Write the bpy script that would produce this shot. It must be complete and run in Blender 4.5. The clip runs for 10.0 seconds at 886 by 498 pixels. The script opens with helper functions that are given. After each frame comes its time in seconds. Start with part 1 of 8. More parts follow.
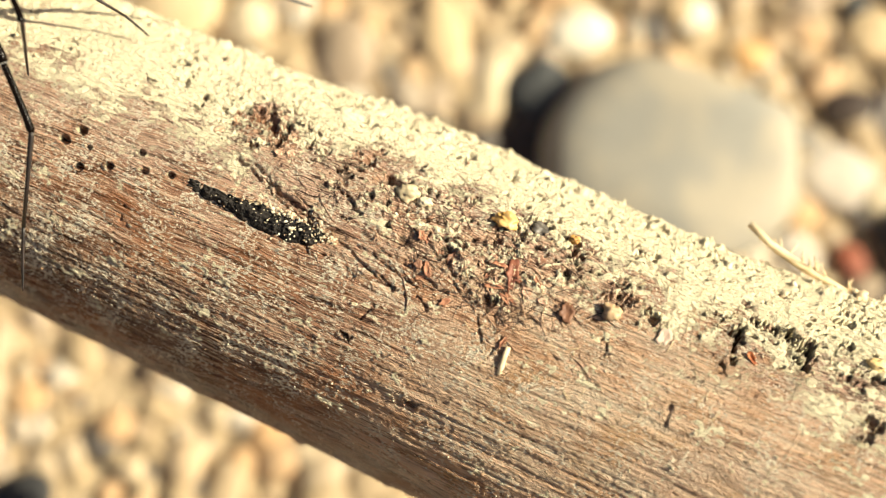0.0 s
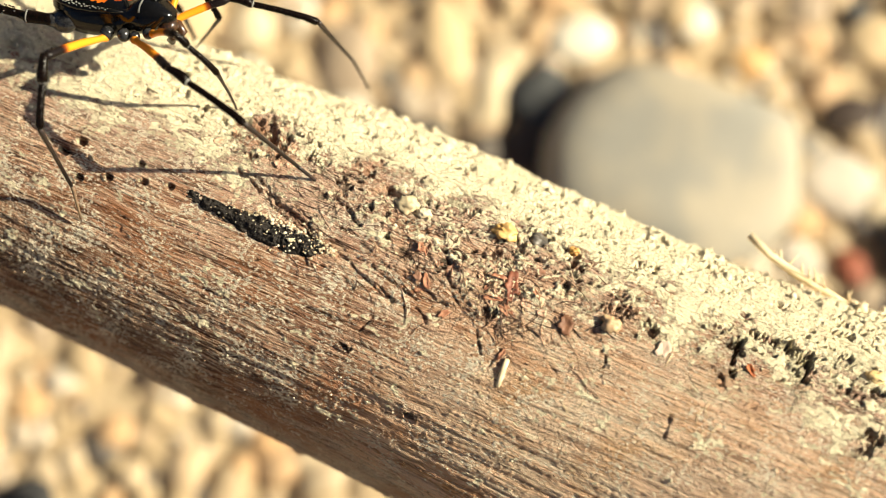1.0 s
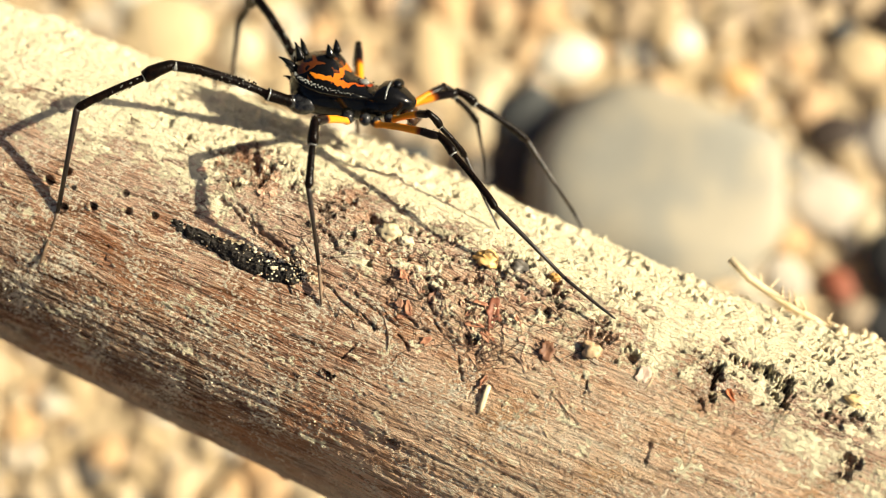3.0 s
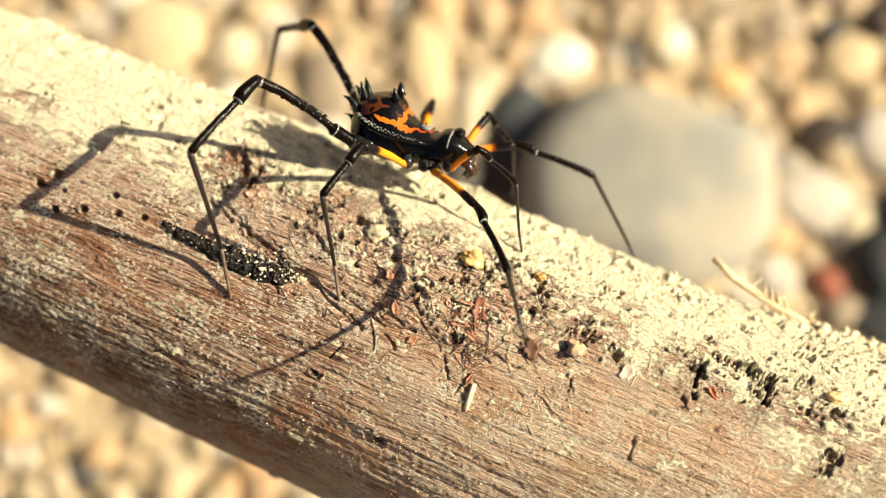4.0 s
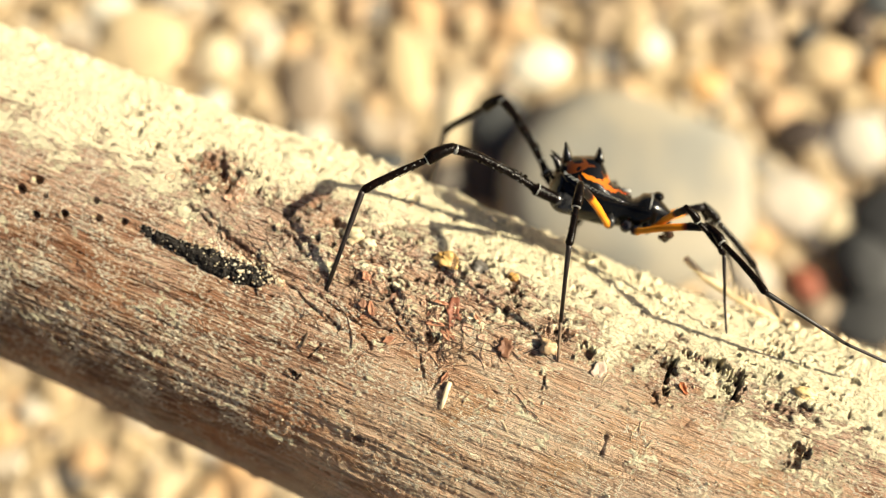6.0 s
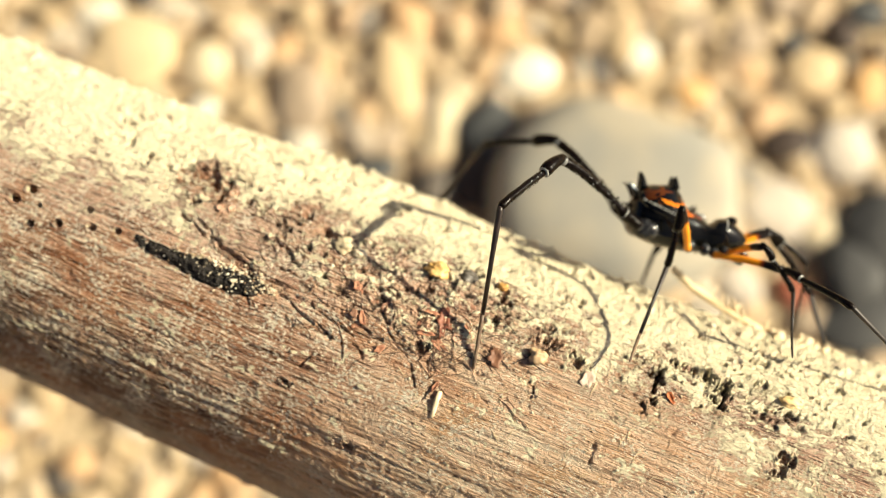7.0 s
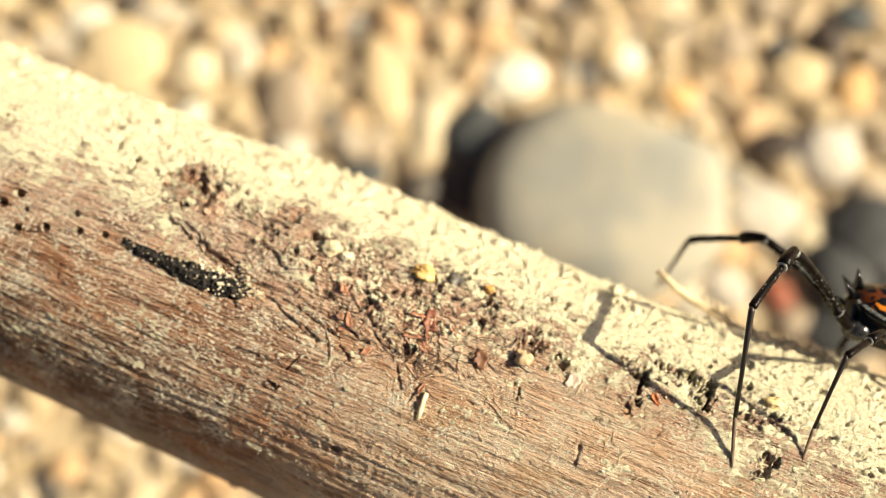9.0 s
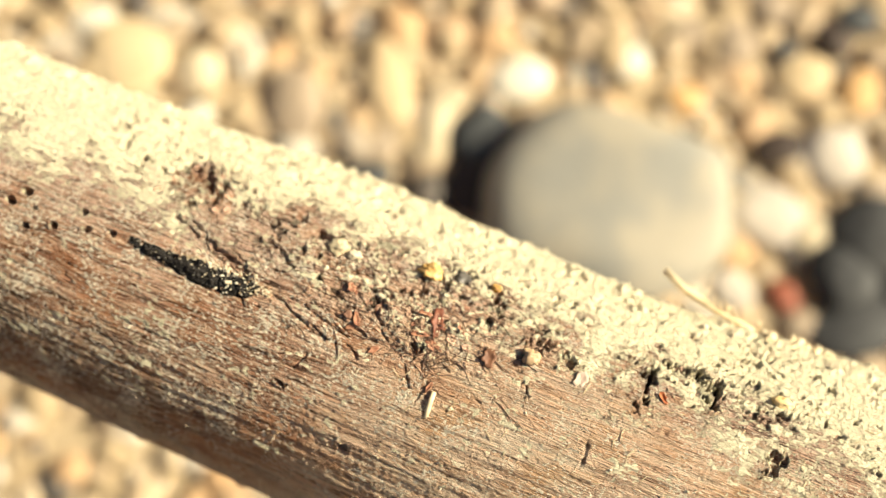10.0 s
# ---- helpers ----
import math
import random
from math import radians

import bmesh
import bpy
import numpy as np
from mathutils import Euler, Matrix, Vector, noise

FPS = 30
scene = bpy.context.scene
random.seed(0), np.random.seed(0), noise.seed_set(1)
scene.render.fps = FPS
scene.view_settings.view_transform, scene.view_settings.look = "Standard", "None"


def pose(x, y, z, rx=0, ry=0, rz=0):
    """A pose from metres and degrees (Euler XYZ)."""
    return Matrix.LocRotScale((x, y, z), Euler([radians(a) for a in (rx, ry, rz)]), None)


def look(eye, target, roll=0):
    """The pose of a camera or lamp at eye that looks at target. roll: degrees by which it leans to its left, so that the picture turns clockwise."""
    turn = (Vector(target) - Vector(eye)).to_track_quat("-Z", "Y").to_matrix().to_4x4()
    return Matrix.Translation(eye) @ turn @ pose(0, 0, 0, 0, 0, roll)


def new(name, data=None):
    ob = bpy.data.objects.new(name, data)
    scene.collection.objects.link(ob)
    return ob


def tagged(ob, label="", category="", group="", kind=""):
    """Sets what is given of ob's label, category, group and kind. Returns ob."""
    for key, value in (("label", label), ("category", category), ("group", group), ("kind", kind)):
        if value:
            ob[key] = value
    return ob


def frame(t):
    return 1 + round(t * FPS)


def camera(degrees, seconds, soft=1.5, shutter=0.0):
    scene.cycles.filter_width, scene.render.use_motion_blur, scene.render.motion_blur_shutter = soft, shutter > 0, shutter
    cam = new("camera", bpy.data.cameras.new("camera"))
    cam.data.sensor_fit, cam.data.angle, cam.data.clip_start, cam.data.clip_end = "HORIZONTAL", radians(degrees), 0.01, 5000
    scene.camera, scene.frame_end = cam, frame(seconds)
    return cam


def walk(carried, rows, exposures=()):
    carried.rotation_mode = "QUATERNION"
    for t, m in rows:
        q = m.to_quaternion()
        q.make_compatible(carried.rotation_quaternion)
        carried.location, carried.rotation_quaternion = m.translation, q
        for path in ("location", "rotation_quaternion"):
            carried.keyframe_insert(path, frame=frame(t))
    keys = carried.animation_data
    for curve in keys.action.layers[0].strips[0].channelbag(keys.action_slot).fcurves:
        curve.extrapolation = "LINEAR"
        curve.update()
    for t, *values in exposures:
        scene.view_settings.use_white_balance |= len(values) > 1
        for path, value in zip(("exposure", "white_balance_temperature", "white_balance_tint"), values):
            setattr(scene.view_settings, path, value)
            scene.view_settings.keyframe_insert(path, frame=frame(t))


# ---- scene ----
cam = camera(36.0, 10.0, 1.0)
cam.data.dof.use_dof = True
cam.data.dof.focus_distance = 0.1085
cam.data.dof.aperture_fstop = 15.0
walk(cam, [
    (0.0, pose(-0.00005, -0.00000, 0.19804, 15.995, -0.025, 0.010)),
    (0.5, pose(0.00002, 0.00024, 0.19816, 16.069, 0.007, 0.022)),
    (1.0, pose(0.00023, 0.00081, 0.19828, 16.034, 0.069, 0.112)),
    (1.5, pose(0.00015, 0.00069, 0.19878, 16.306, -0.042, 0.218)),
    (2.0, pose(0.00061, 0.00083, 0.19883, 16.641, 0.075, 0.172)),
    (2.5, pose(0.00106, 0.00176, 0.19889, 16.562, 0.032, -0.058)),
    (4.0, pose(0.00244, 0.00140, 0.20085, 16.505, 0.041, -0.495)),
    (4.5, pose(0.00312, 0.00046, 0.20086, 16.755, 0.046, -0.542)),
    (5.0, pose(0.00325, 0.00032, 0.20153, 16.629, -0.144, -0.987)),
    (5.5, pose(0.00375, 0.00009, 0.20191, 16.787, -0.085, -1.112)),
    (7.0, pose(0.00330, 0.00050, 0.20406, 16.958, -0.819, -1.076)),
    (7.5, pose(0.00370, 0.00017, 0.20385, 17.151, -0.880, -1.348)),
    (8.0, pose(0.00405, -0.00009, 0.20424, 17.247, -0.915, -1.357)),
    (8.5, pose(0.00438, -0.00004, 0.20442, 17.223, -0.786, -1.383)),
    (9.0, pose(0.00372, 0.00006, 0.20457, 17.206, -1.133, -1.306)),
    (9.5, pose(0.00320, -0.00014, 0.20475, 17.275, -1.285, -1.256)),
    (10.0, pose(0.00326, -0.00036, 0.20444, 17.376, -1.059, -1.222)),
])

# ---- light: low warm sun from the right, clear sky ----
SUN = Vector((0.825, 0.033, 0.555)).normalized()
world = bpy.data.worlds.new("sky")
scene.world = world
world.use_nodes = True
wn = world.node_tree.nodes
sky = wn.new("ShaderNodeTexSky")
sky.sky_type, sky.sun_disc = "NISHITA", False
sky.air_density, sky.dust_density, sky.ozone_density = 0.45, 3.5, 0.0
sky.sun_elevation = math.asin(SUN.z)
sky.sun_rotation = math.atan2(SUN.x, SUN.y)
world.node_tree.links.new(sky.outputs[0], wn["Background"].inputs[0])
wn["Background"].inputs[1].default_value = 0.05
sun_data = bpy.data.lights.new("sun", "SUN")
sun_data.energy, sun_data.angle, sun_data.color = 5.0, radians(0.6), (1.0, 0.905, 0.67)
sun = new("sun", sun_data)
sun.matrix_world = look(SUN * 3, (0, 0, 0))
scene.view_settings.exposure = 1.01

MM = 0.001
rng = np.random.default_rng(7)


# ---- node helpers ----
def mat(name):
    m = bpy.data.materials.new(name)
    m.use_nodes = True
    nt = m.node_tree
    return m, nt, nt.nodes["Principled BSDF"]


def node(nt, kind, **inputs):
    n = nt.nodes.new(kind)
    for key, value in inputs.items():
        sock = n.inputs[int(key[1:])] if key[0] == "i" and key[1:].isdigit() else n.inputs[key.replace("_", " ")]
        if hasattr(value, "links") or isinstance(value, bpy.types.NodeSocket):
            nt.links.new(value, sock)
        else:
            sock.default_value = value
    return n


def noise_tex(nt, vec, scale, detail=4.0, rough=0.55):
    n = node(nt, "ShaderNodeTexNoise", Vector=vec, Scale=scale, Detail=detail, Roughness=rough)
    return n.outputs["Fac"]


def ramp(nt, fac, stops):
    n = node(nt, "ShaderNodeValToRGB", Fac=fac)
    el = n.color_ramp.elements
    while len(el) < len(stops):
        el.new(0.5)
    for e, (p, c) in zip(el, stops):
        e.position = p
        e.color = (*c, 1.0) if len(c) == 3 else c
    return n.outputs["Color"]


def grey(nt, fac, a, b):
    n = node(nt, "ShaderNodeMapRange", Value=fac)
    n.inputs["From Min"].default_value, n.inputs["From Max"].default_value = a, b
    return n.outputs["Result"]


def mix(nt, fac, a, b):
    n = nt.nodes.new("ShaderNodeMix")
    n.data_type = "RGBA"
    for sock, value in ((n.inputs[0], fac), (n.inputs[6], a), (n.inputs[7], b)):
        if isinstance(value, bpy.types.NodeSocket):
            nt.links.new(value, sock)
        else:
            sock.default_value = value if isinstance(value, float) else (*value, 1.0)
    return n.outputs[2]


def calc(nt, op, a, b=0.0, c=0.0):
    n = nt.nodes.new("ShaderNodeMath")
    n.operation = op
    for sock, value in zip(n.inputs, (a, b, c)):
        if isinstance(value, bpy.types.NodeSocket):
            nt.links.new(value, sock)
        else:
            sock.default_value = value
    return n.outputs[0]


def bump(nt, bsdf, height, strength, distance):
    n = node(nt, "ShaderNodeBump", Height=height, Strength=strength, Distance=distance)
    nt.links.new(n.outputs[0], bsdf.inputs["Normal"])


def scaled(nt, vec, x, y, z):
    n = node(nt, "ShaderNodeMapping", Vector=vec)
    n.inputs["Scale"].default_value = (x, y, z)
    return n.outputs[0]


def obj_coord(nt):
    return nt.nodes.new("ShaderNodeTexCoord").outputs["Object"]


def attr(nt, name):
    n = nt.nodes.new("ShaderNodeAttribute")
    n.attribute_name = name
    return n


# ---- materials ----
def wood_material():
    """Weathered, barkless wood; grain along the branch, dry sand dust where the crust mask says."""
    m, nt, b = mat("weathered_wood")
    skin = attr(nt, "skin").outputs["Vector"]           # mm along, mm round
    crust = attr(nt, "crust").outputs["Fac"]
    warm = attr(nt, "warm").outputs["Fac"]
    dark_band = attr(nt, "dark_band").outputs["Fac"]
    gap_shade = attr(nt, "gap_shade").outputs["Fac"]
    warp = node(nt, "ShaderNodeTexNoise", Vector=scaled(nt, skin, 0.12, 0.3, 1), Scale=1.0, Detail=2.0)
    wv = node(nt, "ShaderNodeVectorMath", i0=skin, i1=warp.outputs["Color"])
    wv.operation = "ADD"
    v = wv.outputs[0]
    fine = noise_tex(nt, scaled(nt, v, 0.26, 5.0, 1), 1.0, 5.0, 0.65)
    mid = noise_tex(nt, scaled(nt, v, 0.11, 1.1, 1), 1.0, 4.0, 0.62)
    blot = noise_tex(nt, scaled(nt, skin, 0.16, 0.22, 1), 1.0, 4.0, 0.6)
    grain = noise_tex(nt, skin, 3.0, 5.0, 0.72)
    glint = noise_tex(nt, scaled(nt, skin, 2.6, 3.8, 1), 1.0, 4.0, 0.72)
    spread = noise_tex(nt, skin, 0.30, 4.0, 0.6)
    red = ramp(nt, mid, [(0.25, (0.090, 0.036, 0.017)), (0.44, (0.42, 0.195, 0.105)), (0.57, (0.66, 0.36, 0.225)), (0.73, (0.82, 0.57, 0.40))])
    red = mix(nt, calc(nt, "MULTIPLY", grey(nt, blot, 0.50, 0.64), 0.7), red, (0.44, 0.185, 0.075))
    tan = ramp(nt, mid, [(0.28, (0.30, 0.140, 0.062)), (0.42, (0.88, 0.56, 0.35)), (0.64, (0.96, 0.77, 0.55))])
    tan = mix(nt, calc(nt, "MULTIPLY", grey(nt, blot, 0.50, 0.66), 0.7), tan, (0.62, 0.32, 0.12))
    rosy = ramp(nt, mid, [(0.28, (0.30, 0.135, 0.085)), (0.5, (0.70, 0.435, 0.31)), (0.75, (0.86, 0.63, 0.48))])
    red = mix(nt, attr(nt, "bloom").outputs["Fac"], red, rosy)
    tint = mix(nt, warm, red, tan)
    scale = noise_tex(nt, scaled(nt, skin, 0.38, 0.62, 1), 1.0, 5.0, 0.68)
    # underside: pale dust colour with light bounced off the ground painted in
    pale_under = ramp(nt, scale, [(0.34, (0.10, 0.070, 0.045)), (0.44, (0.50, 0.41, 0.31)), (0.62, (0.76, 0.67, 0.53))])
    tint = mix(nt, calc(nt, "MULTIPLY", attr(nt, "under").outputs["Fac"], 0.88), tint, pale_under)
    # darker brown along the lower band
    tint = mix(nt, calc(nt, "MULTIPLY", dark_band, 0.85), tint, (0.055, 0.030, 0.018))
    dark = calc(nt, "MULTIPLY", grey(nt, fine, 0.465, 0.39), calc(nt, "SUBTRACT", 0.95, calc(nt, "MULTIPLY", warm, 0.55)))
    tint = mix(nt, dark, tint, (0.050, 0.020, 0.010))
    lint = calc(nt, "MULTIPLY", grey(nt, fine, 0.54, 0.61), 0.8)
    tint = mix(nt, lint, tint, (0.80, 0.54, 0.34))
    line = noise_tex(nt, scaled(nt, v, 0.20, 2.8, 1), 1.0, 4.0, 0.6)
    fade = calc(nt, "SUBTRACT", 0.85, calc(nt, "MULTIPLY", warm, 0.35))
    tint = mix(nt, calc(nt, "MULTIPLY", grey(nt, line, 0.42, 0.36), fade), tint, (0.075, 0.032, 0.015))
    hair = noise_tex(nt, scaled(nt, v, 0.45, 9.0, 1), 1.0, 3.0, 0.6)
    tint = mix(nt, calc(nt, "MULTIPLY", grey(nt, hair, 0.55, 0.61), 0.75), tint, (0.85, 0.64, 0.45))
    tint = mix(nt, calc(nt, "MULTIPLY", grey(nt, hair, 0.43, 0.37), fade), tint, (0.10, 0.042, 0.020))
    patch = noise_tex(nt, scaled(nt, skin, 0.06, 0.15, 1), 1.0, 4.0, 0.62)
    tint = mix(nt, calc(nt, "MULTIPLY", grey(nt, patch, 0.54, 0.66), 0.5), tint, (0.69, 0.46, 0.32))
    tint = mix(nt, calc(nt, "MULTIPLY", grey(nt, patch, 0.47, 0.36), 0.6), tint, (0.50, 0.205, 0.085))
    # dark flecks painted on bare wood as tiny shadows
    hole_shade = noise_tex(nt, scaled(nt, skin, 1.1, 1.9, 1), 1.0, 5.0, 0.7)
    tint = mix(nt, calc(nt, "MULTIPLY", grey(nt, hole_shade, 0.395, 0.335), 0.92), tint, (0.035, 0.019, 0.011))
    rate = calc(nt, "ADD", calc(nt, "MULTIPLY", spread, 0.55), calc(nt, "MULTIPLY", warm, -0.035))
    specks = calc(nt, "MULTIPLY", grey(nt, calc(nt, "ADD", glint, rate), 0.825, 0.845), 1.0)
    tint = mix(nt, specks, tint, (0.89, 0.78, 0.60))
    tint = mix(nt, calc(nt, "MULTIPLY", grey(nt, crust, 0.0, 0.7), 0.45), tint, (0.84, 0.60, 0.44))
    dust = noise_tex(nt, scaled(nt, skin, 1.0, 1.5, 1), 1.8, 7.0, 0.85)
    cover = grey(nt, calc(nt, "ADD", crust, calc(nt, "MULTIPLY", dust, 1.2)), 0.90, 1.04)
    sand = ramp(nt, grain, [(0.24, (0.46, 0.34, 0.20)), (0.36, (0.78, 0.68, 0.44)), (0.65, (0.86, 0.79, 0.56))])
    film = noise_tex(nt, scaled(nt, skin, 0.5, 0.9, 1), 1.0, 5.0, 0.7)
    sand = mix(nt, calc(nt, "MULTIPLY", grey(nt, film, 0.52, 0.66), 0.5), sand, (0.70, 0.50, 0.36))
    # the same micro-shadows painted as specks on the sand
    pepper = noise_tex(nt, skin, 2.1, 3.0, 0.6)
    sand = mix(nt, calc(nt, "MULTIPLY", grey(nt, pepper, 0.35, 0.30), 0.9), sand, (0.10, 0.06, 0.03))
    col = mix(nt, cover, tint, sand)
    # shade inside crevices and deep pits, painted as a dark colour
    col = mix(nt, gap_shade, col, (0.045, 0.034, 0.022))
    nt.links.new(col, b.inputs["Base Color"])
    b.inputs["Roughness"].default_value = 0.6
    b.inputs["Specular IOR Level"].default_value = 0.2
    soft = calc(nt, "SUBTRACT", 0.9, calc(nt, "MULTIPLY", cover, 0.68))
    ridge = calc(nt, "SUBTRACT", 1.0, calc(nt, "MULTIPLY", cover, 0.85))
    h = calc(nt, "ADD", calc(nt, "MULTIPLY", calc(nt, "ADD", fine, calc(nt, "MULTIPLY", line, 0.7)), ridge), calc(nt, "MULTIPLY", grain, soft))
    h = calc(nt, "ADD", h, calc(nt, "MULTIPLY", specks, 0.16))
    tooth = noise_tex(nt, skin, 8.0, 3.0, 0.7)
    h = calc(nt, "ADD", h, calc(nt, "ADD", calc(nt, "MULTIPLY", tooth, 0.22), calc(nt, "MULTIPLY", hair, 0.18)))
    bump(nt, b, h, 1.0, 0.0010)
    return m


def grain_material(name, stops, rough=0.75):
    """Loose grains and pebbles: a colour for each island, mottled."""
    m, nt, b = mat(name)
    per = nt.nodes.new("ShaderNodeNewGeometry").outputs["Random Per Island"]
    col = ramp(nt, per, stops)
    n = noise_tex(nt, obj_coord(nt), 420.0, 4.0, 0.6)
    col = mix(nt, calc(nt, "MULTIPLY", grey(nt, n, 0.45, 0.7), 0.4), col, (0.30, 0.21, 0.12))
    nt.links.new(col, b.inputs["Base Color"])
    b.inputs["Roughness"].default_value = rough
    bump(nt, b, n, 0.3, 0.0004)
    return m


def stone_material(name, base, vein, spot, rough=0.7, amount=0.5):
    m, nt, b = mat(name)
    o = obj_coord(nt)
    n = noise_tex(nt, o, 130.0, 5.0, 0.6)
    f = noise_tex(nt, o, 900.0, 3.0, 0.6)
    col = mix(nt, calc(nt, "MULTIPLY", grey(nt, n, 0.42, 0.62), amount), base, vein)
    col = mix(nt, calc(nt, "MULTIPLY", grey(nt, f, 0.58, 0.7), 0.6), col, spot)
    wide = noise_tex(nt, o, 75.0, 3.0, 0.55)
    col = mix(nt, calc(nt, "MULTIPLY", grey(nt, wide, 0.50, 0.62), amount), col, vein)
    nt.links.new(col, b.inputs["Base Color"])
    b.inputs["Roughness"].default_value = rough
    bump(nt, b, calc(nt, "ADD", n, calc(nt, "MULTIPLY", f, 0.3)), 0.4, 0.0006)
    return m


def sand_material():
    m, nt, b = mat("sand")
    o = obj_coord(nt)
    n = noise_tex(nt, o, 60.0, 6.0, 0.65)
    f = noise_tex(nt, o, 700.0, 4.0, 0.6)
    col = ramp(nt, n, [(0.3, (0.40, 0.29, 0.165)), (0.55, (0.54, 0.415, 0.25)), (0.75, (0.62, 0.50, 0.33))])
    col = mix(nt, calc(nt, "MULTIPLY", grey(nt, f, 0.5, 0.7), 0.5), col, (0.30, 0.22, 0.14))
    nt.links.new(col, b.inputs["Base Color"])
    b.inputs["Roughness"].default_value = 0.9
    bump(nt, b, calc(nt, "ADD", n, f), 0.7, 0.002)
    return m


def plain_material(name, a, c, scale, rough, strength=0.3, distance=0.00005, spec=0.5):
    """Two tones in fine noise, with fine relief."""
    m, nt, b = mat(name)
    n = noise_tex(nt, obj_coord(nt), scale, 4.0, 0.6)
    nt.links.new(mix(nt, grey(nt, n, 0.35, 0.65), a, c), b.inputs["Base Color"])
    b.inputs["Roughness"].default_value = rough
    b.inputs["Specular IOR Level"].default_value = spec
    bump(nt, b, n, strength, distance)
    return m


def scutum_material():
    """Black lacquer shield with orange bands along each flank and across the back."""
    m, nt, b = mat("shield_black_orange")
    o = obj_coord(nt)
    wob = node(nt, "ShaderNodeTexNoise", Vector=o, Scale=900.0, Detail=4.0)
    sep = nt.nodes.new("ShaderNodeSeparateXYZ")
    nt.links.new(o, sep.inputs[0])
    k = calc(nt, "MULTIPLY", calc(nt, "SUBTRACT", wob.outputs["Fac"], 0.5), 1.4)
    x = calc(nt, "MULTIPLY", sep.outputs[0], 1000.0)
    y = calc(nt, "MULTIPLY", calc(nt, "ABSOLUTE", sep.outputs[1]), 1000.0)
    z = calc(nt, "MULTIPLY", sep.outputs[2], 1000.0)
    # band along each flank, broad behind and thin in front
    line = calc(nt, "SUBTRACT", calc(nt, "ADD", calc(nt, "MULTIPLY", x, -0.20), 0.86), z)
    half = calc(nt, "ADD", calc(nt, "MULTIPLY", grey(nt, x, 1.2, -2.6), 0.07), 0.06)
    flank = calc(nt, "LESS_THAN", calc(nt, "ABSOLUTE", calc(nt, "ADD", line, calc(nt, "MULTIPLY", k, 0.8))), half)
    flank = calc(nt, "MULTIPLY", flank, calc(nt, "LESS_THAN", calc(nt, "ABSOLUTE", calc(nt, "ADD", x, 1.0)), 2.3))
    # a branch that climbs between the black humps
    bar = calc(nt, "LESS_THAN", calc(nt, "ABSOLUTE", calc(nt, "ADD", calc(nt, "ADD", x, 1.05), k)), 0.17)
    bar = calc(nt, "MULTIPLY", bar, calc(nt, "GREATER_THAN", z, 0.9))
    # rust-brown network over the hind back
    cells = node(nt, "ShaderNodeTexVoronoi", Vector=o, Scale=620.0)
    cells.feature = "DISTANCE_TO_EDGE"
    net = calc(nt, "LESS_THAN", calc(nt, "ADD", cells.outputs["Distance"], calc(nt, "MULTIPLY", k, 0.25)), 0.055)
    net = calc(nt, "MULTIPLY", net, calc(nt, "LESS_THAN", x, -1.2))
    net = calc(nt, "MULTIPLY", net, calc(nt, "GREATER_THAN", z, 1.0))
    paint = calc(nt, "MAXIMUM", flank, bar)
    orange = mix(nt, grey(nt, x, -2.4, 1.0), (0.52, 0.155, 0.009), (0.28, 0.030, 0.003))
    orange = mix(nt, paint, (0.085, 0.022, 0.005), orange)
    paint = calc(nt, "MAXIMUM", paint, net)
    # the two large humps stay black
    dx, dy = calc(nt, "MULTIPLY", calc(nt, "ADD", x, 2.1), 1.0), calc(nt, "SUBTRACT", y, 0.9)
    hump = calc(nt, "ADD", calc(nt, "MULTIPLY", dx, dx), calc(nt, "MULTIPLY", dy, dy))
    hump = calc(nt, "MULTIPLY", calc(nt, "LESS_THAN", calc(nt, "ADD", hump, calc(nt, "MULTIPLY", k, 0.3)), 0.62), calc(nt, "GREATER_THAN", z, 1.75))
    paint = calc(nt, "MULTIPLY", paint, calc(nt, "SUBTRACT", 1.0, hump))
    col = mix(nt, paint, (0.003, 0.003, 0.003), orange)
    nt.links.new(col, b.inputs["Base Color"])
    b.inputs["Roughness"].default_value = 0.13
    b.inputs["Specular IOR Level"].default_value = 0.22
    f = noise_tex(nt, o, 3500.0, 2.0, 0.5)
    bump(nt, b, f, 0.35, 0.00006)
    return m


def femur_material(length):
    """Orange nearest the body, dark brown then black towards the knee."""
    m, nt, b = mat("femur_orange_black")
    o = obj_coord(nt)
    sep = nt.nodes.new("ShaderNodeSeparateXYZ")
    nt.links.new(o, sep.inputs[0])
    t = calc(nt, "DIVIDE", sep.outputs[0], length)
    n = noise_tex(nt, o, 2500.0, 3.0, 0.5)
    t = calc(nt, "ADD", t, calc(nt, "MULTIPLY", calc(nt, "SUBTRACT", n, 0.5), 0.03))
    col = ramp(nt, t, [(0.0, (0.05, 0.03, 0.02)), (0.05, (0.74, 0.27, 0.02)), (0.64, (0.76, 0.27, 0.012)), (0.70, (0.16, 0.03, 0.006)), (0.74, (0.006, 0.004, 0.004))])
    nt.links.new(col, b.inputs["Base Color"])
    b.inputs["Roughness"].default_value = 0.36
    b.inputs["Specular IOR Level"].default_value = 0.15
    bump(nt, b, n, 0.3, 0.00006)
    return m


WOOD = wood_material()
SAND = sand_material()
GRAVEL = grain_material("gravel_stones", [(0.0, (0.32, 0.235, 0.130)), (0.22, (0.40, 0.30, 0.172)), (0.40, (0.36, 0.265, 0.165)), (0.55, (0.48, 0.385, 0.25)), (0.70, (0.50, 0.31, 0.15)), (0.82, (0.38, 0.305, 0.22)), (0.92, (0.68, 0.61, 0.48)), (0.97, (0.09, 0.08, 0.07))])
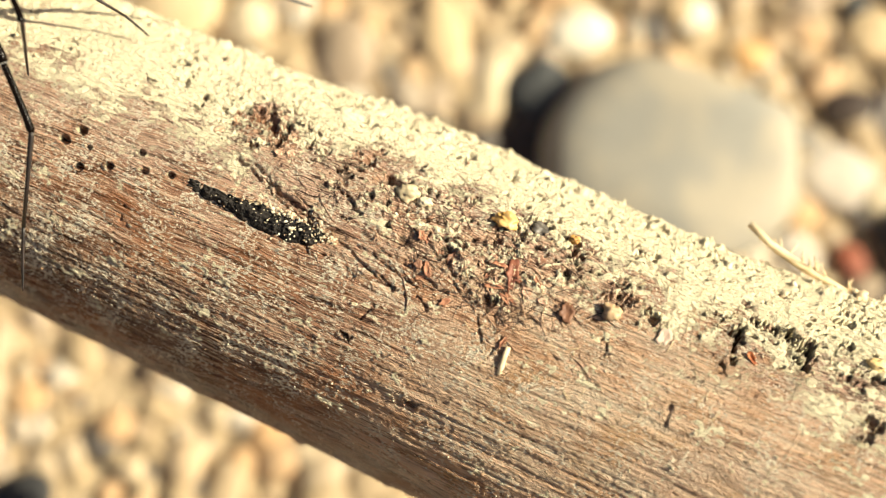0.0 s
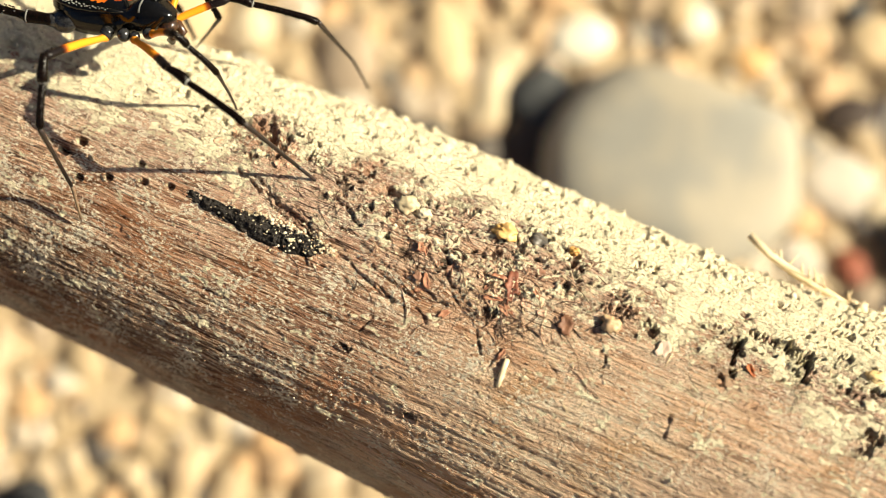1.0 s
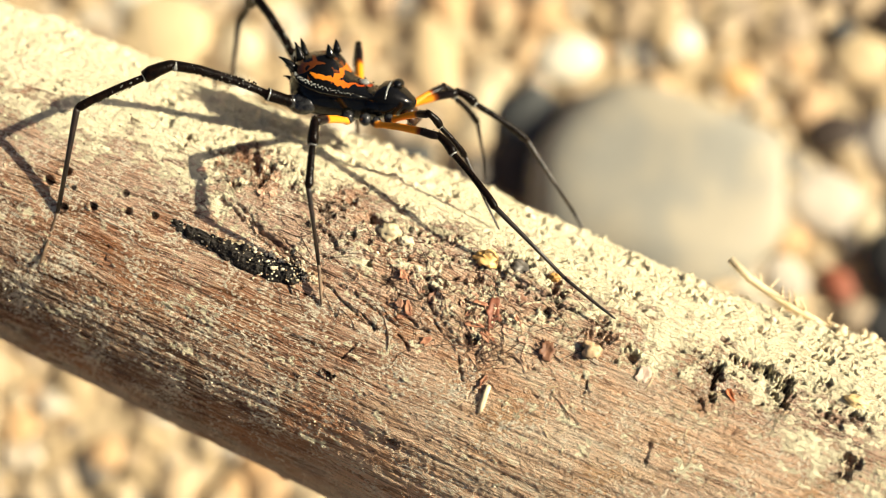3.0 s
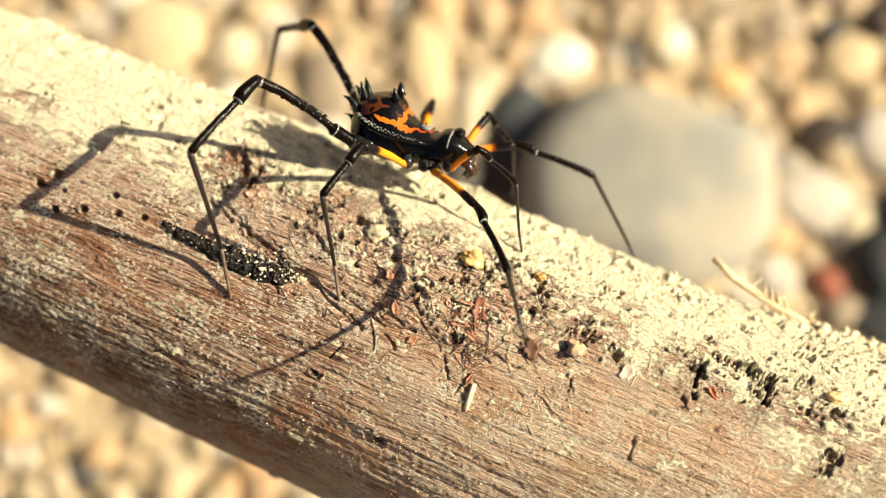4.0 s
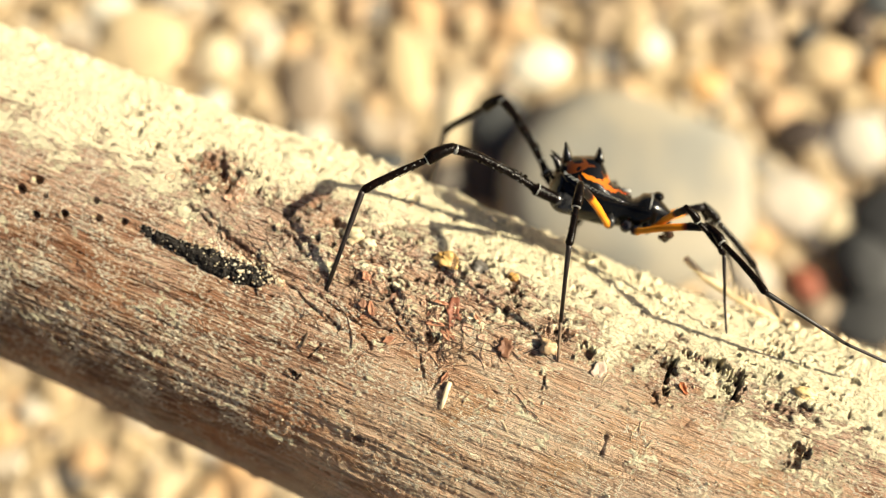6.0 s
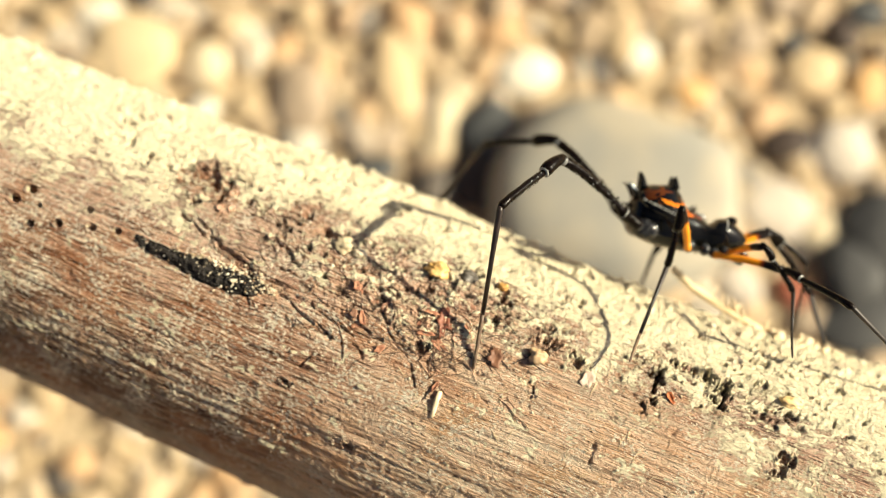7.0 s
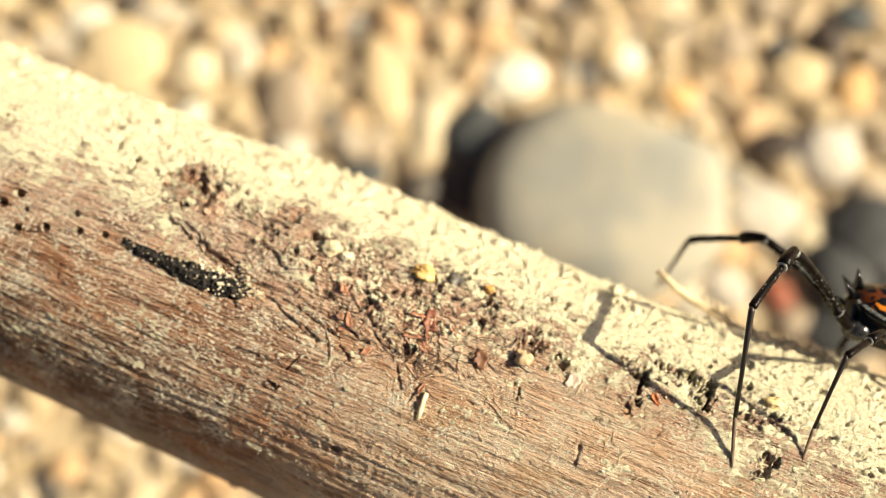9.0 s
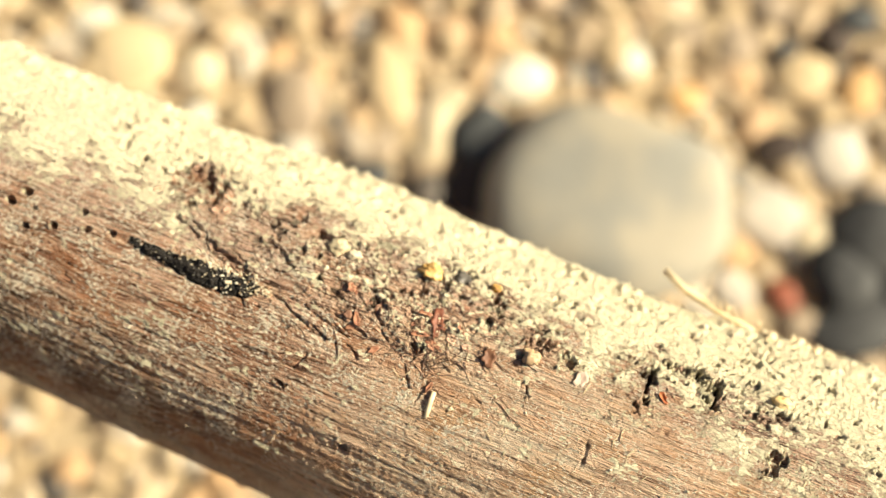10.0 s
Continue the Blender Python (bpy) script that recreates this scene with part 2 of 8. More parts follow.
GRIT = grain_material("sand_grit", [(0.0, (0.62, 0.50, 0.31)), (0.3, (0.74, 0.64, 0.44)), (0.55, (0.80, 0.73, 0.55)), (0.8, (0.50, 0.38, 0.22)), (0.93, (0.30, 0.18, 0.10))], 0.6)
BLACK = plain_material("leg_black", (0.002, 0.0015, 0.001), (0.006, 0.003, 0.002), 3000.0, 0.24, 0.6, 0.0001, 0.10)
GLOSS = plain_material("belly_black", (0.002, 0.002, 0.002), (0.004, 0.004, 0.003), 1500.0, 0.10, 0.2, 0.00005, 0.28)
COXA = plain_material("coxa_grey", (0.006, 0.006, 0.006), (0.03, 0.03, 0.03), 1800.0, 0.16, 0.2)
BEAD = plain_material("pale_bead", (0.16, 0.16, 0.15), (0.34, 0.34, 0.31), 2000.0, 0.2, 0.1)
TARSUS = plain_material("tarsus_brown", (0.06, 0.034, 0.02), (0.18, 0.12, 0.07), 1500.0, 0.5, 0.4)
FANG = plain_material("mouthpart_brown", (0.06, 0.026, 0.010), (0.012, 0.007, 0.005), 900.0, 0.25, 0.2)
CHAR = plain_material("black_rot", (0.004, 0.0035, 0.003), (0.022, 0.017, 0.013), 2600.0, 0.55, 1.0, 0.0003, 0.25)
STRAW = plain_material("dry_straw", (0.66, 0.50, 0.28), (0.82, 0.68, 0.44), 900.0, 0.6, 0.5)
ROOT = plain_material("dry_rootlet", (0.42, 0.24, 0.14), (0.62, 0.42, 0.27), 900.0, 0.65, 0.5)
DARK_FIBRE = plain_material("dark_fibre", (0.06, 0.035, 0.02), (0.15, 0.08, 0.05), 1200.0, 0.7, 0.5)


# ---- mesh helpers ----
def part(name, bm, material, parent, label="", smooth=True):
    """Link a bmesh as one mesh object under a thing or a part."""
    me = bpy.data.meshes.new(name)
    bm.to_mesh(me)
    bm.free()
    return mesh_object(name, me, material, parent, label, smooth)


def mesh_object(name, me, material, parent=None, label="", smooth=True):
    me.materials.append(material)
    if smooth:
        me.polygons.foreach_set("use_smooth", [True] * len(me.polygons))
    ob = new(name, me)
    if parent:
        ob.parent = parent
    if label:
        tagged(ob, label)
    return ob


def thing(name, label, category, group="", kind="", at=(0, 0, 0)):
    ob = new(name)
    ob.location = at
    ob.empty_display_size = 0.002
    return tagged(ob, label, category, group, kind)


def from_arrays(name, verts, faces):
    me = bpy.data.meshes.new(name)
    nv, nf, k = len(verts), len(faces), faces.shape[1]
    me.vertices.add(nv)
    me.vertices.foreach_set("co", np.ascontiguousarray(verts, dtype=np.float32).ravel())
    me.loops.add(nf * k)
    me.loops.foreach_set("vertex_index", np.ascontiguousarray(faces, dtype=np.int32).ravel())
    me.polygons.add(nf)
    me.polygons.foreach_set("loop_start", np.arange(0, nf * k, k, dtype=np.int32))
    me.update(calc_edges=True)
    return me


def hash3(i, j, k, seed):
    h = (i * 374761393 + j * 668265263 + k * 2147483647 + seed * 974634787) & 0xFFFFFFFF
    h = ((h ^ (h >> 13)) * 1274126177) & 0xFFFFFFFF
    h = ((h ^ (h >> 16)) * 2246822519) & 0xFFFFFFFF
    return ((h ^ (h >> 15)) & 0xFFFF) / 65535.0


def value_noise(p, seed=0):
    """Smooth noise in 0..1 at points p (n, 3)."""
    c = np.floor(p).astype(np.int64)
    f = p - c
    f = f * f * (3 - 2 * f)
    out = 0
    for a in (0, 1):
        for b in (0, 1):
            for d in (0, 1):
                w = (f[:, 0] if a else 1 - f[:, 0]) * (f[:, 1] if b else 1 - f[:, 1]) * (f[:, 2] if d else 1 - f[:, 2])
                out = out + w * hash3(c[:, 0] + a, c[:, 1] + b, c[:, 2] + d, seed)
    return out


def fbm(p, octaves=3, seed=0, gain=0.5):
    total, amp, norm = 0, 1.0, 0.0
    for o in range(octaves):
        total = total + amp * value_noise(p * 2.0 ** o + 17.3 * o, seed + o)
        norm += amp
        amp *= gain
    return total / norm


def tube(bm, pts, radii, n=10, squash=1.0, cap=True):
    """A round tube through pts (metres) with a radius at each."""
    rings = []
    pts = [Vector(p) for p in pts]
    ref = Vector((0, 0, 1))
    for i, p in enumerate(pts):
        d = (pts[min(i + 1, len(pts) - 1)] - pts[max(i - 1, 0)]).normalized()
        if abs(d.dot(ref)) > 0.95:
            ref = Vector((0, 1, 0))
        a = d.cross(ref).normalized()
        b = a.cross(d).normalized()
        ref = b
        rings.append([bm.verts.new(p + radii[i] * (math.cos(2 * math.pi * k / n) * a + squash * math.sin(2 * math.pi * k / n) * b)) for k in range(n)])
    for r, q in zip(rings, rings[1:]):
        for k in range(n):
            bm.faces.new((r[k], r[(k + 1) % n], q[(k + 1) % n], q[k]))
    if cap:
        bm.faces.new(list(reversed(rings[0])))
        bm.faces.new(rings[-1])
    return bm


def ico(subdiv):
    bm = bmesh.new()
    bmesh.ops.create_icosphere(bm, subdivisions=subdiv, radius=1.0)
    v = np.array([x.co[:] for x in bm.verts])
    f = np.array([[w.index for w in x.verts] for x in bm.faces])
    bm.free()
    return v, f


def blob(bm, centre, radii, subdiv=2, rough=0.0, seed=0, turn=None):
    """A rounded lump added to bm."""
    v, f = ico(subdiv)
    if rough:
        v = v * (1 + rough * (fbm(v * 1.6 + seed * 3.1 + 40, 3, seed)[:, None] - 0.5) * 2)
    v = v * np.array(radii)
    if turn is not None:
        v = v @ np.array(turn.to_3x3()).T
    vs = [bm.verts.new(Vector(x) + Vector(centre)) for x in v]
    for t in f:
        bm.faces.new([vs[i] for i in t])
    return bm


def random_turns(n):
    q = rng.normal(size=(n, 4))
    q /= np.linalg.norm(q, axis=1)[:, None]
    w, x, y, z = q.T
    return np.stack([np.stack([1 - 2 * (y * y + z * z), 2 * (x * y - z * w), 2 * (x * z + y * w)], 1),
                     np.stack([2 * (x * y + z * w), 1 - 2 * (x * x + z * z), 2 * (y * z - x * w)], 1),
                     np.stack([2 * (x * z - y * w), 2 * (y * z + x * w), 1 - 2 * (x * x + y * y)], 1)], 1)


def scatter(name, places, sizes, subdiv, rough, flat=None):
    """Many small lumps in one mesh; sizes (n, 3); flat: turn only about z."""
    v, f = ico(subdiv)
    n = len(places)
    kinds = [v * (1 + rough * (fbm(v * 1.5 + 30 + 9 * k, 2, k)[:, None] - 0.5) * 2) for k in range(8)]
    shape = np.array(kinds)[rng.integers(0, 8, n)]
    first = random_turns(n)
    shape = np.einsum("nij,nkj->nki", first, shape) * sizes[:, None, :]
    if flat is None:
        shape = np.einsum("nij,nkj->nki", random_turns(n), shape)
    else:
        a = rng.uniform(0, 2 * math.pi, n)
        c, s = np.cos(a)[:, None], np.sin(a)[:, None]
        shape = np.stack([shape[..., 0] * c - shape[..., 1] * s, shape[..., 0] * s + shape[..., 1] * c, shape[..., 2]], -1)
    verts = (shape + places[:, None, :]).reshape(-1, 3)
    faces = (f[None] + (np.arange(n) * len(v))[:, None, None]).reshape(-1, 3)
    return from_arrays(name, verts, faces)


# ---- ground ----
def ground():
    bm = bmesh.new()
    rings = [0.0, 0.3, 0.8, 3, 12, 50, 200]
    prev = None
    for r in rings[1:]:
        ring = [bm.verts.new((r * math.cos(a * math.pi / 24), r * math.sin(a * math.pi / 24), 0)) for a in range(48)]
        if prev is None:
            bm.faces.new(ring)
        else:
            for k in range(48):
                bm.faces.new((prev[k], ring[k], ring[(k + 1) % 48], prev[(k + 1) % 48]))
        prev = ring
    ob = part("ground", bm, SAND, None)
    tagged(ob, "pale tan sandy ground under loose gravel", "ground", kind="structure")


def gravel():
    """Loose stones on the sand: thick below the branch, thinner farther out."""
    n = 9000
    places = np.column_stack([rng.uniform(-0.14, 0.15, n), rng.uniform(-0.06, 0.19, n), np.zeros(n)])
    size = 0.0010 + 0.0027 * rng.random(n) ** 2.0
    far = 1500
    a, r = rng.uniform(0, 2 * math.pi, far), 0.2 + 0.9 * rng.random(far)
    places = np.vstack([places, np.column_stack([r * np.cos(a), 0.06 + r * np.sin(a), np.zeros(far)])])
    size = np.concatenate([size, 0.002 + 0.006 * rng.random(far) ** 2])
    keep = np.ones(len(places), bool)
    for _, x, y, _, w, h, *_ in STONES:
        keep &= (((places[:, 0] - x) / (w * 0.5)) ** 2 + ((places[:, 1] - y) / (h * 0.5)) ** 2) > 0.8
    places, size = places[keep], size[keep]
    sizes = size[:, None] * np.column_stack([rng.uniform(0.85, 1.5, len(size)), rng.uniform(0.8, 1.15, len(size)), rng.uniform(0.35, 0.65, len(size))])
    places[:, 2] = sizes[:, 2] * rng.uniform(0.0, 0.6, len(size))
    me = scatter("gravel", places, sizes, 2, 0.28, flat=True)
    ob = mesh_object("gravel", me, GRAVEL)
    tagged(ob, "loose tan, cream and brown beach gravel", "gravel", kind="stuff")


# kind, x, y, turn, width, depth, height (metres), colour, label
STONES = [
    ("rock", 0.0346, 0.0695, 0, 0.0440, 0.0370, 0.015, "olive", "large smooth olive-grey rock with cream blotches on sand"),
    ("pebble", 0.0155, 0.0815, 20, 0.0105, 0.0110, 0.010, "slate", "dark slate-grey pebble behind the large rock"),
    # added stone: its dark colour deepens the rock's shadow on the left
    ("pebble", 0.0132, 0.0730, 10, 0.0095, 0.0105, 0.009, "soot", "brown-black stone added for the large rock's cast shadow"),
    ("pebble", 0.0640, 0.1040, 0, 0.0070, 0.0060, 0.006, "brown", "brown pebble among gravel"),
    ("pebble", 0.0735, 0.0985, 30, 0.0060, 0.0075, 0.006, "soot", "dark brown stone among gravel"),
    ("pebble", 0.0570, 0.1000, 20, 0.0062, 0.0055, 0.005, "brown", "dull brown pebble among gravel"),
    ("pebble", 0.0630, 0.0790, 0, 0.0095, 0.0068, 0.006, "soot", "dark brown stone beside a pale pebble"),
    ("pebble", 0.0850, 0.0930, 0, 0.0080, 0.0070, 0.006, "brown", "weathered brown pebble on gravel"),
    ("pebble", 0.0215, 0.0917, 5, 0.0105, 0.0080, 0.007, "white", "bright cream-white rounded pebble on gravel"),
    ("pebble", 0.0000, 0.0910, 8, 0.0080, 0.0178, 0.007, "tan", "long tan pebble lying lengthwise"),
    ("pebble", 0.0077, 0.0835, -8, 0.0056, 0.0140, 0.006, "cream", "narrow pale cream pebble beside the rock"),
    ("pebble", -0.0304, 0.0941, 0, 0.0070, 0.0080, 0.006, "cream", "pale cream oval pebble on sand"),
    ("pebble", -0.0306, 0.0863, 30, 0.0052, 0.0048, 0.005, "white", "small bright white pebble near the branch"),
    ("pebble", -0.0424, 0.0965, 12, 0.0140, 0.0142, 0.009, "sand", "broad sandy yellow pebble on sand"),
    ("pebble", -0.0480, 0.1031, 0, 0.0080, 0.0058, 0.006, "white", "white oval pebble on the sand"),
    ("pebble", -0.0149, 0.0882, 0, 0.0092, 0.0140, 0.007, "brown", "greyish brown oblong pebble on sand"),
    ("pebble", -0.0033, 0.0756, 15, 0.0082, 0.0044, 0.005, "slate", "small blue-grey pebble near the branch"),
    ("pebble", 0.0712, 0.0775, 10, 0.0105, 0.0105, 0.009, "pale", "pale grey rounded pebble with shaded side"),
    ("pebble", 0.0600, 0.0680, -15, 0.0125, 0.0105, 0.006, "pale", "broad pale tan pebble beside the rock"),
    ("pebble", 0.0611, 0.0547, 30, 0.0046, 0.0058, 0.005, "red", "rust-red pebble among dark stones"),
    ("pebble", 0.0765, 0.0635, 10, 0.0150, 0.0140, 0.012, "black", "nearly black stone on the gravel"),
    ("pebble", 0.0725, 0.0500, 20, 0.0160, 0.0105, 0.007, "black", "flat black stone beside the red pebble"),
    ("pebble", 0.0481, 0.0883, 0, 0.0066, 0.0058, 0.005, "orange", "small orange-tan pebble among gravel"),
    ("pebble", 0.0399, 0.0949, 40, 0.0066, 0.0058, 0.005, "white", "small off-white pebble among gravel"),
    ("pebble", 0.0679, 0.0916, 10, 0.0102, 0.0085, 0.007, "tan", "tan oval pebble among gravel"),
    ("pebble", 0.0783, 0.1021, 0, 0.0076, 0.0060, 0.006, "slate", "dark grey pebble at the gravel's edge"),
    ("pebble", 0.0672, 0.0637, 20, 0.0070, 0.0080, 0.006, "cream", "small cream pebble beside black stones"),
    ("pebble", 0.0535, 0.0560, 40, 0.0060, 0.0075, 0.004, "pale", "greyish pale pebble at the rock's foot"),
    ("pebble", 0.0635, 0.0500, 15, 0.0065, 0.0050, 0.005, "brown", "dull brown pebble below the red one"),
    ("pebble", 0.0705, 0.0575, 25, 0.0105, 0.0120, 0.011, "black", "black stone wedged between dark pebbles"),
    ("pebble", 0.0810, 0.0545, 60, 0.0090, 0.0120, 0.008, "slate", "dark slate pebble among black stones"),
    ("pebble", 0.0575, 0.0975, 35, 0.0080, 0.0065, 0.006, "brown", "flat brown pebble among pale gravel"),
    ("pebble", 0.0500, 0.1000, 10, 0.0060, 0.0055, 0.005, "brown", "small dull brown pebble on gravel"),
    ("pebble", 0.0770, 0.0890, 60, 0.0085, 0.0065, 0.006, "orange", "rusty orange-tan pebble at the gravel's edge"),
    ("pebble", 0.0655, 0.0960, 80, 0.0055, 0.0045, 0.005, "slate", "small slate pebble between tan pebbles"),
    ("pebble", 0.0820, 0.0790, 20, 0.0080, 0.0070, 0.006, "brown", "olive-brown pebble beside the pale grey one"),
    ("pebble", -0.0600, 0.0195, 20, 0.0092, 0.0070, 0.007, "black", "black stone on sand beneath the branch"),
]
TONES = {
    "olive": ((0.245, 0.236, 0.200), (0.385, 0.332, 0.238), (0.185, 0.175, 0.152)),
    "slate": ((0.045, 0.048, 0.048), (0.085, 0.085, 0.08), (0.03, 0.03, 0.03)),
    "white": ((0.68, 0.63, 0.50), (0.58, 0.51, 0.38), (0.86, 0.83, 0.74)),
    "tan": ((0.52, 0.39, 0.22), (0.50, 0.36, 0.20), (0.70, 0.56, 0.36)),
    "cream": ((0.60, 0.50, 0.33), (0.50, 0.40, 0.25), (0.78, 0.70, 0.54)),
    "sand": ((0.56, 0.43, 0.25), (0.48, 0.36, 0.20), (0.72, 0.60, 0.40)),
    "brown": ((0.34, 0.26, 0.175), (0.26, 0.195, 0.13), (0.38, 0.30, 0.22)),
    "pale": ((0.50, 0.44, 0.36), (0.40, 0.34, 0.27), (0.68, 0.64, 0.58)),
    "soot": ((0.035, 0.020, 0.012), (0.07, 0.045, 0.028), (0.02, 0.014, 0.01)),
    "red": ((0.27, 0.075, 0.035), (0.22, 0.06, 0.03), (0.44, 0.16, 0.08)),
    "black": ((0.022, 0.022, 0.022), (0.05, 0.05, 0.048), (0.016, 0.015, 0.015)),
    "orange": ((0.62, 0.38, 0.16), (0.50, 0.29, 0.12), (0.70, 0.48, 0.25)),
}


def stones():
    mats = {k: stone_material("stone_" + k, *v) for k, v in TONES.items()}
    for i, (name, x, y, turn, w, d, h, tone, label) in enumerate(STONES):
        h = h if name == "rock" else 0.5 * h
        bm = bmesh.new()
        blob(bm, (0, 0, 0), (w / 2, d / 2, h / 2), 4, 0.16 if name == "rock" else 0.14, i + 3)
        if name == "rock":
            # broken faces: outward direction, distance from the middle (m)
            for nx, ny, nz, lim in ((-1, 0.02, 0.25, 0.0190), (-0.80, 0.60, 0.2, 0.0184), (-0.25, 0.97, 0.2, 0.0170), (0.40, 0.92, 0.25, 0.0137), (1, -0.05, 0.2, 0.0182), (0.75, -0.66, 0.2, 0.0185),
                                    (-0.03, 0.02, 1.0, 0.0060), (0.10, -0.08, 1.0, 0.0064)):
                q = Vector((nx, ny, nz)).normalized()
                for v in bm.verts:
                    over = v.co.dot(q) - lim
                    if over > 0:
                        v.co -= q * over * 0.92
            for _ in range(3):
                bmesh.ops.smooth_vert(bm, verts=bm.verts, factor=0.5, use_axis_x=True, use_axis_y=True, use_axis_z=True)
        for v in bm.verts:
            v.co.z = max(v.co.z, -h * 0.33)
        ob = part(name, bm, mats[tone], None)
        ob.location, ob.rotation_euler = (x, y, h * 0.33), (0, 0, radians(turn))
        tagged(ob, label, "rock" if name == "rock" else "pebble", "" if name == "rock" else "pebbles on the sand")


# ---- branch ----
AXIS_POINT = Vector((0.0, 0.02765, 0.07968))
ALONG = Vector((0.91274, -0.40853, -0.00375))
SKYWARD = Vector((0.39610, 0.88264, 0.25309))     # 90 degrees round
FACING = Vector((-0.10009, -0.23249, 0.96743))    # 0 degrees round

# borer holes, pits and hollows: along mm, degrees round, half length mm, half width mm, depth mm
HOLES = [(-32.8, 6, .46, .36, .75), (-31.8, 11, .44, .36, .75), (-30.7, 0, .36, .28, .7), (-28.4, 4, .36, .28, .7), (-26.4, 12, .32, .26, .42),
         (-25.6, 7, .40, .30, .5), (-23.4, 9, .34, .28, .45), (-30.6, 7, .26, .20, .4)]
PITS = [(22.9, 31, .38, 1.7, 2.0), (28.2, 36, .38, 1.6, 2.0), (22.2, 34.5, .6, .5, 1.6), (27.0, 40, .7, .5, 1.4), (25.2, 40, 1.2, .5, .6), (5.1, 42, .9, .75, 1.0), (34.4, 21, .7, 1.2, .65), (16.2, 27, .45, .5, .8),
        (-9.6, 39, .45, .35, .7), (8.6, 38, .5, .45, .7), (2.6, 31, .35, .35, .7), (-19.3, 41, 1.0, .6, .5), (-18.0, 38, .5, .8, .5), (4.0, 12, .5, .6, .7),
        (13.2, 27, .7, .5, .6), (31.5, 44, .5, .4, .5), (1.3, -26, .4, .3, .5), (-5.2, -14, .4, .25, .5)]
# cracks: along, round, along, round, half width mm, depth mm
CRACKS = [(-19.0, 21, -14.6, 17, .16, .5), (-16.2, 19.5, -10.8, 11.5, .12, .5), (-14.4, 17.5, -11.0, 13.2, .10, .45), (-16.8, 18.4, -12.2, 11.8, .09, .4), (-18.4, 22.5, -15.5, 19.8, .10, .4), (-13.6, 18.6, -11.9, 16.4, .08, .4), (-11.2, 26.5, -8.0, 21, .13, .5),
          (-8.8, 11, -3.1, 3.5, .09, .3), (-7.4, 12.5, -1.4, 7, .08, .28), (-6.0, 14, 1.0, 9.5, .08, .28), (-7.6, 36, -4.0, 35, .3, .6), (-8.4, 33, -6.0, 36, .25, .5),
          (-2.0, 20, 2.6, 12, .10, .3), (-1.0, 16, 3.0, 9, .08, .25), (3.9, 6, 4.9, 0, .10, .3), (6.2, 4, 5.8, -3, .08, .25),
          (20.0, 5, 20.2, 0, .12, .4), (13.8, 14, 14.0, 9, .10, .35), (-26, -4, -25.8, -10, .08, .3), (-4.0, -3, -4.6, -8, .08, .3)]


crack_rng = random.Random(23)
for _ in range(34):
    c_s, c_a = crack_rng.uniform(-12, 14), crack_rng.uniform(4, 34)
    c_l, c_t = crack_rng.uniform(0.4, 1.5), crack_rng.gauss(-0.3, 0.4)
    CRACKS.append((c_s, c_a, c_s + c_l * math.cos(c_t), c_a + c_l * math.sin(c_t) * 3.75, crack_rng.uniform(.05, .11), crack_rng.uniform(.15, .4)))
for _ in range(16):
    PITS.append((crack_rng.uniform(20, 46), crack_rng.uniform(22, 62), crack_rng.uniform(.15, .45), crack_rng.uniform(.12, .3), crack_rng.uniform(.25, .6)))
for _ in range(20):
    PITS.append((crack_rng.uniform(-22, 18), crack_rng.uniform(26, 52), crack_rng.uniform(.15, .4), crack_rng.uniform(.12, .3), crack_rng.uniform(.25, .6)))
for _ in range(42):
    PITS.append((crack_rng.uniform(-46, -8), crack_rng.uniform(34, 78), crack_rng.uniform(.15, .5), crack_rng.uniform(.1, .3), crack_rng.uniform(.25, .6)))
for _ in range(16):
    PITS.append((crack_rng.gauss(-18.5, 1.6), crack_rng.gauss(40, 4.5), crack_rng.uniform(.2, .6), crack_rng.uniform(.15, .4), crack_rng.uniform(.3, .6)))


def axis(s):
    """The branch's middle line, s metres along; beyond the view both ends bend down to the ground."""
    s = float(s)
    p = AXIS_POINT + s * ALONG
    if s < -0.08:
        p = p - Vector((0, 0, 1.05 * (s + 0.08) ** 2))
    if s > 0.09:
        p = p - Vector((0, 0, 1.35 * (s - 0.09) ** 2))
    return p


def girth(s):
    return 0.0153 + 0.0246 * max(min(s, 0.12), -0.2)


def limit_of(sm):
    """Degrees round at which the sand crust begins, along the branch (mm)."""
    return np.interp(sm, [-45, -35, -25, -19, -14, -8, 0, 12, 25, 45], [18, 19, 19, 24, 35, 36, 32, 29, 23, 14])


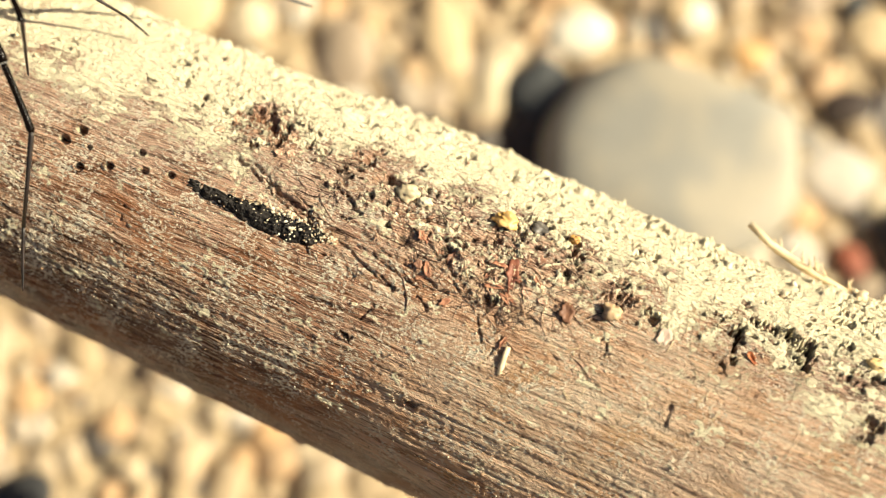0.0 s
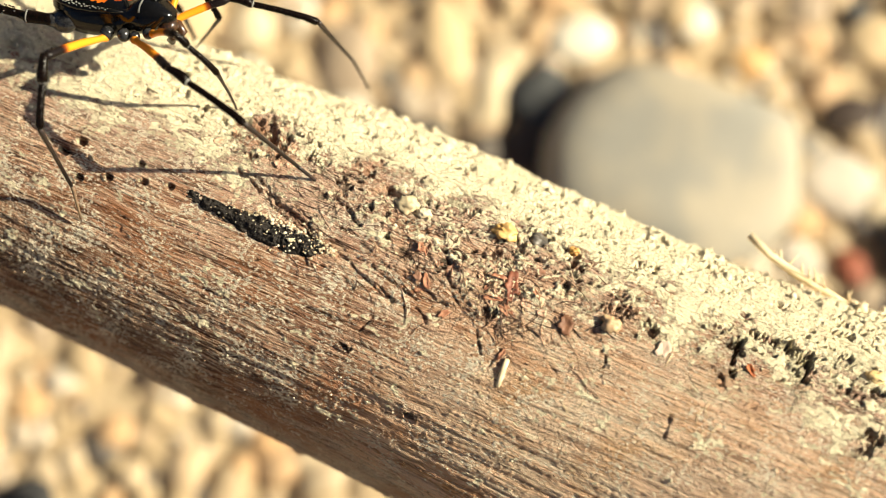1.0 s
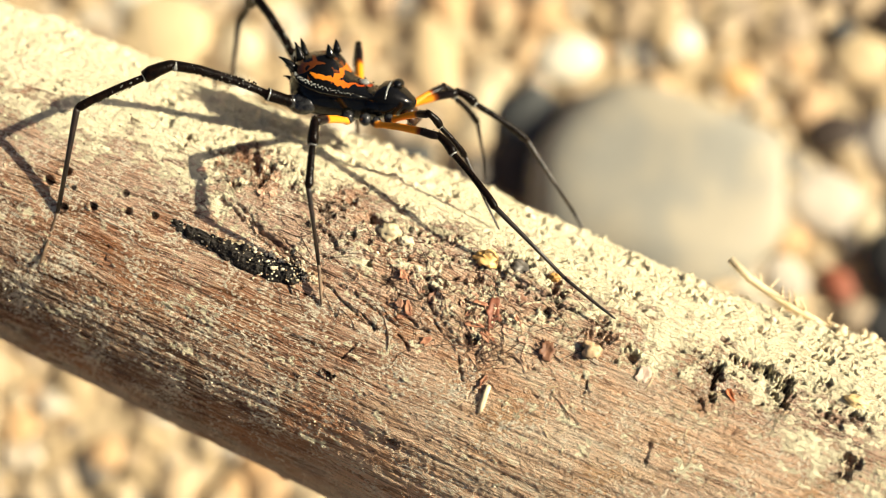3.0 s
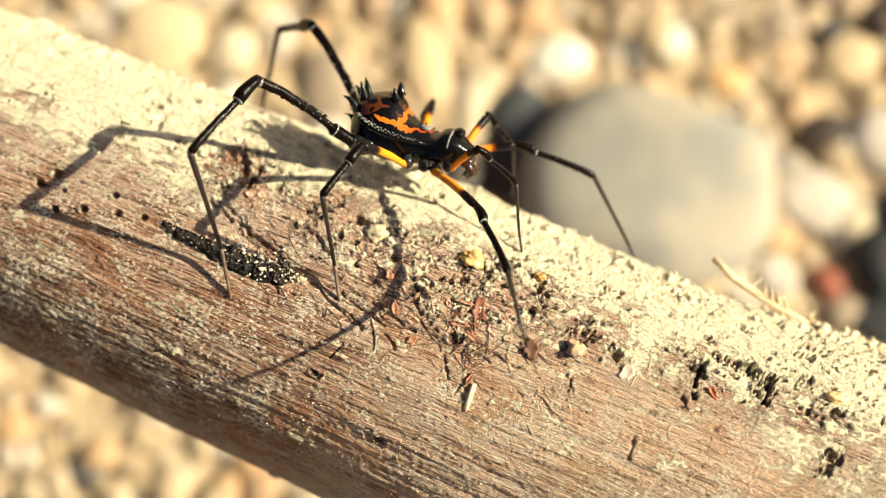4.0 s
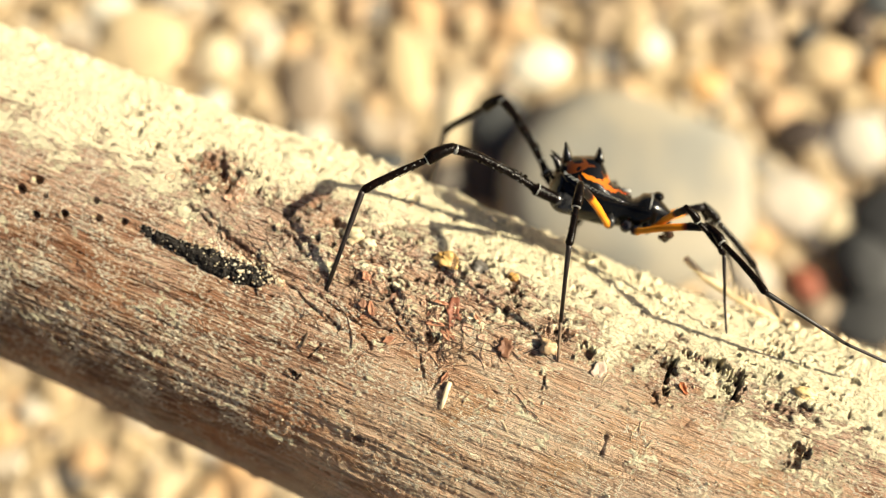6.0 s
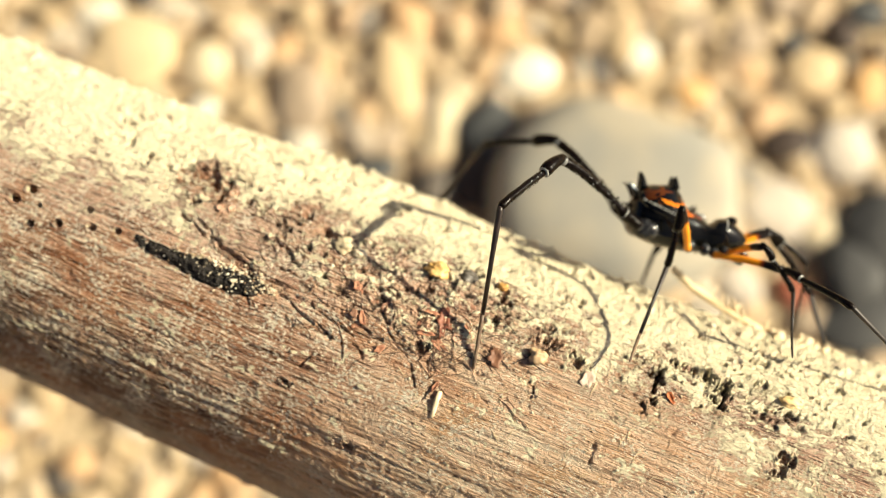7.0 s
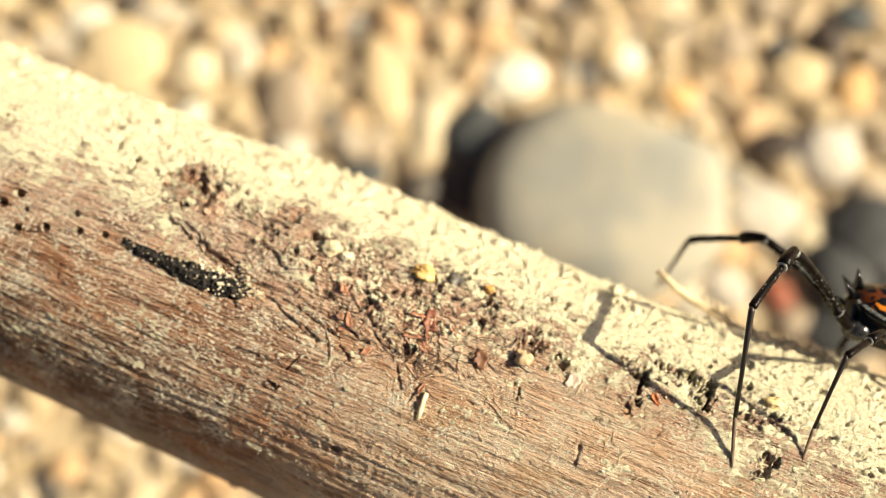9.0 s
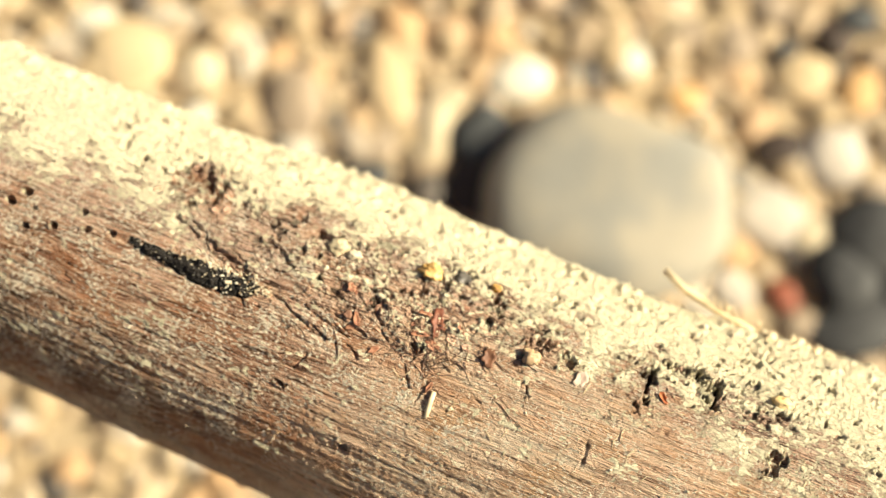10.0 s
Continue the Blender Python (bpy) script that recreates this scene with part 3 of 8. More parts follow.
def relief(s, a):
    """Radius (m) and the sand-crust and pale-fibre masks at s (m) and a (degrees), arrays."""
    ar = np.radians(a)
    sm = s * 1000
    r = 15.3 + 0.0246 * np.clip(sm, -200, 120)
    p = np.column_stack([sm, r * np.cos(ar), r * np.sin(ar)])
    arc = r * ar
    out = r.copy()
    out += 0.55 * (fbm(p * [0.05, 0.09, 0.09], 2, 3) - 0.5)
    # where the silhouette swells and dips
    up = np.clip(np.sin(ar), 0, 1) ** 2
    out += up * (0.45 * np.exp(-((sm + 9) / 10.0) ** 2) - 0.55 * np.exp(-((sm - 22) / 11.0) ** 2) + 0.35 * np.exp(-((sm - 44) / 10.0) ** 2))
    out += 0.75 * np.exp(-((a + 50) / 14.0) ** 2) * np.clip((sm + 3) / 12, 0, 1)
    fibre = fbm(p * [0.16, 2.4, 2.4], 3, 11, 0.6) - 0.5
    thread = fbm(p * [0.35, 5.0, 5.0], 2, 13, 0.6) - 0.5
    out += 0.27 * fibre + 0.12 * thread * np.clip((limit_of(sm) + 10 - a) / 20, 0.15, 1)
    edge = fbm(p * [0.22, 0.35, 0.35], 4, 21, 0.6) - 0.5
    crumb = np.clip((fbm(p * 0.8, 4, 57, 0.6) - 0.56) * 6, 0, 1) * np.clip((a - 48) / 15, 0, 1)
    out += 0.30 * crumb
    limit = limit_of(sm)
    ragged = fbm(p * [0.9, 1.3, 1.3], 4, 23, 0.7) - 0.5
    crust = np.clip((a - limit + 42 * edge + 34 * ragged) / 44 + 0.36, 0, 1) * np.clip((165 - a) / 20, 0, 1)
    spots = np.clip((fbm(p * [0.45, 0.75, 0.75], 5, 31, 0.78) - 0.57) * 8, 0, 1) * np.clip((a + 60) / 25, 0, 1)
    bare = crust.copy()
    crust = np.clip(np.maximum(crust, 0.82 * spots), 0, 1)
    streak = np.clip((fbm(p * [0.3, 1.3, 1.3], 4, 53, 0.65) - 0.5) * 6, 0, 1)
    crust = crust * (1 - 0.30 * streak * np.clip((limit + 34 - a) / 20, 0, 1))
    lump = fbm(p * 0.9, 4, 41, 0.62)
    clod = fbm(p * 0.45, 3, 45, 0.6)
    messy = np.exp(-((sm - 1) / 15.0) ** 2) * np.clip(1.25 - np.abs(a - 29) / 17, 0, 1)
    messy = np.maximum(messy, np.exp(-((sm + 18.5) / 3.2) ** 2 - ((a - 40) / 9) ** 2))
    messy = np.maximum(messy, 0.5 * np.exp(-((sm - 30) / 11.0) ** 2) * np.clip(1.2 - np.abs(a - 36) / 12, 0, 1))
    rough = fbm(p * 1.25, 4, 47, 0.62)
    plate = np.clip((fbm(p * 0.62, 5, 43, 0.66) - 0.47) * 11, 0, 1)
    chip = np.clip((fbm(p * [1.1, 1.6, 1.6], 4, 49, 0.66) - 0.53) * 10, 0, 1)
    web = np.abs(fbm(p * [0.42, 0.75, 0.75] + 2 * edge[:, None], 4, 63, 0.62) - 0.5)
    vein = np.clip((0.050 - web) * 30, 0, 1)
    split = np.clip((0.012 - np.abs(fbm(p * [0.33, 0.8, 0.8] + 9, 4, 67, 0.6) - 0.5)) * 90, 0, 1)
    # small broken pits all over the crust
    pock = np.clip((0.390 - fbm(p * [0.9, 1.25, 1.25] + 3, 4, 101, 0.66)) * 16, 0, 1) * np.clip((fbm(p * 0.22, 2, 103) - 0.36) * 5, 0, 1)
    flaky = np.clip((fbm(p * [1.5, 2.2, 2.2], 3, 107, 0.6) - 0.47) * 9, 0, 1)
    out -= bare * (0.46 * pock - 0.035 * flaky)
    # sharp little holes where crumbs have fallen out, and clods left standing on the crest
    pick = np.clip((0.335 - fbm(p * [0.75, 1.15, 1.15] + 17, 4, 109, 0.64)) * 40, 0, 1) * np.clip((a - 26) / 8, 0, 1) * np.clip((sm + 26) / 16, 0.25, 1)
    clump = np.clip((fbm(p * [0.55, 0.6, 0.6] + 29, 3, 113, 0.55) - 0.69) * 18, 0, 1) * np.clip((a - 50) / 12, 0, 1)
    out += bare * (0.42 * clump - 0.62 * pick)
    out += bare * (0.05 * plate + 0.035 * chip + 0.2 * np.maximum(lump - 0.48, 0) + 0.4 * np.maximum(clod - 0.6, 0)) + 0.07 * (crust - bare)
    out += messy * (0.16 * plate + 0.12 * chip + 0.13 * vein - 0.30 * split - 0.7 * np.clip((0.42 - rough) * 5, 0, 0.75))
    crust = np.clip(crust * (0.80 + 0.20 * np.maximum(plate, chip)) * (1 - 0.45 * pock) * (1 - 0.6 * pick) * (1 - 0.45 * messy) + messy * (0.26 * plate + 0.34 * chip + 0.75 * vein - 0.30 - 0.8 * split), 0, 1)
    out += (0.15 + 0.12 * crust) * (fbm(p * 3.0, 3, 51, 0.65) - 0.5)
    warm = np.clip((sm + 5 + 0.35 * np.minimum(a + 20, 0) * -1 + 16 * edge) / 15, 0, 1) * np.clip((34 - a + 60 * edge) / 16, 0, 1)
    bloom = np.clip((a - 2 + 70 * edge) / 22, 0, 1)
    under = np.clip((-54 - a + 30 * edge) / 8, 0, 1)
    # where crevice shade is painted; deep pits add theirs below
    gap_shade = np.clip(messy * 1.3, 0, 1) * np.maximum(np.clip((0.385 - rough) * 16, 0, 1), 0.7 * split) * 0.85
    # dark brown band low on the front, fading out by mid-length
    dark_band = np.clip(1.15 - np.abs(a + 42 + 0.22 * sm + 20 * edge) / 22, 0, 1) * np.clip((2 - sm) / 22, 0, 1) * np.clip(1.05 + 2.6 * edge, 0, 1) * np.clip((a + 60 + 25 * edge) / 7, 0, 1)
    for hs, ha, hl, hw, dep in HOLES + PITS:
        ds, da = (sm - hs), (a - ha) * np.pi / 180 * 15.3
        near = (np.abs(ds) < 4) & (np.abs(da) < 4)
        if not near.any():
            continue
        round_hole = (hs, ha, hl, hw, dep) in HOLES
        jag = 0.0 if round_hole else 1.0
        u = ds[near] + jag * (1.2 * hl + 0.5) * (fbm(p[near] * [1.6, 0.9, 0.9] + 5, 4, 71, 0.75) - 0.5) * 3
        v = da[near] + jag * (0.8 * hw + 0.4) * (fbm(p[near] * 1.2 + 55, 4, 73, 0.75) - 0.5) * 3
        q = np.sqrt((u / hl) ** 2 + (v / hw) ** 2)
        out[near] -= dep * np.clip(1.25 - q, 0, 0.55) / 0.55
        if not round_hole:
            crust[near] *= np.clip(q - 0.3, 0, 1)
        else:
            # dusty left wall, painted pale as the sunlit side of the hole
            crust[near] = np.maximum(crust[near] * np.clip(q - 0.2, 0, 1), 0.6 * np.clip((1.5 - q) * 2, 0, 1) * np.clip(-1.2 - 2.2 * u / hl, 0, 1))
        if dep > 0.9:
            gap_shade[near] = np.maximum(gap_shade[near], 0.9 * np.clip((1.15 - q) * 3, 0, 1))
        out[near] += 0.10 * np.exp(-((q - 1.45) / 0.25) ** 2)
    for s0, a0, s1, a1, w, dep in CRACKS:
        ax, ay = s0, a0 * np.pi / 180 * 15.3
        bx, by = s1 - s0, (a1 - a0) * np.pi / 180 * 15.3
        near = (sm > min(s0, s1) - 1.5) & (sm < max(s0, s1) + 1.5)
        if not near.any():
            continue
        x, y = sm[near] - ax, arc[near] - ay
        t = np.clip((x * bx + y * by) / (bx * bx + by * by), 0, 1)
        wig = 0.9 * (fbm(p[near] * 0.9, 3, 81, 0.6) - 0.5)
        w = w * (0.45 + 1.1 * fbm(p[near] * 1.7, 2, 83))
        dist = np.hypot(x - t * bx, y - t * by + wig)
        out[near] -= dep * np.exp(-(dist / w) ** 2)
        crust[near] *= np.clip(dist / w / 2, 0, 1)
    return out / 1000, crust, warm, gap_shade, bloom, under, sm, arc, dark_band


SKIN = []      # the branch's radius over its length and girth, once it is built


def on_branch(s_mm, a_deg, lift=0.0):
    """A place on the skin and its outward direction."""
    s_grid, a_grid, r_grid = SKIN[0]
    i = int(np.clip(np.searchsorted(s_grid, s_mm / 1000), 1, len(s_grid) - 1))
    j = int(np.clip(np.searchsorted(a_grid, a_deg), 1, len(a_grid) - 1))
    f = (s_mm / 1000 - s_grid[i - 1]) / (s_grid[i] - s_grid[i - 1])
    g = (a_deg - a_grid[j - 1]) / (a_grid[j] - a_grid[j - 1])
    low, high = r_grid[i - 1, j - 1] * (1 - g) + r_grid[i - 1, j] * g, r_grid[i, j - 1] * (1 - g) + r_grid[i, j] * g
    r = low * (1 - f) + high * f
    n = math.cos(radians(a_deg)) * FACING + math.sin(radians(a_deg)) * SKYWARD
    return axis(s_mm / 1000) + float(r + lift) * n, n


def branch():
    fine = np.arange(-0.048, 0.058, 0.00009)
    s = np.concatenate([np.arange(-0.35, -0.048, 0.004), fine, np.arange(0.058, 0.322, 0.004)])
    a = np.concatenate([np.arange(-82, -58, 1.0), np.arange(-58, 98, 0.36), np.arange(98, 278, 2.2)])
    S, A = np.meshgrid(s, a, indexing="ij")
    r, crust, warm, gap_shade, bloom, under, sm, arc, dark_band = relief(S.ravel(), A.ravel())
    taper = np.clip((0.322 - S.ravel()) / 0.012, 0.25, 1) ** 0.5
    r = r * taper
    SKIN.append((s, a, r.reshape(len(s), len(a))))
    ax = np.array([axis(x)[:] for x in s])
    ar = np.radians(A.ravel())
    n = np.cos(ar)[:, None] * np.array(FACING[:]) + np.sin(ar)[:, None] * np.array(SKYWARD[:])
    verts = np.repeat(ax, len(a), axis=0) + r[:, None] * n
    I = np.arange(len(s) * len(a)).reshape(len(s), len(a))
    J = np.roll(I, -1, axis=1)
    faces = np.stack([I[:-1], I[1:], J[1:], J[:-1]], -1).reshape(-1, 4)
    me = from_arrays("branch", verts, faces)
    for key, data in (("crust", crust), ("warm", warm), ("gap_shade", gap_shade), ("bloom", bloom), ("under", under), ("dark_band", dark_band)):
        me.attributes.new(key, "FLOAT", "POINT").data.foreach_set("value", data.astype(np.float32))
    skin = np.column_stack([sm, arc, np.zeros(len(sm))]).astype(np.float32)
    me.attributes.new("skin", "FLOAT_VECTOR", "POINT").data.foreach_set("vector", skin.ravel())
    bm = bmesh.new()
    bm.from_mesh(me)
    bm.verts.ensure_lookup_table()
    bm.faces.new([bm.verts[i] for i in I[0]])
    bm.faces.new([bm.verts[i] for i in reversed(I[-1])])
    bmesh.ops.recalc_face_normals(bm, faces=bm.faces)
    bm.to_mesh(me)
    bm.free()
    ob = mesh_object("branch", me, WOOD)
    return tagged(ob, "weathered reddish-brown driftwood branch crusted with pale sand", "branch")


def sand_on_branch():
    """Grains that cling to the branch: many on the crust, few on bare wood."""
    n = 48000
    s, a = rng.uniform(-0.048, 0.058, n), rng.uniform(-55, 108, n)
    r, crust, *_ = relief(s, a)
    pile = np.clip((fbm(np.column_stack([s * 450, a * 0.2, 0 * s]), 4, 19, 0.7) - 0.46) * 5, 0, 1)
    keep = rng.random(n) < 0.03 + 0.30 * pile * (1 - crust) + 0.16 * crust
    s, a, r, crust = s[keep], a[keep], r[keep], crust[keep]
    ar = np.radians(a)
    nrm = np.cos(ar)[:, None] * np.array(FACING[:]) + np.sin(ar)[:, None] * np.array(SKYWARD[:])
    size = (0.02 + 0.11 * rng.random(len(s)) ** 6) * MM
    size[crust < 0.3] *= 0.75
    crest = (a > 55) & (rng.random(len(s)) < 0.02)
    size[crest] *= 3.0
    places = np.array([axis(x)[:] for x in s]) + (r + size * 0.4)[:, None] * nrm
    sizes = size[:, None] * rng.uniform(0.45, 1.6, (len(s), 3))
    me = scatter("sand_grains", places, sizes, 1, 0.6)
    ob = mesh_object("sand_grains", me, GRIT, smooth=False)
    tagged(ob, "pale sand grains clinging to the branch", "sand", kind="stuff")


# ---- harvestman ----
LEGS = {"4": (10.2, 8.1, 13.7), "3": (6.9, 5.4, 9.8), "2": (6.3, 7.4, 12.8), "1": (4.9, 5.0, 6.8)}   # femur, tibia, metatarsus mm
GIRTH = {"4": (0.37, 0.56, 0.30, 0.24), "3": (0.34, 0.44, 0.28, 0.20), "2": (0.33, 0.40, 0.27, 0.20), "1": (0.30, 0.33, 0.23, 0.16)}
# body rings: forward, half width, top, bottom (mm)
RINGS = [(-5.65, .35, .5, -.5), (-5.4, 1.2, 1.5, -1.3), (-4.8, 2.0, 2.3, -1.9), (-3.9, 2.5, 2.75, -2.25), (-2.8, 2.7, 2.75, -2.45), (-1.5, 2.5, 2.1, -2.5),
         (-0.3, 2.15, 1.1, -2.45), (0.7, 1.85, .75, -2.3), (1.5, 1.7, .68, -2.15), (2.3, 1.78, 1.1, -2.0), (3.1, 1.72, 1.2, -1.8), (3.9, 1.4, .9, -1.5), (4.6, 1.0, .4, -1.15), (5.05, .55, .05, -.8), (5.2, .15, -.25, -.45)]


def body_shell(upper):
    """Upper shield or under body: a loft of half rings that meets at a ridge round the flanks."""
    bm = bmesh.new()
    rows = []
    for x, w, top, bot in RINGS:
        ridge = -0.15 if x > 0.5 else -0.15 - 0.10 * (x - 0.5) * 0.3
        row = []
        for k in range(17):
            t = math.pi * k / 16
            c, s_ = math.cos(t), math.sin(t)
            cy = math.copysign(abs(c) ** 0.8, c)
            if upper:
                row.append(bm.verts.new((x * MM, cy * w * 1.03 * MM, (ridge + (top - ridge) * s_ ** 0.85) * MM)))
            else:
                row.append(bm.verts.new((x * MM, cy * w * 0.93 * MM, (ridge + 0.06 + (bot - ridge) * s_ ** 0.8) * MM)))
        rows.append(row)
    for r, q in zip(rows, rows[1:]):
        for k in range(16):
            bm.faces.new((r[k], r[k + 1], q[k + 1], q[k]) if upper else (r[k], q[k], q[k + 1], r[k + 1]))
    bmesh.ops.recalc_face_normals(bm, faces=bm.faces)
    bmesh.ops.subdivide_edges(bm, edges=bm.edges[:], cuts=1, use_grid_fill=True, smooth=0.6)
    if upper:
        for v in bm.verts:
            x, y = v.co.x / MM, abs(v.co.y) / MM
            if v.co.z > 0.0003:
                v.co.z += (0.62 * math.exp(-((x + 2.1) / 0.8) ** 2 - ((y - 0.95) / 0.7) ** 2) + 0.22 * math.exp(-((x - 0.4) / 0.45) ** 2 - ((y - 0.5) / 0.5) ** 2)) * MM
                v.co.z -= 0.48 * math.exp(-((x - 1.7) / 0.25) ** 2) * MM
                v.co.z -= 0.10 * math.exp(-((x + 0.75) / 0.15) ** 2) * MM
    return bm


def spine(base, tip, r):
    bm = bmesh.new()
    b, t = Vector(base) * MM, Vector(tip) * MM
    pts = [b + (t - b) * k + Vector((0, 0, 0.15 * MM)) * math.sin(k * 3.0) for k in (-0.15, 0.15, 0.4, 0.65, 0.88, 1.0)]
    tube(bm, pts, [r * MM * k for k in (1.35, 1.0, 0.7, 0.42, 0.2, 0.05)], 8)
    return bm


def leg_segments(bug, key, mats):
    """Femur with its trochanter, tibia with the thick patella, metatarsus with a bent tarsus."""
    no, side = key[1], -1 if key[0] == "R" else 1
    lf, lt, lm = [x * MM for x in LEGS[no]]
    gf, gp, gt, gm = [x * MM for x in GIRTH[no]]
    bm = bmesh.new()
    if no == "4":
        tube(bm, [(-0.0004, 0, 0), (0.0002, 0, 0), (0.0005, 0, 0), (0.0019, 0, 0), (0.00215, 0, 0), (0.0023, 0, 0), (0.0028, 0, 0.0001), (0.005, 0, 0.0003), (0.008, 0, 0.0003), (lf - 0.0008, 0, 0.0001), (lf - 0.0002, 0, 0), (lf + 0.0002, 0, 0)],
             [k * gf for k in (0.9, 1.45, 1.3, 1.45, 1.5, 1.0, 0.86, 0.95, 1.05, 1.15, 1.15, 0.7)], 14)
        bristles = 150
    else:
        tube(bm, [(-0.0003, 0, 0), (0.0002, 0, 0), (0.0005, 0, 0), (0.0008, 0, 0), (lf * 0.4, 0, 0.00012), (lf * 0.72, 0, 0.0001), (lf * 0.9, 0, 0), (lf, 0, 0)],
             [k * gf for k in (0.8, 1.15, 0.9, 0.78, 0.95, 1.0, 1.1, 0.85)], 12)
        bristles = 14
    r = random.Random(no + key)
    for _ in range(bristles):
        x = r.uniform(0.28 if no == "4" else 0.74, 0.97) * lf
        t = r.uniform(0, 2 * math.pi)
        d = Vector((0.25, math.cos(t), math.sin(t)))
        p = Vector((x, math.cos(t) * gf * 0.9, math.sin(t) * gf * 0.9 + (0.0003 * min(1, x / 0.004, (lf - x) / 0.003) if no == "4" else 0.0001)))
        tube(bm, [p, p + d * gf * 0.30], [gf * 0.20, gf * 0.09], 5)
    femur = part("femur", bm, mats["femur" + no], bug, "black granular femur" if no == "4" else "orange femur with black end")
    if no == "4":
        bm = bmesh.new()
        tube(bm, [(0.0019, 0, 0), (0.00205, 0, 0), (0.0022, 0, 0)], [gf * 1.40, gf * 1.56, gf * 1.2], 12)
        tube(bm, [(lf - 0.0005, 0, 0), (lf - 0.0003, 0, 0), (lf - 0.0001, 0, 0)], [gf * 1.16, gf * 1.24, gf * 1.05], 12)
        part("joint_ring", bm, BEAD, femur, "pale grey joint ring")
    # granules in a pale tone: sand dust plus painted sun glints
    def granules(owner, x0, x1, radius, count, arch):
        grains = bmesh.new()
        for _ in range(count):
            x, t = r.uniform(x0, x1), r.uniform(0, 2 * math.pi)
            z = r.uniform(.035, .075) * MM
            rise = arch * min(1, (x - x0 + 0.0005) / 0.0022, (x1 + 0.0007 - x) / 0.0022)
            blob(grains, (x, math.cos(t) * radius * 0.92, rise + math.sin(t) * radius * 0.92), (z * 1.2, z, z), 1)
        part("granules", grains, BEAD, owner, "granules coloured pale for glints and dust")

    if no == "4":
        granules(femur, 0.0028, lf - 0.0006, gf * 1.02, 60, 0.0003)
    lp = {"4": 0.0023, "3": 0.0019, "2": 0.0018, "1": 0.0014}[no]
    bm = bmesh.new()
    tube(bm, [(lp - 0.0002, 0, 0), (lp + 0.0004, 0, 0), (lt * 0.55, 0, 0.0001), (lt * 0.85, 0, 0.0001), (lt - 0.0002, 0, 0), (lt + 0.0001, 0, 0)],
         [k * gt for k in (0.75, 0.95, 1.0, 1.1, 1.25, 0.7)], 12)
    for _ in range(80 if no == "4" else 24):
        x = r.uniform(lp + 0.0006, lt)
        t = r.uniform(0, 2 * math.pi)
        p = Vector((x, math.cos(t) * gt * 0.92, math.sin(t) * gt * 0.92))
        tube(bm, [p, p + Vector((0.3, math.cos(t), math.sin(t))) * gt * 0.28], [gt * 0.2, gt * 0.09], 5)
    tibia = part("tibia", bm, BLACK, bug)
    if no == "4":
        granules(tibia, lp + 0.0004, lt - 0.0003, gt * 1.04, 40, 0.0001)
    bm = bmesh.new()
    tube(bm, [(-0.0003, 0, 0), (0.0001, 0, 0), (lp * 0.4, 0, 0.0001), (lp * 0.75, 0, 0.0001), (lp, 0, 0), (lp + 0.0001, 0, 0)],
         [k * gp for k in (0.55, 0.78, 0.92, 1.05, 0.95, 0.6)], 12)
    part("patella", bm, BLACK, tibia, "swollen black knee segment")
    bm = bmesh.new()
    tube(bm, [(lp - 0.00005, 0, 0), (lp + 0.00006, 0, 0), (lp + 0.00014, 0, 0)], [gp * 0.8, gp * 0.9, gp * 0.7], 12)
    part("joint_ring", bm, BEAD, tibia, "pale grey joint ring")
    bend = 0.68 if no in "43" else 0.6
    bow = (0.075 if no in "43" else 0.035) * lm
    bm = bmesh.new()
    tube(bm, [(-0.0001, 0, 0), (0.0003, 0, 0), (lm * 0.3, 0, bow * 0.44), (lm * bend, 0, bow)], [k * gm for k in (0.9, 1.15, 0.85, 0.75)], 10)
    meta = part("metatarsus", bm, mats["shin"], bug)
    bm = bmesh.new()
    tube(bm, [(lm * bend - 0.0001, 0, bow), (lm * (bend + 0.04), 0, bow * 0.94), (lm * 0.86, 0, bow * 0.45), (lm * 0.97, 0, bow * 0.08), (lm, 0, 0)], [k * gm for k in (0.74, 0.72, 0.62, 0.52, 0.25)], 8)
    part("tarsus", bm, TARSUS if no in "43" else mats["shin"], meta, "pale brown tarsus" if no in "43" else "thin dark tarsus")
    return femur, tibia, meta


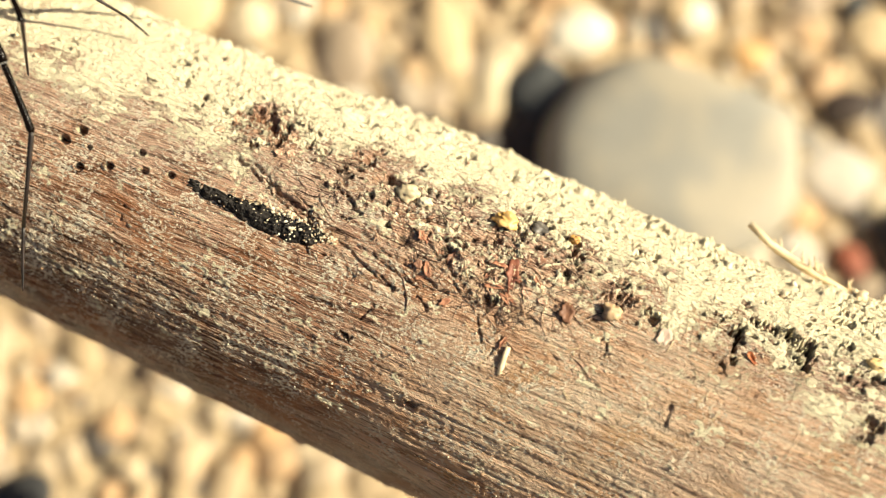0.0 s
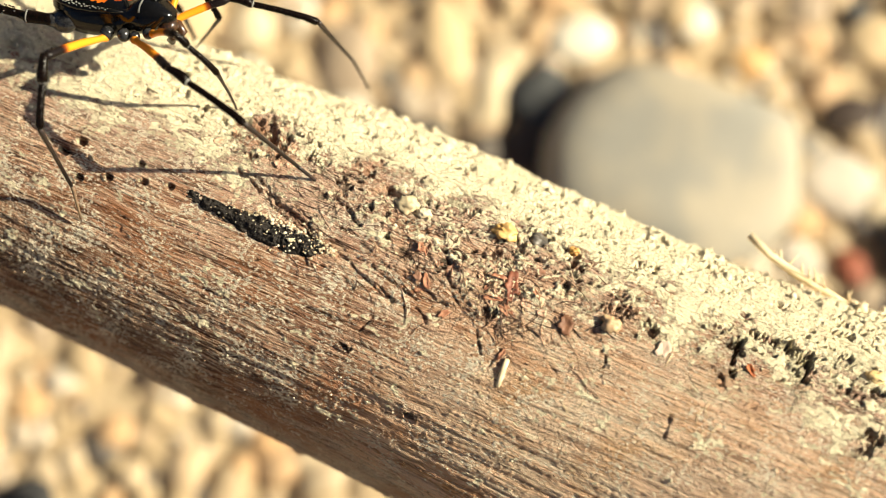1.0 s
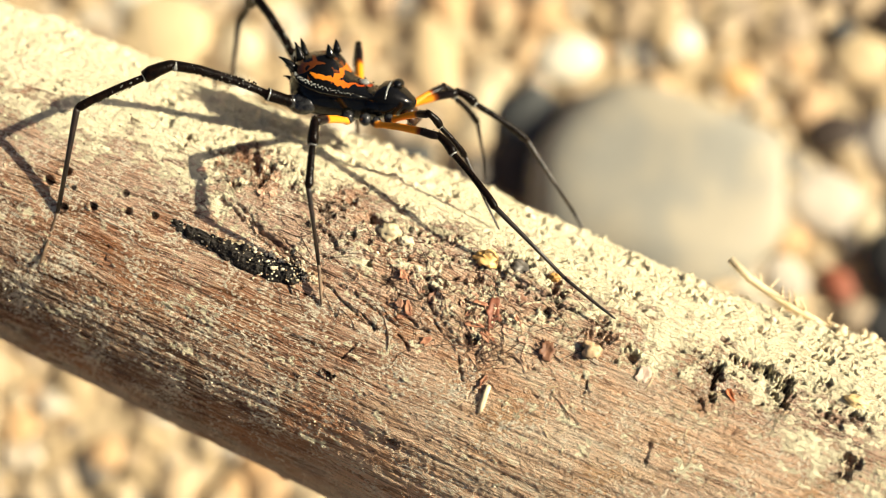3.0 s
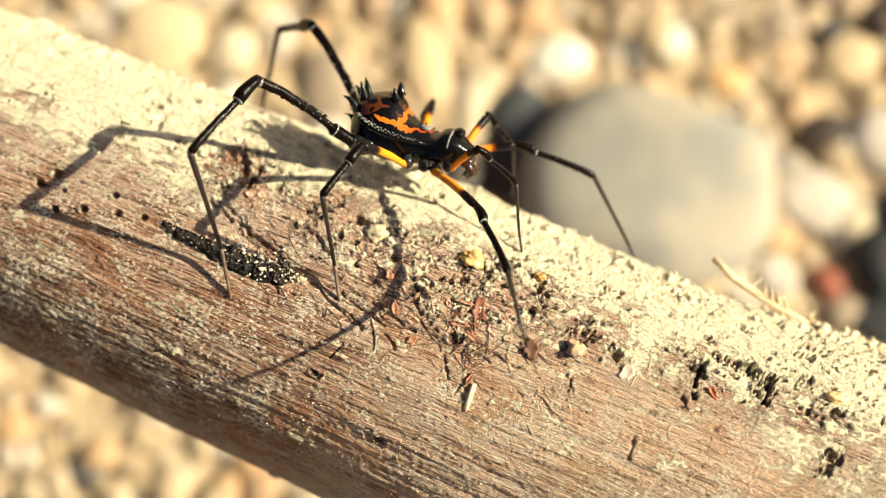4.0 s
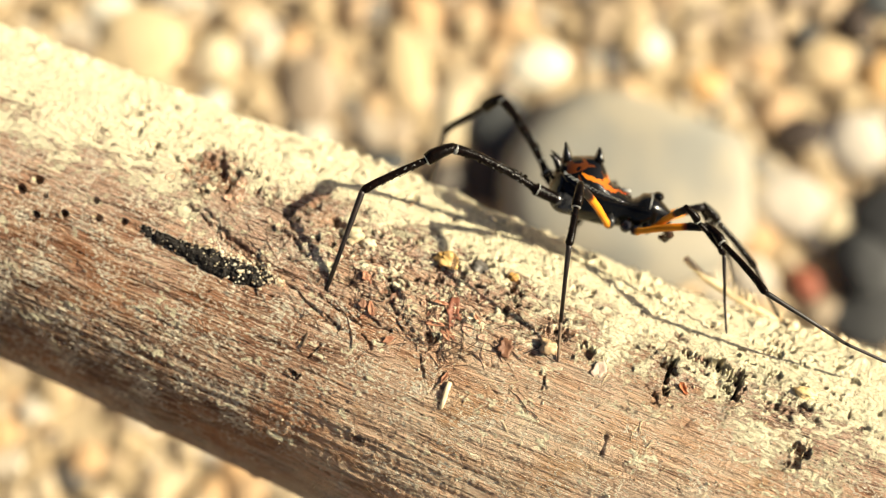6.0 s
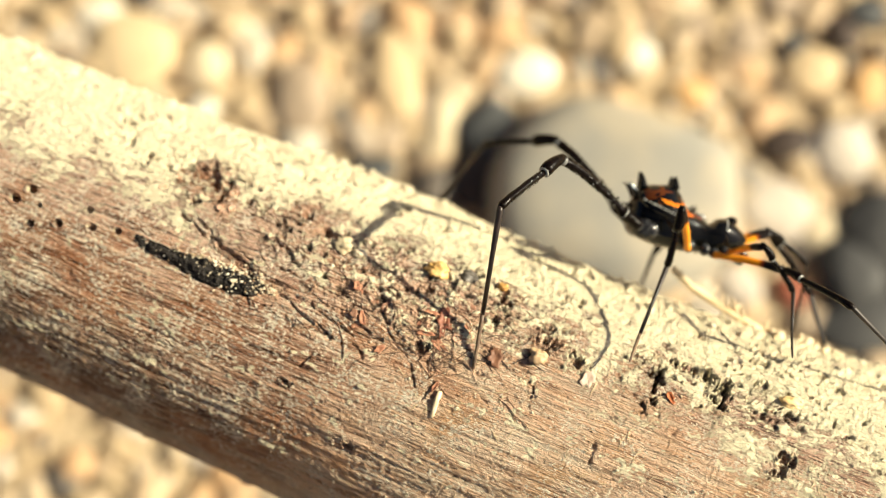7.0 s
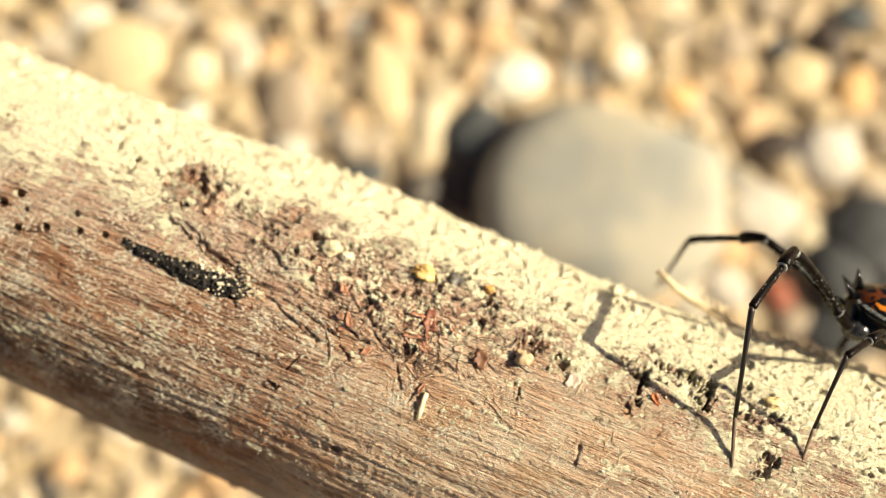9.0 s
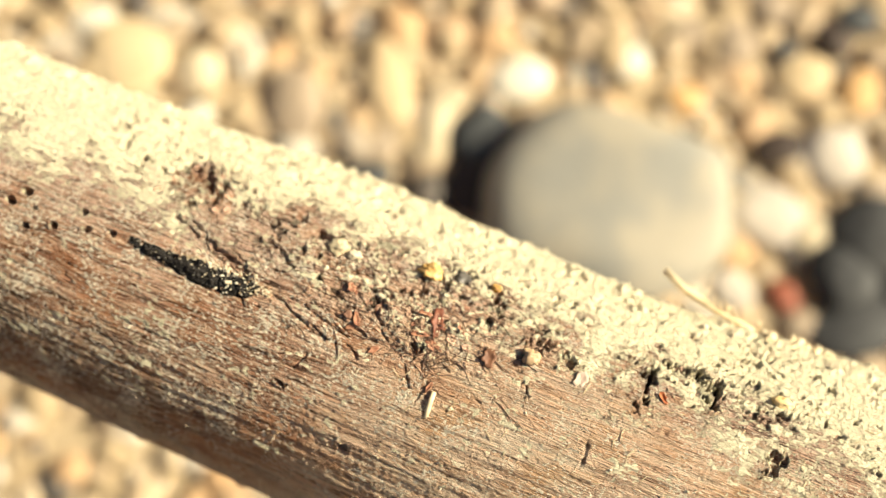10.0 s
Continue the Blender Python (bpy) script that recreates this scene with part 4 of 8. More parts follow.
def harvestman():
    bug = thing("harvestman", "black and orange long-legged harvestman walking along the branch", "harvestman")
    part("abdomen", body_shell(False), GLOSS, bug, "glossy black underside")
    shield = part("scutum", body_shell(True), scutum_material(), bug, "glossy black shield with orange bands")
    for y in (-1, 1):
        part("spine", spine((-5.2, 1.15 * y, 1.55), (-6.3, 1.8 * y, 2.4), .36), GLOSS, shield)
        part("spine", spine((-4.8, .6 * y, 2.35), (-5.3, .75 * y, 3.6), .36), GLOSS, shield)
        part("spine", spine((-4.9, 1.6 * y, 1.3), (-5.5, 2.4 * y, 1.9), .18), GLOSS, shield)
        part("spine", spine((-2.15, .95 * y, 3.0), (-2.35, 1.05 * y, 3.85), .34), GLOSS, shield)
        part("spine", spine((-5.5, .7 * y, .4), (-6.2, .8 * y, .5), .18), GLOSS, shield)
        # swollen ridge along the flank, with glinting granules on its hind part
        course = [(-5.0, 1.35), (-4.3, .98), (-3.3, .66), (-2.2, .42), (-1.0, .24), (.3, .12), (1.5, .04)]
        bm = bmesh.new()
        ridge = []
        for x, z in course:
            w = float(np.interp(x, [q[0] for q in RINGS], [q[1] for q in RINGS]))
            ridge.append(Vector((x, y * w * 0.97, z)) * MM)
        tube(bm, ridge, [k * MM for k in (.16, .34, .40, .36, .28, .20, .08)], 12)
        part("flank_ridge", bm, GLOSS, shield, "glossy black ridge along the flank")
        bm = bmesh.new()
        for k in range(46):
            f = (k / 45) ** 1.3
            x = -4.7 + 5.0 * f
            w = float(np.interp(x, [q[0] for q in RINGS], [q[1] for q in RINGS])) * 0.97
            z = float(np.interp(x, [q[0] for q in course], [q[1] for q in course]))
            t = radians(48 + 22 * math.sin(k * 2.4))
            rr = float(np.interp(x, [-5, -3.3, -1, 1.5], [.16, .40, .28, .08]))
            blob(bm, (x * MM, y * (w + rr * math.cos(t)) * MM, (z + rr * math.sin(t)) * MM), [(0.065 + 0.045 * ((k * 7) % 5) / 5) * (1.1 - 0.5 * f) * MM] * 3, 1)
        part("granule_row", bm, BEAD, shield, "row of pale grey granules")
        bm = bmesh.new()
        for k in range(5):
            blob(bm, (((0.55, 0.2, -0.9, 1.2, -3.3)[k]) * MM, y * (0.55, 0.2, 0.6, 0.9, 0.4)[k] * MM, (1.05, 1.02, 1.45, .70, 2.25)[k] * MM), [0.10 * MM] * 3, 1)
        part("tubercle", bm, GLOSS, shield)
        # coxae and trochanters
        bm = bmesh.new()
        blob(bm, (-4.0 * MM, y * 2.05 * MM, -1.15 * MM), (1.25 * MM, 0.75 * MM, 0.95 * MM), 3, 0.08, 2)
        blob(bm, (-4.75 * MM, y * 2.5 * MM, -1.0 * MM), (0.55 * MM, 0.5 * MM, 0.6 * MM), 2)
        part("coxa", bm, COXA, bug, "grey-black base of a hind leg")
        for cx, cy, cz, cr in ((0.0, 1.95, -1.75, .56), (1.45, 1.8, -1.75, .52), (2.35, 1.6, -1.85, .42), (3.3, 1.15, -1.6, .45)):
            bm = bmesh.new()
            blob(bm, (cx * MM, y * cy * MM, cz * MM), (cr * MM, cr * MM, cr * 1.1 * MM), 3)
            part("coxa", bm, COXA, bug, "grey glossy leg base")
        # mouthparts
        bm = bmesh.new()
        tube(bm, [Vector(p) * MM for p in ((4.2, .5 * y, -1.0), (4.9, .75 * y, -1.2), (5.3, .7 * y, -1.7), (5.0, .45 * y, -2.2), (4.5, .3 * y, -2.2))], [k * MM for k in (.4, .42, .4, .32, .12)], 10)
        part("pedipalp", bm, FANG, bug, "short brown folded feeler")
    bm = bmesh.new()
    blob(bm, (4.7 * MM, 0, -1.1 * MM), (0.6 * MM, 0.75 * MM, 0.6 * MM), 3)
    part("chelicera", bm, FANG, bug, "brown jaws")
    bm = bmesh.new()
    blob(bm, (3.55 * MM, 0, 1.15 * MM), (0.5 * MM, 0.75 * MM, 0.42 * MM), 3)
    part("eye_mound", bm, GLOSS, bug)
    bm = bmesh.new()
    blob(bm, (0.75 * MM, -0.35 * MM, 0.98 * MM), (0.50 * MM, 0.34 * MM, 0.26 * MM), 3, 0.1, 4)
    part("tubercle", bm, BEAD, shield, "pale shining hump on the shield")
    # pale rim across the fore shield
    bm = bmesh.new()
    pts = []
    for k in range(13):
        t = math.pi * (0.06 + 0.88 * k / 12)
        pts.append(Vector((3.0, math.cos(t) * 1.74, -.15 + 1.38 * math.sin(t) ** 0.85)) * MM)
    tube(bm, pts, [0.10 * MM] * 13, 6)
    part("collar", bm, BEAD, shield, "thin pale rim across the front of the shield")
    mats = {"femur" + k: BLACK if k == "4" else femur_material(LEGS[k][0] * MM) for k in "1234"}
    mats["shin"] = plain_material("shin_black", (0.005, 0.004, 0.003), (0.022, 0.012, 0.008), 900.0, 0.45, 0.4)
    return bug, {key: leg_segments(bug, key, mats) for key in ("R4", "R3", "R2", "R1", "L4", "L3", "L2", "L1")}


# ---- small things on the branch ----
def rest_on(name, bm, material, s_mm, a_deg, lift_mm, label, category, turn=0.0, group="", under=None):
    """A thing of its own laid on the branch: its x along the branch, its z away from the wood."""
    p, n = on_branch(s_mm, a_deg, lift_mm * MM)
    x = (ALONG - n * ALONG.dot(n)).normalized()
    m = Matrix((x, n.cross(x), n)).transposed().to_4x4()
    ob = part(name, bm, material, None)
    ob.matrix_world = Matrix.Translation(p) @ m @ Matrix.Rotation(radians(turn), 4, "Z")
    if under:
        ob.parent = under
        return tagged(ob, label)
    return tagged(ob, label, category, group)


def rotten_strip():
    """The black crumbly strip: a low ridge with a broken surface, and pale grains on it."""
    path = [(-22.9, 9.6, .10), (-21.5, 9.1, .45), (-19.5, 8.5, .60), (-18.2, 8.2, .70), (-16, 8.0, .95), (-14.2, 8.0, 1.1), (-12.2, 8.6, 1.05), (-10.6, 9.5, .85), (-9.5, 10, .25)]
    ss, aa, ww = [np.array(c) for c in zip(*path)]
    s = np.linspace(-22.9, -9.5, 190)
    t = np.linspace(-1.15, 1.15, 41)
    S, T = np.meshgrid(s, t, indexing="ij")
    w = np.interp(S, ss, ww) * (0.8 + 0.5 * fbm(np.column_stack([S.ravel() * 1.3, np.sign(T.ravel()) * 5, np.zeros(S.size)]), 3, 91)).reshape(S.shape)
    A = np.interp(S, ss, aa) + np.degrees(T * w / 15.3)
    r, *_ = relief(S.ravel() / 1000, A.ravel())
    q = np.column_stack([S.ravel(), (T * w).ravel(), np.zeros(S.size)])
    dome = np.clip(1 - T.ravel() ** 2, -0.2, 1)
    high = dome * w.ravel() * 0.30 + np.clip(dome * 3, 0, 1) * (0.75 * (fbm(q * 1.5, 4, 95, 0.62) - 0.48) + 0.25 * np.abs(fbm(q * 4.0, 2, 97) - 0.5)) - 0.05
    ar = np.radians(A.ravel())
    n = np.cos(ar)[:, None] * np.array(FACING[:]) + np.sin(ar)[:, None] * np.array(SKYWARD[:])
    verts = np.array([axis(x / 1000)[:] for x in S.ravel()]) + (r + high * MM)[:, None] * n
    I = np.arange(S.size).reshape(S.shape)
    faces = np.stack([I[:-1, :-1], I[1:, :-1], I[1:, 1:], I[:-1, 1:]], -1).reshape(-1, 4)
    strip = mesh_object("bark_strip", from_arrays("bark_strip", verts, faces), CHAR, wood, "black crumbly strip of rotten bark")
    rr = random.Random(5)
    bm = bmesh.new()
    for k in range(210):
        s0 = -20 + 11.2 * rr.random() ** 0.5
        w0 = float(np.interp(s0, ss, ww))
        p, n = on_branch(s0, float(np.interp(s0, ss, aa)) + math.degrees(rr.gauss(0.3, 0.75) * w0 / 15.3))
        z = (.03 + .10 * rr.random() ** 2.5 + (.10 * rr.random() if s0 > -13 and rr.random() < .3 else 0)) * MM
        blob(bm, p + n * (0.30 * w0 * MM), (z * rr.uniform(.6, 1.6), z, z * .7), 1, 0.5, k)
    for k in range(120):
        s0 = rr.uniform(-16.5, -9.3)
        w0 = float(np.interp(s0, ss, ww))
        p, n = on_branch(s0, float(np.interp(s0, ss, aa)) + math.degrees((0.75 + 0.45 * rr.random()) * w0 / 15.3))
        z = (.05 + .13 * rr.random() ** 2) * MM
        blob(bm, p + n * (0.12 * w0 * MM), (z * rr.uniform(.7, 1.5), z, z * .6), 1, 0.6, k)
    part("white_grit", bm, GRIT, strip, "white grit sprinkled over the strip", smooth=False)


def flake_mesh(half_w, half_l, seed, cup=0.16):
    """A thin ragged chip, slightly cupped."""
    r = random.Random(seed)
    bm = bmesh.new()
    n = 22
    rim = []
    for k in range(n):
        a = 2 * math.pi * k / n
        f = 0.60 + 0.60 * r.random()
        rim.append((half_w * f * math.cos(a), half_l * f * math.sin(a)))
    rings = []
    for f, z in ((1.0, 0.0), (0.96, 0.10), (0.6, 0.08), (0.3, 0.05)):
        rings.append([bm.verts.new((x * f * MM, y * f * MM, (z + cup * f * f * (x / half_w) ** 2 + r.uniform(-.03, .03)) * MM)) for x, y in rim])
    mid = bm.verts.new((0, 0, 0.04 * MM))
    for a, b in zip(rings, rings[1:]):
        for k in range(n):
            bm.faces.new((a[k], a[(k + 1) % n], b[(k + 1) % n], b[k]))
    for k in range(n):
        bm.faces.new((rings[-1][k], rings[-1][(k + 1) % n], mid))
    return bm


def grains_and_flakes():
    for s, a, sx, sy, sz, tone, label, cat in (
            (2.7, 38, 1.0, .75, .6, ((0.60, 0.33, 0.07), (0.74, 0.50, 0.22)), "amber-coloured grain of quartz on the branch", "grain"),
            # added lump whose dark tone gives the hollow its shaded inside
            (5.2, 41.5, .95, .72, .42, ((0.050, 0.044, 0.036), (0.13, 0.115, 0.095)), "dark grey lump added as the dark inside of a hollow", "grain"),
            (8.3, 42, .42, .4, .4, ((0.50, 0.28, 0.07), (0.36, 0.18, 0.05)), "small brown grain of sand", "grain"),
            (13.2, 23, .75, .6, .55, ((0.42, 0.28, 0.15), (0.54, 0.38, 0.22)), "rounded tan grit stone lodged in a crack", "grain"),
            (-5.4, 34, .9, .75, .6, ((0.54, 0.46, 0.29), (0.38, 0.30, 0.18)), "pale lump of caked sand", "sand lump"),
            (-3.9, 33.5, .6, .5, .5, ((0.62, 0.54, 0.38), (0.44, 0.36, 0.24)), "small pale lump of caked sand", "sand lump"),
            (33.6, 41, .9, .5, .4, ((0.72, 0.50, 0.20), (0.82, 0.62, 0.32)), "yellow chip of wood on the sand crust", "chip")):
        bm = bmesh.new()
        blob(bm, (0, 0, 0), (sx * MM, sy * MM, sz * MM), 4, 0.6, int(s * 10) + 90)
        rest_on("grain" if cat == "grain" else cat.replace(" ", "_"), bm, plain_material("grit_tone", *tone, 900.0, 0.5, 0.4, 0.0001), s, a, 0.25 * sz, label, cat)
    # red flake, orange chip by the pit
    for s, a, l, w, t, tone, label in ((5.0, 22, 1.45, .55, 12, ((0.25, 0.085, 0.042), (0.15, 0.048, 0.026)), "red-brown flake of bark"),
                                       (24.3, 27.5, .7, .28, 40, ((0.50, 0.16, 0.05), (0.36, 0.10, 0.03)), "small rust-orange splinter beside a pit"),
                                       (10.0, 18, 1.0, .6, 25, ((0.14, 0.06, 0.03), (0.22, 0.10, 0.05)), "dark reddish flake of bark"),
                                       (17.6, 23, .8, .7, 10, ((0.50, 0.36, 0.27), (0.58, 0.44, 0.34)), "pale pinkish scale on the wood")):
        bm = flake_mesh(w, l, int(s * 7) + 40)
        rest_on("bark_flake", bm, plain_material("flake_tone", *tone, 1100.0, 0.6, 0.5), s, a, 0.10, label, "flake", t, under=wood)
    # a mat of rusty and tan bark scales round the red flake
    r = random.Random(77)
    rust = [plain_material("scale_tone", *tone, 1100.0, 0.6, 0.5) for tone in (((0.46, 0.22, 0.12), (0.32, 0.13, 0.07)), ((0.66, 0.42, 0.28), (0.52, 0.30, 0.18)), ((0.17, 0.085, 0.05), (0.34, 0.17, 0.10)), ((0.62, 0.40, 0.28), (0.46, 0.26, 0.16)))]
    for k in range(34):
        s, a = (r.gauss(4.0, 4.2), r.gauss(20, 6.5)) if k < 28 else (r.gauss(-17.5, 2.0), r.gauss(35, 5))
        bm = flake_mesh(r.uniform(.12, .42), r.uniform(.25, .75), 900 + k, 0.05)
        rest_on("bark_flake", bm, r.choice(rust), s, a, r.uniform(-.06, .03), "", "flake", r.gauss(70, 45), under=wood)
    # pale splinter
    bm = bmesh.new()
    tube(bm, [(0, -1.15 * MM, 0), (0.03 * MM, -.4 * MM, .08 * MM), (0, .4 * MM, .1 * MM), (0.05 * MM, 1.15 * MM, .02 * MM)], [.16 * MM, .22 * MM, .23 * MM, .20 * MM], 7, 0.5)
    rest_on("splinter", bm, STRAW, 7.0, -2, 0.15, "straw-coloured wood splinter lying across the grain", "splinter", 4)


def straw_twig():
    """Dry stalk that sticks up behind the crest, with frayed bits."""
    base, n = on_branch(29.6, 84)
    side = ALONG
    bm = bmesh.new()
    pts = [base + side * (x * MM) + n * (z * MM) for x, z in ((2.5, -.1), (0, .25), (-3, .7), (-6, 1.35), (-8.3, 2.3))]
    tube(bm, pts, [k * MM for k in (.34, .37, .37, .36, .34)], 8, 0.8)
    stalk = part("straw_stalk", bm, STRAW, None)
    tagged(stalk, "dry pale straw stalk sticking up from the branch", "straw")
    r = random.Random(3)
    for k in range(26):
        p, nn = on_branch(r.uniform(29.5, 38), r.uniform(76, 90), 0.0)
        z = r.uniform(.18, .5) * MM
        bm = bmesh.new()
        blob(bm, (0, 0, 0), (z * r.uniform(.8, 1.9), z, z * .7), 2, 0.7, k + 300)
        ob = part("crumb", bm, STRAW if r.random() < .5 else GRIT, stalk)
        ob.location, ob.rotation_euler = p + nn * z * 0.35, (r.random(), r.random(), 6 * r.random())
    for k in range(14):
        p = pts[0] + (pts[3] - pts[0]) * r.random()
        d = (n * r.uniform(.4, 1.0) + side * r.uniform(-.8, .4) + n.cross(side) * r.uniform(-.4, .4)).normalized()
        bm = bmesh.new()
        tube(bm, [p, p + d * r.uniform(.5, .9) * MM, p + d * r.uniform(1.0, 1.6) * MM + side * r.uniform(-.3, .3) * MM], [.11 * MM, .09 * MM, .03 * MM], 5)
        part("fray", bm, STRAW, stalk)


def fibres():
    """Short hairs, straw bits and dark threads stuck to the wood."""
    r = random.Random(11)
    for name, material, count, label, zone, long in (("straw_bits", STRAW, 190, "short pale straw fibres stuck to the wood", (2, 46, -8, 55), 0.8),
                                                     ("dark_threads", DARK_FIBRE, 210, "dark threads and bark hairs matted on the wood", (-13, 14, 0, 36), 1.5),
                                                     ("pale_threads", ROOT, 80, "thin pale rootlets matted among the bark scales", (-12, 16, 2, 38), 1.3)):
        bm = bmesh.new()
        for k in range(count):
            s, a = r.uniform(*zone[:2]), r.uniform(*zone[2:])
            if name != "straw_bits" and r.random() < 0.5:
                s, a = (r.gauss(5.2, 1.6), r.gauss(13, 4)) if k % 2 else (r.gauss(-1, 5.0), r.gauss(22, 6))
            p, n = on_branch(s, a)
            t = n.cross(ALONG)
            ang = r.gauss(0.9, 0.7) if name == "straw_bits" else r.choice((r.gauss(-0.5, 0.35), r.uniform(0, 3.14)))
            d = math.cos(ang) * ALONG + math.sin(ang) * t
            l = r.uniform(.15, long) * MM * (1.5 if r.random() < 0.12 else 1)
            curl = n.cross(d) * r.uniform(-.7, .7) * l
            w = r.uniform(.014, .042) * MM
            q = [p - d * l, p + curl * .6 - d * l * 0.2, p + d * l * .5 + curl * .5, p + d * l]
            lifts = []
            for v in q:
                rel = v - AXIS_POINT
                s_v = rel.dot(ALONG) * 1000
                lifts.append(on_branch(s_v, math.degrees(math.atan2(rel.dot(SKYWARD), rel.dot(FACING))), r.uniform(0, .10) * MM)[0])
            tube(bm, lifts, [w * .5, w, w, w * .3], 5)
        tagged(part(name, bm, material, None), label, "fibre", kind="stuff")


ground()
stones()
gravel()
wood = branch()
sand_on_branch()
rotten_strip()
grains_and_flakes()
straw_twig()
fibres()
bug, legs = harvestman()


